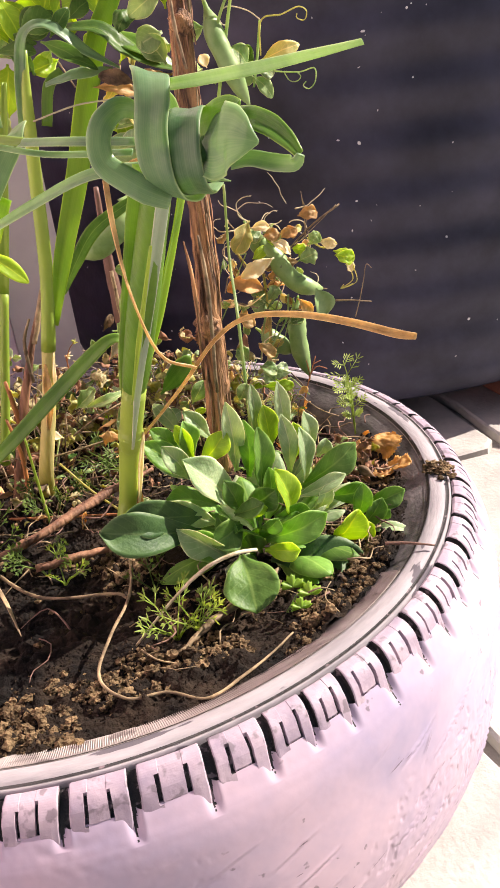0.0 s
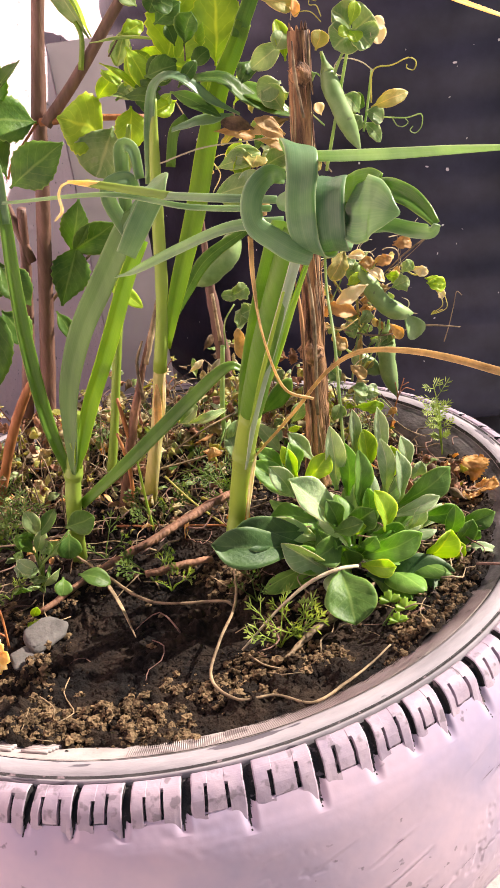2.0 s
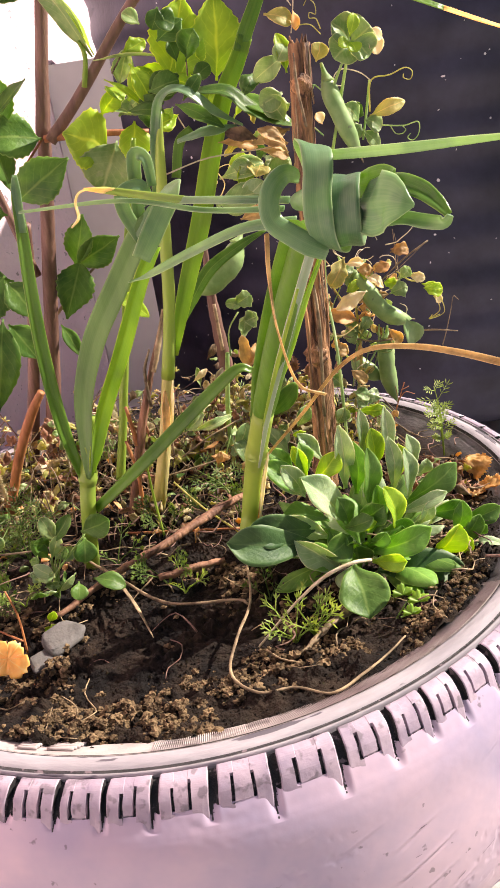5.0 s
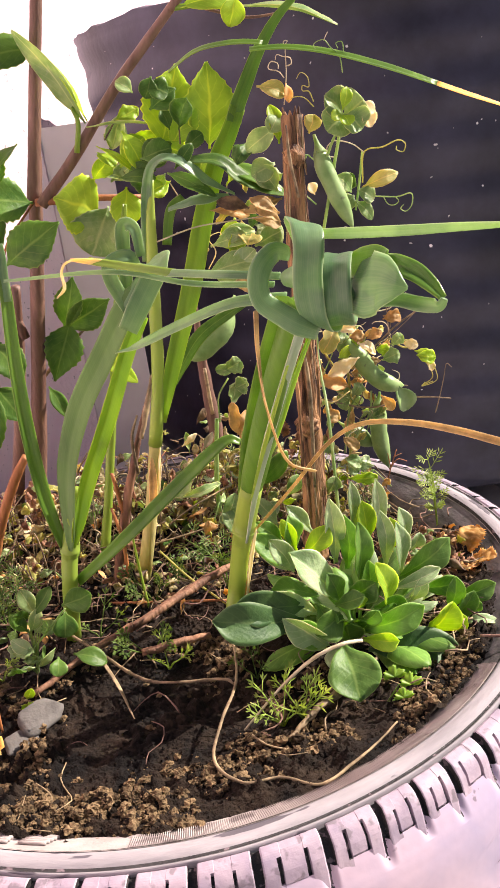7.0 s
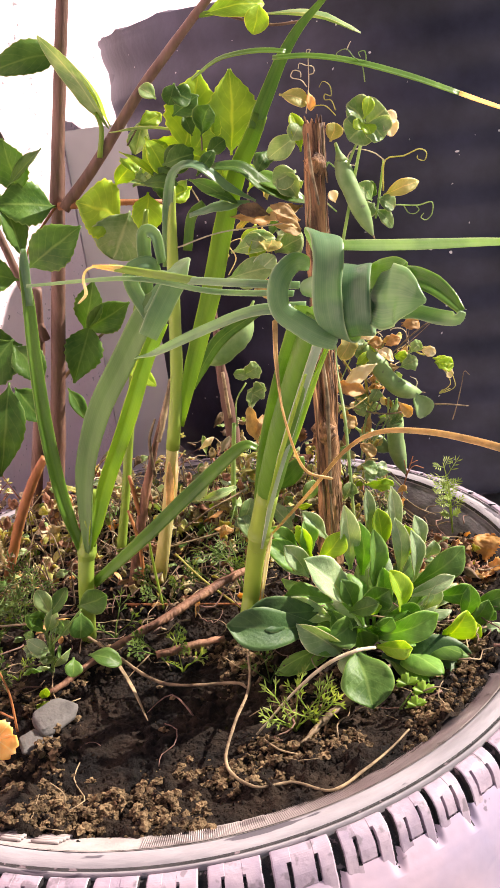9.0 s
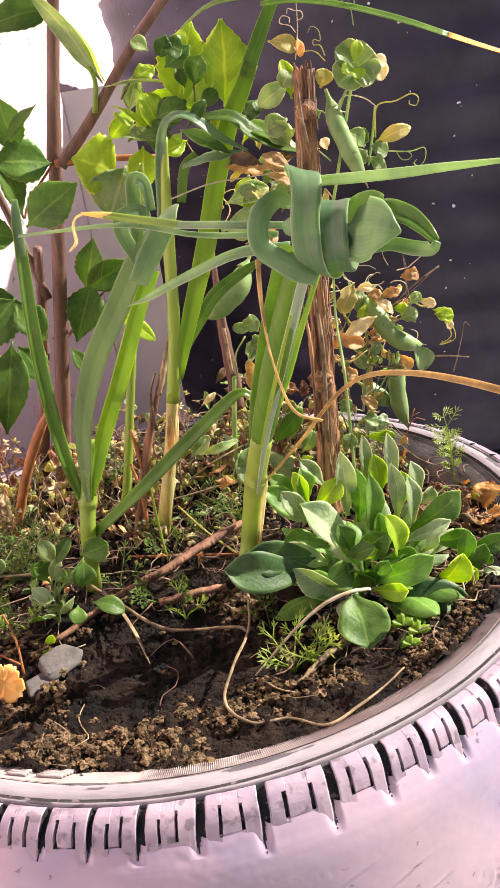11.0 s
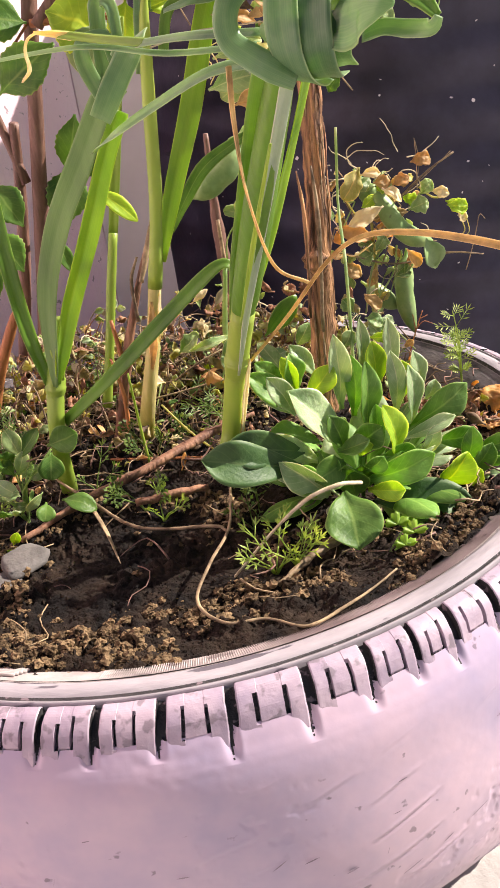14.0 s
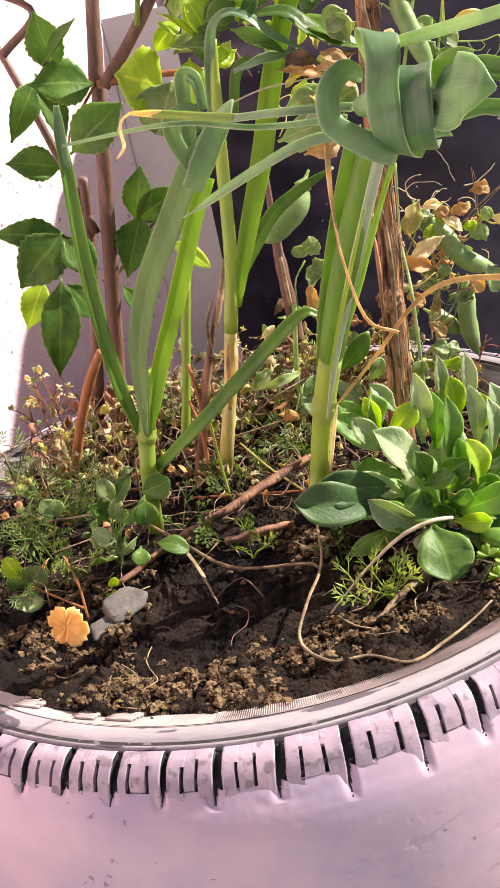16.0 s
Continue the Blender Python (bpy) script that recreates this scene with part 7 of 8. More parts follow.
part("stem", tube([(0.2106, 0.0746, -0.0132), (0.2154, 0.0737, 0.0059), (0.2249, 0.0720, 0.0321)], (0.00080, 0.00060, 0.00045), n=10, k=5), RUST, redsp)
part("side_twig", tube([(0.2177, 0.0733, 0.0149), (0.2251, 0.0720, 0.0228), (0.2335, 0.0705, 0.0194)], (0.00050, 0.00045, 0.00035), n=8, k=5), RUST, redsp)
part("side_twig", tube([(0.2187, 0.0731, 0.0166), (0.2170, 0.0734, 0.0299)], (0.00050, 0.00035), n=6, k=5), RUST, redsp)
part("side_twig", tube([(0.2218, 0.0726, 0.0253), (0.2289, 0.0713, 0.0277)], (0.00050, 0.00035), n=6, k=5), RUST, redsp)
leftsp = thing("seed_head_weed", at(-0.15, 0.18), "thin-stemmed weed with small pale flower heads", "weed")
part("stem", tube([(-0.1347, 0.2065, 0.0145), (-0.1377, 0.2071, 0.0355), (-0.1403, 0.2075, 0.0541)], (0.00065, 0.00055, 0.00045), n=10, k=5), RUST, leftsp)
part("stem", tube([(-0.1397, 0.2074, 0.0133), (-0.1458, 0.2085, 0.0330), (-0.1497, 0.2092, 0.0499)], (0.00065, 0.00055, 0.00045), n=10, k=5), RUST, leftsp)
part("stem", tube([(-0.1356, 0.2067, 0.0146), (-0.1285, 0.2054, 0.0538)], (0.00055, 0.00045), n=8, k=5), RUST, leftsp)
part("stem", tube([(-0.1098, 0.1818, 0.0257), (-0.1177, 0.1832, 0.0451), (-0.1260, 0.1948, 0.0608)], (0.00055, 0.00045, 0.00035), n=8, k=5), RUST, leftsp)
leaf2(leftsp, CREAM, (-0.1403, 0.2075, 0.0541), (-0.1383, 0.2021, 0.0653), 0.0048, name="flower_head", wave=0.3)
leaf2(leftsp, PEA, (-0.1407, 0.2076, 0.0561), (-0.1440, 0.2031, 0.0644), 0.0048, name="flower_head", wave=0.3)
leaf2(leftsp, CREAM, (-0.1497, 0.2092, 0.0499), (-0.1538, 0.2048, 0.0584), 0.0048, name="flower_head", wave=0.3)
leaf2(leftsp, PEA, (-0.1497, 0.2092, 0.0499), (-0.1439, 0.2031, 0.0545), 0.0048, name="flower_head", wave=0.3)
leaf2(leftsp, CREAM, (-0.1503, 0.2093, 0.0298), (-0.1554, 0.2051, 0.0387), 0.0048, name="flower_head", wave=0.3)
# ---- roots, straws and fallen leaves on the soil ----
root = single("dry_root", tube([(-0.081, -0.03, 0.004), (-0.062, -0.066, 0.002), (-0.037, -0.112, 0.001), (0.003, -0.134, 0.003), (0.010, -0.141, 0.002)], (0.0009, 0.0012, 0.0010, 0.0008), n=40, k=7, rough=0.3), STRAW, "pale dry root winding over the soil", "root", "roots on the soil")
single("dry_root", tube([(0.022, -0.100, 0.006), (0.012, -0.140, 0.003), (-0.006, -0.170, 0.001), (-0.018, -0.198, -0.001), (-0.008, -0.218, -0.003), (0.012, -0.222, -0.004), (0.0286, -0.2356, -0.0040), (0.0503, -0.2285, -0.0040), (0.0684, -0.2196, -0.0040), (0.0850, -0.2091, -0.0040)], (0.0008, 0.0010, 0.0009, 0.0008, 0.0009, 0.0005), n=80, k=7, rough=0.3), STRAW, "pale dry root winding over the soil", "root", "roots on the soil")
curl = thing("dry_straw", at(0.0, -0.17), "pale dry straw curling up into the rosette", "straw")
part("stem", tube([(0.0068, -0.1677, -0.0120), (0.0292, -0.1727, 0.0122), (0.0476, -0.1831, 0.0329), (0.0648, -0.1861, 0.0392), (0.0793, -0.1815, 0.0346)], (0.00070, 0.00085, 0.00115, 0.00115, 0.00100), n=30, k=7, rough=0.2), PALE, curl)
single("dry_root", tube([(0.025, -0.195, -0.006), (0.050, -0.180, -0.002), (0.078, -0.168, -0.001), (0.100, -0.150, -0.004)], (0.0012, 0.0022, 0.0026, 0.0014), n=40, k=10, rough=0.9), STRAW, "frayed dry stem base lying by the rim", "root", "roots on the soil")
single("dead_branch", tube([(-0.108, -0.078, -0.008), (-0.07, -0.058, -0.002), (-0.02, -0.040, 0.004), (0.03, -0.020, 0.010), (0.06, -0.010, 0.012)], (0.0020, 0.0028, 0.0031, 0.0028, 0.0016), n=40, k=9, rough=0.45), BRANCH, "reddish-brown dead branch lying on the soil", "branch")
single("dead_branch", tube([(-0.035, -0.072, -0.004), (-0.01, -0.074, -0.002), (0.012, -0.076, -0.002)], (0.0025, 0.0033, 0.002), n=16, k=9, rough=0.6), BRANCH, "short dark broken twig lying on the soil", "branch")
single("withered_leaf", ribbon([(-0.070, -0.050, 0.004), (-0.062, -0.080, 0.004), (-0.056, -0.110, 0.001), (-0.052, -0.135, -0.006)], (0.0014, 0.0026, 0.0030, 0.0006), face=(0, -0.5, 1), n=18, twist=60), STRAW, "narrow withered grey leaf hanging over the soil", "leaf")
def flat_stone(c, size, turn, seed):
    """A broken flat stone with blunt corners and a sloping top."""
    vs = []
    for q in FINEV:
        w = np.sign(q) * abs(q) ** 0.42
        k = 1 + 0.20 * noise.noise(tuple(q * 1.1 + seed)) + 0.05 * noise.noise(tuple(q * 4.0 + seed))
        x, y, z = w[0] * size * k * (1 - 0.22 * w[1]), w[1] * size * 0.66 * k, w[2] * size * 0.20 * k
        vs.append(V(c[0] + x * math.cos(turn) - y * math.sin(turn), c[1] + x * math.sin(turn) + y * math.cos(turn), c[2] + z + 0.30 * y))
    return vs, FINEF


SX = (-0.1070, -0.1040, -0.007)
single("stone", flat_stone(SX, 0.0135, 0.6, 4), STONE, "small flat angular grey stone lying in the soil", "stone")
single("stone", flat_stone((SX[0] - 0.0135, SX[1] - 0.0120, SX[2] - 0.004), 0.0092, 0.5, 9), STONE, "small flat grey stone half sunk in the soil", "stone")
yl = thing("fallen_leaf", at(-0.145, -0.115, 0.002), "fallen yellow-orange lobed leaf on the soil", "leaf")
o, r1, r2 = V(-0.1405, -0.121, 0.0005), V(0.95, -0.25, 0.05), V(0.10, 0.35, 0.93)
for a0, ln, wd in ((128, 0.0128, 100), (40, 0.0118, 92), (-44, 0.0146, 108), (-138, 0.0112, 96)):
    G = []
    for i in range(9):
        row = []
        for j in range(13):
            h = j / 12 * 2 - 1
            a = radians(a0 + h * wd / 2)
            q = i / 8 * ln * (1 - 0.34 * abs(h) ** 4) * (1 + 0.07 * math.cos(h * 16) * (i / 8) ** 3)
            row.append(o + r1 * q * math.cos(a) + r2 * q * math.sin(a) + V(0, -1, 0.3) * (0.0014 * noise.noise((h * 2, i * 0.3, a0)) + 0.0010 * (i / 8) ** 2 * h * h))
        G.append(row)
    part("lobe", sheet(G, 0.0005), YELLOW, yl)
rightl = thing("fallen_leaf", at(0.214, -0.057, 0.002), "orange and yellow withered lobed leaf by the rim", "leaf")
for bx, by, bz, tx, ty, tz, w, m in ((0.217, -0.058, -0.010, 0.203, -0.040, 0.000, 0.022, ORANGE), (0.217, -0.057, -0.010, 0.232, -0.044, 0.006, 0.022, AMBER), (0.215, -0.060, -0.010, 0.226, -0.082, 0.000, 0.018, AMBER), (0.213, -0.060, -0.010, 0.206, -0.080, -0.006, 0.017, ORANGE)):
    leaf2(rightl, m, (bx, by, bz), (tx, ty, tz), w, face=(-0.2, -0.5, 1), teeth=0.22, n=8, wave=0.14, blunt=0.5)
straws = []
rnd = random.Random(77)
while len(straws) < 640:
    a, r = rnd.uniform(0, 2 * math.pi), 0.225 * math.sqrt(rnd.random())
    x, y = r * math.cos(a), r * math.sin(a)
    dens = 0.95 if y > 0.06 or x > 0.13 else (0.6 if y > -0.06 else (0.16 if x > 0.02 else 0.04))
    if rnd.random() > dens:
        continue
    z = soil_z(x, y)
    hgt = (0.045 if y > 0.1 else 0.02) * rnd.random() ** 2
    ln = rnd.uniform(0.012, 0.055)
    az = rnd.uniform(0, 2 * math.pi)
    p = [V(x, y, z + hgt)]
    for q in range(4):
        az += rnd.uniform(-1.1, 1.1)
        p.append(p[-1] + ln / 4 * V(math.cos(az), math.sin(az), rnd.uniform(-0.5, 0.5)))
    for q in p:
        q[2] = max(q[2], soil_z(q[0], q[1]) + 0.0006)
    p = [q for q in p if math.hypot(q[0], q[1]) < 0.236]
    if len(p) < 3:
        continue
    straws.append((tube(p, (rnd.uniform(0.0003, 0.0009), 0.0003), n=9, k=4), rnd.random()))
single("straw_litter", join([g for g, q in straws if q < 0.6]), STRAW, "tangle of thin dry pea vines and straws", "litter", kind="stuff")
single("twig_litter", join([g for g, q in straws if q >= 0.6]), WOODY, "thin dark brown twigs scattered on the soil", "litter", kind="stuff")
flat = {"d": [], "o": [], "g": []}
while sum(len(q) for q in flat.values()) < 300:
    a, r = rnd.uniform(0, 2 * math.pi), 0.225 * math.sqrt(rnd.random())
    x, y = r * math.cos(a), r * math.sin(a)
    if rnd.random() > (0.95 if y > 0.07 or x > 0.14 else (0.5 if y > -0.03 else (0.3 if x > 0.08 else 0.0))):
        continue
    if math.hypot(x - 0.105, y + 0.11) < 0.075:
        continue
    h = (0.06 if y > 0.12 else 0.025) * rnd.random() ** 2
    g = blade((x, y, soil_z(x, y) + h + 0.001), rnd.uniform(0, 360), rnd.uniform(-20, 60), rnd.uniform(0.006, 0.015), rnd.uniform(0.004, 0.009), bend=rnd.uniform(-40, 120), roll=rnd.uniform(-60, 60), cup=0.1, n=8, m=6, wave=0.35, seed=len(flat["d"]) * 0.7)
    flat["g" if rnd.random() < 0.33 else ("o" if rnd.random() < 0.3 else "d")].append(g)
single("dry_leaf_litter", join(flat["d"]), LITTER, "crumpled dry tan leaves under the plants", "litter", kind="stuff")
single("orange_leaf_litter", join(flat["o"]), ORANGE, "crumpled orange-brown leaves under the plants", "litter", kind="stuff")
single("small_weed_leaves", join(flat["g"]), PEA, "small pale green weed leaves among the litter", "weeds", kind="stuff")
rnd = random.Random(404)
dead = {"pale": [], "green": [], "brown": []}
BEDS = ((0.0, 0.13, 0.16, 0.055, 0.055, 330), (0.13, 0.10, 0.07, 0.06, 0.070, 200), (-0.13, 0.07, 0.05, 0.05, 0.030, 60), (0.03, 0.03, 0.07, 0.035, 0.022, 70), (0.19, -0.03, 0.025, 0.05, 0.010, 130))
for cx, cy, ex, ey, hh, cnt in BEDS:
    for i in range(cnt):
        x, y = cx + ex * rnd.uniform(-1, 1), cy + ey * rnd.uniform(-1, 1)
        if math.hypot(x, y) > 0.222 or math.hypot(x - 0.105, y + 0.11) < 0.06:
            continue
        h = hh * rnd.random() ** 1.6
        ln = rnd.uniform(0.006, 0.013) * (1.7 if y > 0.07 else 1.0)
        g = blade((x, y, soil_z(x, y) + h + 0.001), rnd.uniform(0, 360), rnd.uniform(-30, 80), ln, ln * rnd.uniform(0.3, 0.75), bend=rnd.uniform(-160, 200), roll=rnd.uniform(-90, 90), cup=rnd.uniform(-0.2, 0.5), n=10, m=6, wave=0.5, teeth=rnd.uniform(0.1, 0.5), peak=rnd.uniform(0.35, 0.7), seed=i * 0.73 + cx)
        q = rnd.random()
        dead["brown" if (cx > 0.18 and q < 0.85) or q < 0.35 else ("pale" if q < 0.70 else "green")].append(g)
single("withered_leaves", join(dead["pale"]), WITHER, "curled cream and tan withered leaves under the plants", "litter", kind="stuff")
single("small_weed_leaves", join(dead["green"]), PEAY, "small curled yellow-green leaves among the litter", "weeds", kind="stuff")
single("reddish_leaf_litter", join(dead["brown"]), REDLIT, "reddish-brown dry leaf scraps on the soil", "litter", kind="stuff")
# ---- more pea foliage ----
rnd = random.Random(31)
for c, ext, cnt, mats, size in (((0.205, 0.105, 0.095), (0.045, 0.02, 0.045), 30, (PEA, PEA, DRYL, PEAY, PEA, LITL), (0.008, 0.016)), ((0.115, -0.01, 0.265), (0.035, 0.02, 0.045), 16, (PEA, PEA, PEAY, DARKL), (0.012, 0.020)),
        ((0.06, 0.06, 0.305), (0.045, 0.03, 0.035), 16, (LITL, PEA, DARKL, LITL), (0.014, 0.026)), ((0.13, 0.09, 0.015), (0.075, 0.045, 0.022), 70, (PEA, DRYL, PEAY, LITL, SILVER), (0.007, 0.014)), ((0.0, 0.12, 0.008), (0.13, 0.07, 0.018), 90, (PEA, LITTER, ORANGE, LITTER, PEA, DARKL), (0.006, 0.013)), ((0.19, 0.11, 0.11), (0.03, 0.015, 0.04), 22, (DRYL, DRYL, ORANGE, PEAY, CREAM), (0.007, 0.014))):
    for i in range(cnt):
        b = V(*[q + rnd.uniform(-1, 1) * e for q, e in zip(c, ext)])
        d = unit(V(rnd.gauss(0, 1), rnd.gauss(0, 0.6), rnd.gauss(-0.2, 0.8)))
        ln = rnd.uniform(*size)
        m = rnd.choice(mats)
        leaf2(pea, m, b, b + d * ln, ln * rnd.uniform(0.5, 0.75), face=(rnd.uniform(-0.7, 0.7), -1, rnd.uniform(-0.2, 1.0)), wave=0.55 if m in (DRYL, ORANGE, STRAW) else 0.26, n=9, m=7)
        if i % 2 == 0:
            part("stalk", tube([b, b + V(rnd.uniform(-1, 1), rnd.uniform(-0.5, 0.5), -1) * rnd.uniform(0.006, 0.02)], 0.0006, n=4, k=4), PEA if m is PEA else STRAW, pea)
arcs = []
rnd = random.Random(91)
for i in range(200):
    x, y = rnd.uniform(-0.18, 0.2), rnd.uniform(0.03, 0.2)
    if math.hypot(x, y) > 0.215:
        continue
    az, ln, hh = rnd.uniform(0, 6.28), rnd.uniform(0.02, 0.06), 0.008 + 0.05 * rnd.random() ** 2
    d = V(math.cos(az), math.sin(az) * 0.6, 0)
    b = V(x, y, soil_z(x, y))
    arcs.append(tube([b, b + V(0, 0, hh) + d * ln * 0.2, b + V(0, 0, hh * rnd.uniform(0.6, 1.2)) + d * ln * 0.6, b + V(0, 0, hh * rnd.uniform(0.1, 0.8)) + d * ln], (rnd.uniform(0.0004, 0.0010), 0.0003), n=10, k=4))
single("dry_vine_tangle", join(arcs), STRAW, "tangle of dry tan pea vines at the back of the tyre", "litter", kind="stuff")
# ---- leaves and stalks round the stick ----
leaf2(pea, PEA, (0.0799, 0.0468, 0.1129), (0.0865, 0.0406, 0.1358), 0.0197, cup=0.4)
leaf2(pea, PEA, (0.0778, 0.0472, 0.1412), (0.0906, 0.0450, 0.1464), 0.0145)
leaf2(pea, PEA, (0.0835, 0.0462, 0.1389), (0.0708, 0.0484, 0.1432), 0.0097)
leaf2(pea, DRYL, (0.0798, 0.0367, 0.0884), (0.0759, 0.0323, 0.1201), 0.0113, wave=0.15, label="dry orange-brown leaf")
leaf2(pea, ORANGE, (0.0782, 0.0390, 0.0907), (0.0864, 0.0355, 0.1105), 0.0074, wave=0.15)
leaf2(pea, GARLIC, (0.0752, -0.0133, 0.0673), (0.0975, -0.0223, 0.0936), 0.0145, cup=0.2, peak=0.5)
leaf2(pea, PEA, (0.0371, -0.0573, 0.0681), (0.0473, -0.0591, 0.0875), 0.0122, cup=0.3)
leaf2(pea, PEA, (0.0408, -0.0681, 0.0607), (0.0386, -0.0576, 0.0786), 0.0107, cup=0.3)
leaf2(pea, PEA, (0.0275, 0.0459, 0.0469), (0.0588, 0.0404, 0.0534), 0.0086, wave=0.3, roll=40)
leaf2(pea, PEA, (0.0230, 0.0569, 0.0439), (0.0392, 0.0540, 0.0576), 0.0118, wave=0.2)
leaf2(pea, CREAM, (0.0466, 0.1136, 0.0642), (0.0602, 0.1112, 0.0733), 0.0060, wave=0.3)
leaf2(pea, PEA, (0.0523, 0.1126, 0.0573), (0.0513, 0.1128, 0.0764), 0.0060, wave=0.3)
leaf2(pea, PALE, (0.0634, 0.1107, 0.0582), (0.0736, 0.1089, 0.0723), 0.0066, wave=0.3)
leaf2(pea, LITTER, (0.0635, 0.1208, 0.0784), (0.0723, 0.1193, 0.0912), 0.0066, wave=0.2)
leaf2(pea, CREAM, (0.0091, 0.0593, 0.0224), (-0.0052, 0.0618, 0.0295), 0.0078, wave=0.1)
leaf2(pea, ORANGE, (0.0287, -0.0051, 0.0451), (0.0423, -0.0075, 0.0412), 0.0066, wave=0.25)
leaf2(pea, ORANGE, (0.0302, -0.0155, 0.0412), (0.0342, -0.0162, 0.0521), 0.0056, wave=0.25)
leaf2(pea, PEA, (0.0755, -0.0539, 0.0528), (0.0634, -0.0416, 0.0733), 0.0111, wave=0.1)
leaf2(pea, SILVER, (0.0684, -0.0425, 0.0600), (0.0802, -0.0446, 0.0652), 0.0099)
leaf2(pea, PEA, (0.0949, -0.0167, 0.0559), (0.1049, -0.0185, 0.0718), 0.0117)
part("vine", tube([(0.0575, 0.0508, 0.0259), (0.0590, 0.0505, 0.0538), (0.0662, 0.0492, 0.1037)], (0.00205, 0.00205, 0.00175), n=12, k=7), PEA, pea)
part("vine", tube([(-0.0177, 0.0002, -0.0140), (-0.0190, 0.0033, 0.0169), (-0.0203, -0.0066, 0.0588)], (0.00110, 0.00110, 0.00080), n=14, k=6), STALK, pea)
part("vine", tube([(0.0354, -0.0256, -0.0120), (0.0152, -0.0027, 0.0046), (-0.0010, 0.0103, 0.0251)], (0.00085, 0.00075, 0.00075), n=14, k=6), PEAY, pea)
part("vine", tube([(0.0465, 0.0121, 0.0333), (0.0140, 0.0178, 0.0287), (-0.0085, 0.0218, 0.0262)], (0.00085, 0.00075, 0.00075), n=14, k=6), STRAW, pea)
part("vine", tube([(0.0681, 0.0489, 0.0465), (0.0377, 0.0441, 0.0394), (0.0154, 0.0481, 0.0268)], (0.00075, 0.00075, 0.00065), n=14, k=6), STRAW, pea)
part("vine", tube([(-0.0443, 0.0196, -0.0120), (0.0364, -0.0286, -0.0080)], (0.00110, 0.00095), n=14, k=6), RUST, pea)
part("vine", tube([(0.0793, 0.0470, 0.1347), (0.0700, 0.0486, 0.1211), (0.0683, 0.0489, 0.1007)], (0.00075, 0.00060, 0.00060), n=8, k=5), PEA, pea)
leaf2(pea, PEAY, (0.1869, 0.0889, 0.1487), (0.1717, 0.0865, 0.1270), 0.0171, wave=0.15)
leaf2(pea, CREAM, (0.2016, 0.0812, 0.1182), (0.1725, 0.0813, 0.1080), 0.0128, wave=0.15)
leaf2(pea, ORANGE, (0.1934, 0.0877, 0.0923), (0.1660, 0.0875, 0.1045), 0.0140, wave=0.15, cup=0.4)
leaf2(pea, CREAM, (0.1857, 0.0840, 0.1441), (0.1993, 0.0765, 0.1437), 0.0090, wave=0.3)
leaf2(pea, ORANGE, (0.1952, 0.0824, 0.1367), (0.2086, 0.0800, 0.1355), 0.0113, wave=0.2)
leaf2(pea, ORANGE, (0.2095, 0.0798, 0.1330), (0.2223, 0.0776, 0.1376), 0.0100, wave=0.25)
leaf2(pea, CREAM, (0.1976, 0.0718, 0.1336), (0.2112, 0.0694, 0.1220), 0.0112, wave=0.3)
leaf2(pea, PEA, (0.2206, 0.0779, 0.1124), (0.2357, 0.0752, 0.1168), 0.0137)
leaf2(pea, PEA, (0.2304, 0.0761, 0.1235), (0.2389, 0.0746, 0.1324), 0.0127)
leaf2(pea, CREAM, (0.2384, 0.0747, 0.1244), (0.2518, 0.0724, 0.1197), 0.0091, wave=0.1)
leaf2(pea, LITL, (0.2503, 0.0726, 0.1118), (0.2636, 0.0652, 0.1082), 0.0137)
leaf2(pea, CREAM, (0.2578, 0.0683, 0.1076), (0.2609, 0.0657, 0.0981), 0.0082)
leaf2(pea, ORANGE, (0.2220, 0.0725, 0.1487), (0.2365, 0.0700, 0.1496), 0.0111, wave=0.15)
leaf2(pea, DRYL, (0.2152, 0.0738, 0.0836), (0.2246, 0.0721, 0.0685), 0.0092, wave=0.3)
leaf2(pea, POD, (0.2284, 0.0663, 0.0909), (0.2339, 0.0654, 0.0682), 0.0183, cup=0.5)
leaf2(pea, PEA, (0.1925, 0.0879, 0.0815), (0.1816, 0.0898, 0.0773), 0.0140)
leaf2(pea, PEA, (0.1950, 0.0875, 0.0835), (0.2029, 0.0861, 0.0942), 0.0117, wave=0.1)
leaf2(pea, DRYL, (0.1674, 0.0822, 0.0790), (0.1779, 0.0803, 0.0672), 0.0116, wave=0.4)
leaf2(pea, DRYL, (0.1765, 0.0704, 0.0557), (0.1881, 0.0684, 0.0423), 0.0107, wave=0.4)
leaf2(pea, PEA, (0.1723, 0.0610, 0.0398), (0.1836, 0.0539, 0.0344), 0.0129, wave=0.15)
leaf2(pea, SILVER, (0.1741, 0.0607, 0.0345), (0.1807, 0.0544, 0.0274), 0.0116)
leaf2(pea, LITL, (0.1658, 0.0418, 0.0306), (0.1903, 0.0375, 0.0260), 0.0104, wave=0.1)
leaf2(pea, LITL, (0.1774, 0.0398, 0.0346), (0.1810, 0.0392, 0.0228), 0.0090)
leaf2(pea, PEA, (0.1355, 0.0066, 0.0391), (0.1420, 0.0054, 0.0518), 0.0129, wave=0.1)
leaf2(pea, PEA, (0.1671, 0.0721, 0.0425), (0.1589, 0.0735, 0.0540), 0.0117, wave=0.1)
leaf2(pea, PEA, (0.0808, 0.0365, 0.1288), (0.0895, 0.0350, 0.1316), 0.0146, cup=0.4)
part("vine", tube([(0.1933, 0.0878, 0.0911), (0.1824, 0.0897, 0.1123), (0.1756, 0.0909, 0.1253)], (0.00080, 0.00070, 0.00070), n=10, k=5), PEAY, pea)
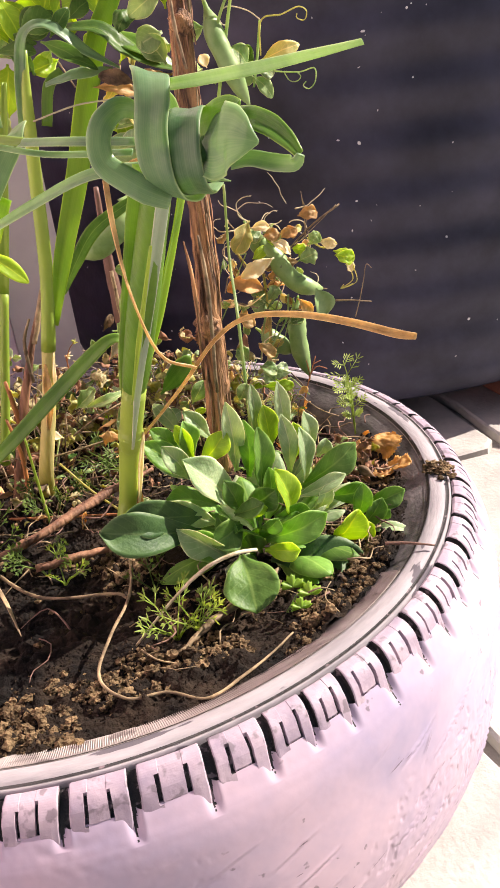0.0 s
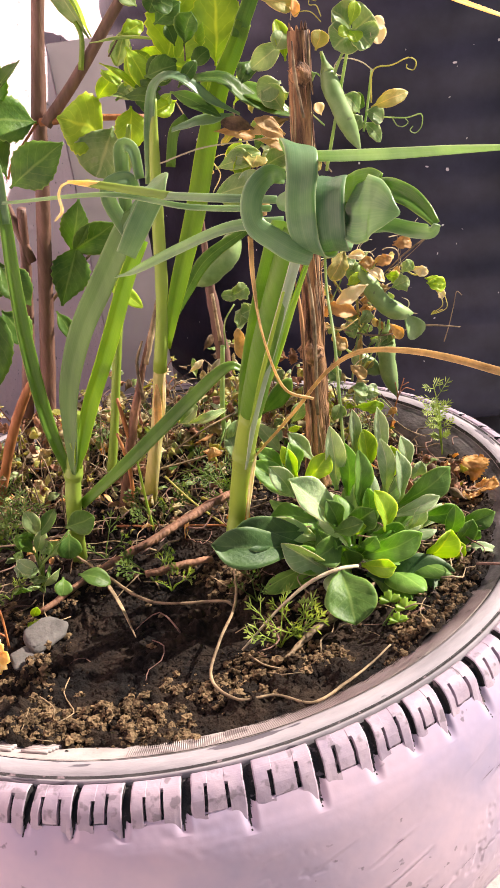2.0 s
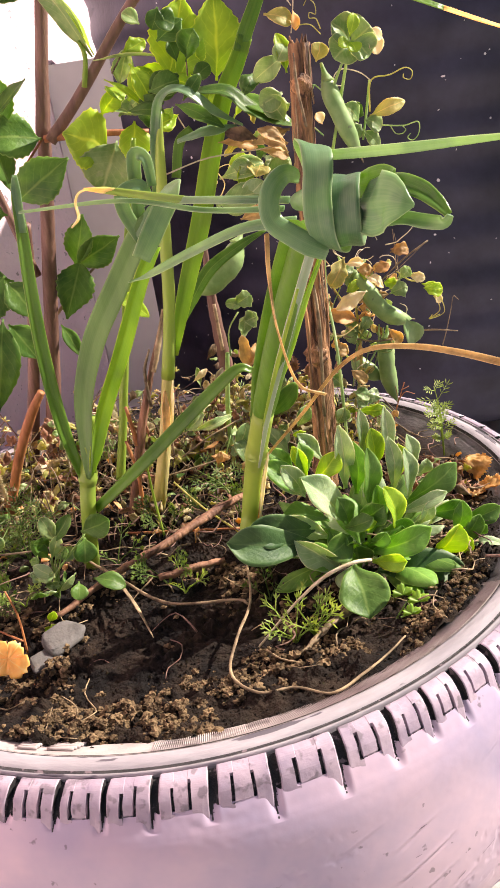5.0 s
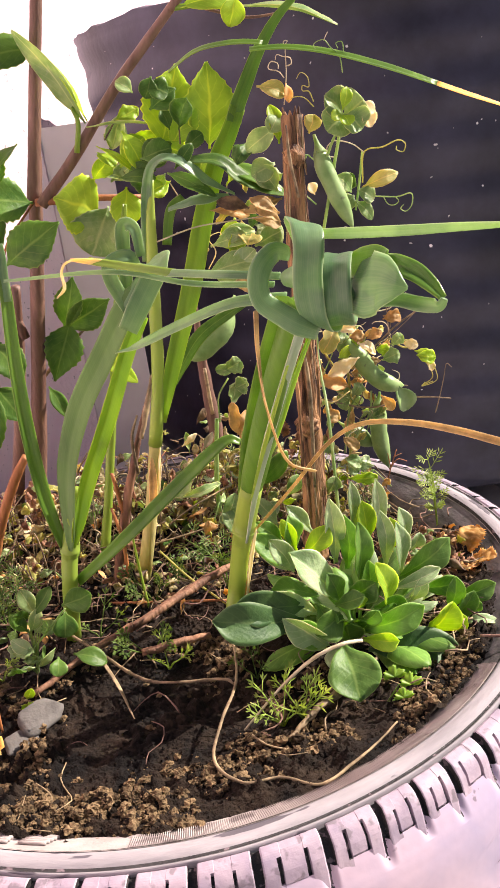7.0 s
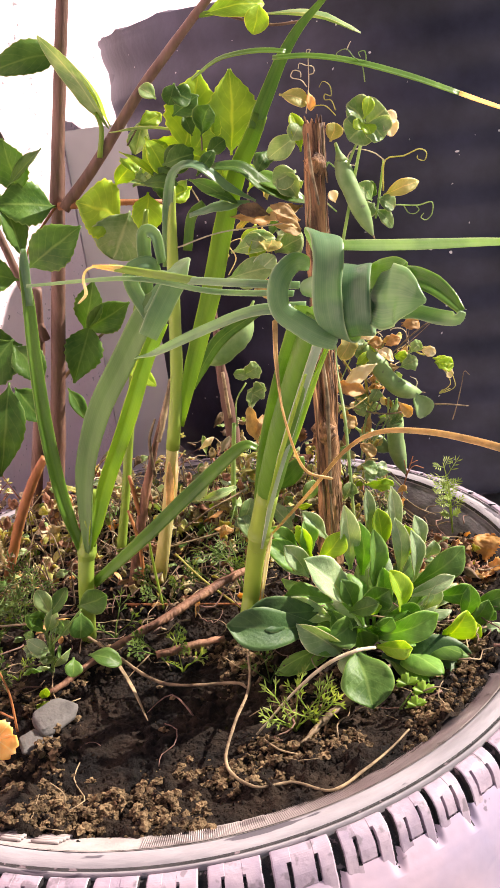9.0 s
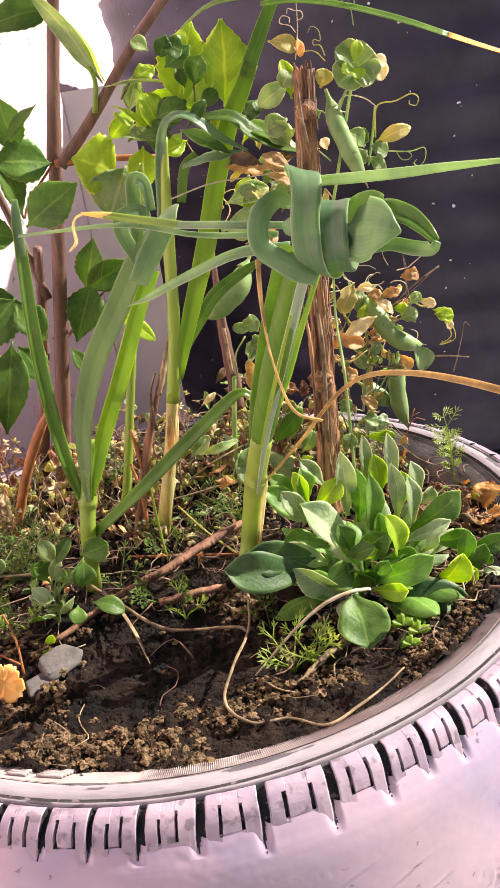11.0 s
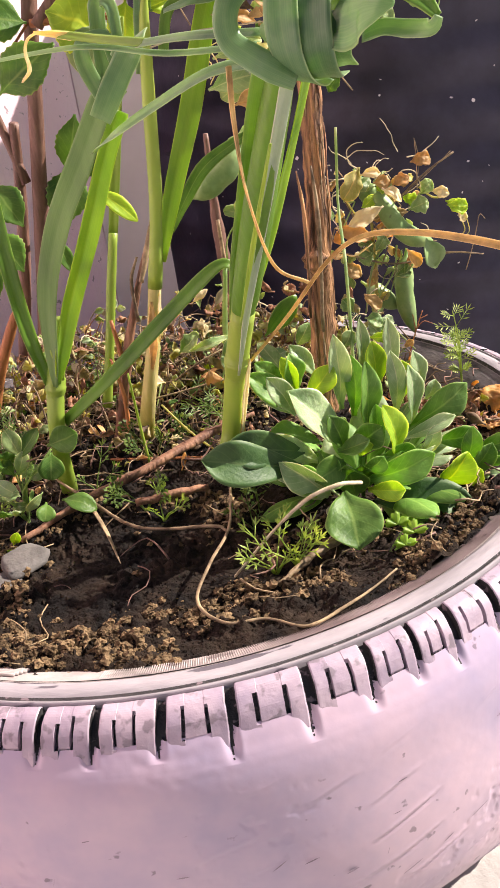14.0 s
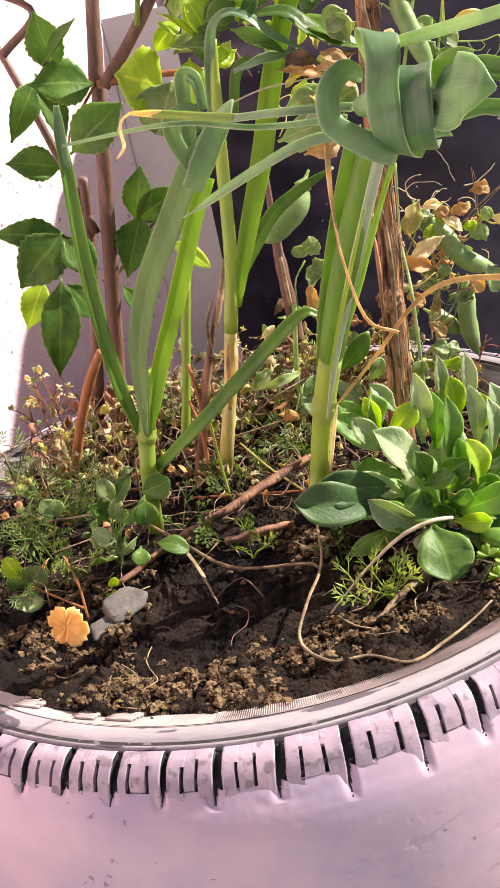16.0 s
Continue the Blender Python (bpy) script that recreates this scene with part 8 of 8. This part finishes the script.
part("vine", tube([(0.2048, 0.0857, 0.0890), (0.1917, 0.0881, 0.0718), (0.1799, 0.0800, 0.0368)], (0.00095, 0.00095, 0.00070), n=12, k=5), PEA, pea)
part("vine", tube([(0.2115, 0.0846, 0.0854), (0.2075, 0.0853, 0.0639), (0.1850, 0.0791, 0.0409)], (0.00095, 0.00085, 0.00070), n=12, k=5), PEA, pea)
part("vine", tube([(0.1627, 0.0830, 0.0900), (0.1749, 0.0809, 0.0844), (0.1894, 0.0783, 0.0919)], (0.00060, 0.00060, 0.00045), n=10, k=5), CREAM, pea)
part("tendril", tube([(0.2623, 0.0655, 0.1025), (0.2640, 0.0652, 0.0892), (0.2511, 0.0674, 0.0855), (0.2536, 0.0670, 0.0887)], (0.00040, 0.00032, 0.00032, 0.00032), n=24, k=5), PEAY, pea)
part("tendril", tube([(0.2254, 0.0720, 0.1323), (0.2286, 0.0714, 0.1476), (0.2264, 0.0718, 0.1636)], (0.00040, 0.00032, 0.00025), n=10, k=5), STRAW, pea)
part("tendril", tube([(0.2099, 0.0747, 0.1212), (0.2383, 0.0697, 0.1414), (0.2523, 0.0672, 0.1524)], (0.00040, 0.00032, 0.00025), n=10, k=5), STRAW, pea)
leaf2(pea, GARLIC, (0.0731, -0.0129, 0.2947), (0.1184, -0.0259, 0.2684), 0.0146, peak=0.45, roll=25)
leaf2(pea, DRYL, (0.1145, -0.0253, 0.2665), (0.0891, -0.0208, 0.2616), 0.0096, wave=0.15)
leaf2(pea, ORANGE, (0.0687, -0.0121, 0.2654), (0.0939, -0.0165, 0.2583), 0.0082, wave=0.15)
leaf2(pea, DRYL, (0.0955, -0.0168, 0.2566), (0.1134, -0.0200, 0.2493), 0.0097, wave=0.15)
part("tendril", tube([(0.0290, -0.0254, 0.2532), (0.0546, -0.0249, 0.2580), (0.0779, -0.0239, 0.2580), (0.1007, -0.0279, 0.2578)], (0.00054, 0.00054, 0.00040), n=16, k=5), PALE, pea)
leaf2(pea, LITL, (0.0809, -0.0143, 0.2482), (0.0837, -0.0148, 0.2359), 0.0136)
leaf2(pea, PEA, (0.0677, -0.0069, 0.2419), (0.0963, -0.0170, 0.2485), 0.0168, roll=20)
leaf2(pea, PEA, (0.0965, -0.0119, 0.2378), (0.1138, -0.0201, 0.2463), 0.0145)
leaf2(pea, SILVER, (0.0758, -0.0134, 0.2230), (0.0934, -0.0215, 0.2373), 0.0153, wave=0.1)
leaf2(pea, PEA, (0.0616, -0.0109, 0.2255), (0.0906, -0.0211, 0.2304), 0.0176, wave=0.1)
leaf2(pea, DRYL, (0.0753, -0.0183, 0.2154), (0.0965, -0.0251, 0.2182), 0.0138, wave=0.2)
leaf2(woody, LITL, (0.0315, 0.0503, 0.3204), (0.0412, 0.0435, 0.2924), 0.0164, teeth=0.05)
leaf2(woody, LITL, (0.0130, 0.0536, 0.3132), (0.0347, 0.0447, 0.2934), 0.0078, roll=30)
leaf2(woody, DARKL, (0.0227, 0.0417, 0.2910), (0.0461, 0.0325, 0.2873), 0.0157, teeth=0.04, roll=30)
leaf2(woody, DARKL, (0.0390, 0.0388, 0.3009), (0.0604, 0.0350, 0.3054), 0.0179, teeth=0.04)
leaf2(woody, DARKL, (0.0497, 0.0369, 0.3452), (0.0638, 0.0344, 0.3395), 0.0166, teeth=0.04)
leaf2(woody, DARKL, (0.0545, 0.0361, 0.3513), (0.0485, 0.0371, 0.3385), 0.0128)
rnd = random.Random(63)
strands = []
for i in range(70):
    c, e, dn = (((0.195, 0.108, 0.105), (0.04, 0.012, 0.05), 1), ((0.13, 0.09, 0.02), (0.07, 0.04, 0.025), 1), ((0.02, 0.14, 0.015), (0.12, 0.05, 0.02), 1))[i % 3]
    p = [V(*[q + rnd.uniform(-1, 1) * w for q, w in zip(c, e)])]
    d = unit(V(rnd.gauss(0, 1), rnd.gauss(0, 0.4), rnd.gauss(0, 1)))
    turn = rnd.uniform(-1.1, 1.1)
    for q in range(6):
        d = unit(d + turn * np.cross(d, V(0.2, 1, 0.1)) + V(rnd.gauss(0, 0.25), rnd.gauss(0, 0.2), rnd.gauss(0, 0.25)))
        p.append(p[-1] + d * rnd.uniform(0.003, 0.007))
    strands.append(tube(p, (rnd.uniform(0.0004, 0.0007), 0.0003), n=16, k=4))
part("strand_tangle", join(strands), PALE, pea, "thin pale withered strands of the vine", kind="stuff")
single("thin_twig", tube([(0.1612, -0.1692, 0.0040), (0.1734, -0.1767, 0.0045), (0.1857, -0.1842, 0.0030)], (0.0011, 0.0009, 0.0006), n=16, k=6, rough=0.2), WOODY, "thin dark twig sticking out over the rim", "twig")
rnd = random.Random(17)
single("soil_clump", join([lump((0.2362 + rnd.gauss(0, 0.004), -0.1027 + rnd.gauss(0, 0.006), 0.0008 + abs(rnd.gauss(0, 0.0015))), rnd.uniform(0.0008, 0.0024), rnd.uniform(0, 90), 0.7, 1.2) for i in range(70)]), CLOD, "small heap of spilled soil on the tyre ring", "soil clump", smooth=False)
def umbel(base, top, seed):
    """A thin reddish weed stem, branching into small pale flower heads."""
    rn = random.Random(seed)
    ob = thing("seed_head_weed", base, "thin-stemmed weed with small pale flower heads", "weed", "flowering weeds")
    b, t = np.array(base, float), np.array(top, float)
    part("stem", tube([b, b + (t - b) * 0.5 + V(rn.gauss(0, 0.003), 0, 0), t], (0.0009, 0.0006), n=10, k=5), RUST, ob)
    for i in range(7):
        o = b + (t - b) * rn.uniform(0.55, 1.0)
        e = o + V(rn.gauss(0, 0.012), rn.gauss(0, 0.006), rn.uniform(0.006, 0.020))
        part("side_twig", tube([o, (o + e) / 2 + V(0, 0, 0.002), e], (0.0005, 0.0004), n=6, k=4), RUST, ob)
        heads = [blade(e, rn.uniform(0, 360), rn.uniform(0, 80), rn.uniform(0.003, 0.006), 0.0028, bend=40, n=4, m=3, seed=q) for q in range(6)]
        part("flower_head", join(heads), CREAM if i % 2 else PEAY, ob)
for i, (b, t) in enumerate((((-0.143, 0.196, -0.015), (-0.147, 0.205, 0.048)), ((-0.128, 0.200, -0.015), (-0.133, 0.206, 0.035)), ((-0.155, 0.185, -0.015), (-0.158, 0.190, 0.026)), ((-0.03, 0.185, -0.02), (-0.04, 0.185, 0.04)), ((0.03, 0.185, -0.02), (0.035, 0.185, 0.045)))):
    umbel(b, t, 300 + i)
rnd = random.Random(47)
for i in range(34):
    x, y = rnd.uniform(-0.13, 0.17), rnd.uniform(0.10, 0.20)
    if math.hypot(x, y) > 0.215:
        continue
    b = V(x, y, soil_z(x, y))
    hh = rnd.uniform(0.03, 0.075)
    d = V(rnd.gauss(0, 0.018), rnd.gauss(0, 0.008), 0)
    P = spline([b, b + d * 0.3 + V(0, 0, hh * 0.5), b + d + V(0, 0, hh * rnd.uniform(0.8, 1.0)), b + d * rnd.uniform(1.5, 2.4) + V(0, 0, hh * rnd.uniform(0.6, 1.1))], 16)
    part("vine", tube(P, (0.0008, 0.0005), n=16, k=4), PALE if i % 3 else STRAW, pea)
    for q in range(rnd.randint(3, 6)):
        o = P[rnd.randint(5, 15)]
        dr = unit(V(rnd.gauss(0, 1), rnd.gauss(0, 0.5), rnd.gauss(0.1, 0.7)))
        ln = rnd.uniform(0.006, 0.012)
        m = rnd.choice((PEA, PEA, DRYL, LITTER, PALE, SILVER))
        leaf2(pea, m, o, o + dr * ln, ln * rnd.uniform(0.45, 0.7), face=(rnd.uniform(-0.6, 0.6), -1, rnd.uniform(0, 1.0)), wave=0.2, n=7, m=5)
part("stem", tube([(0.0030, 0.0259, 0.1098), (0.0107, 0.0286, 0.1298), (0.0203, 0.0330, 0.1531)], (0.00195, 0.00255, 0.00170), n=14, k=7, rough=0.4), STRAW, for_dead)
part("side_twig", tube([(-0.0040, 0.0271, 0.0831), (-0.0037, 0.0270, 0.1110), (0.0034, 0.0299, 0.1267)], (0.00150, 0.00130, 0.00085), n=10, k=6, rough=0.3), STRAW, for_dead)
part("side_twig", tube([(-0.0273, 0.0302, -0.0068), (-0.0245, 0.0287, 0.0292), (-0.0284, 0.0294, 0.0598)], (0.00205, 0.00155, 0.00110), n=12, k=6, rough=0.3), RUST, for_dead)
leaf2(garlicc, DARKL, (0.0492, -0.0270, 0.2853), (0.0707, -0.0287, 0.2749), 0.0107, roll=30, peak=0.45)
leaf2(garlicc, DARKL, (0.0423, -0.0257, 0.2931), (0.0642, -0.0276, 0.2794), 0.0092, roll=-30, peak=0.45)
leaf2(garlicc, DARKL, (0.0485, -0.0207, 0.2944), (0.0614, -0.0230, 0.3080), 0.0086, peak=0.5)
leaf2(woody, DARKL, (0.0697, 0.0385, 0.3032), (0.0836, 0.0360, 0.3119), 0.0117, teeth=0.05)
leaf2(woody, DARKL, (0.0623, 0.0398, 0.3171), (0.0587, 0.0404, 0.3301), 0.0101, teeth=0.05)
leaf2(woody, PEA, (0.0438, 0.0532, 0.3436), (0.0338, 0.0550, 0.3522), 0.0116)
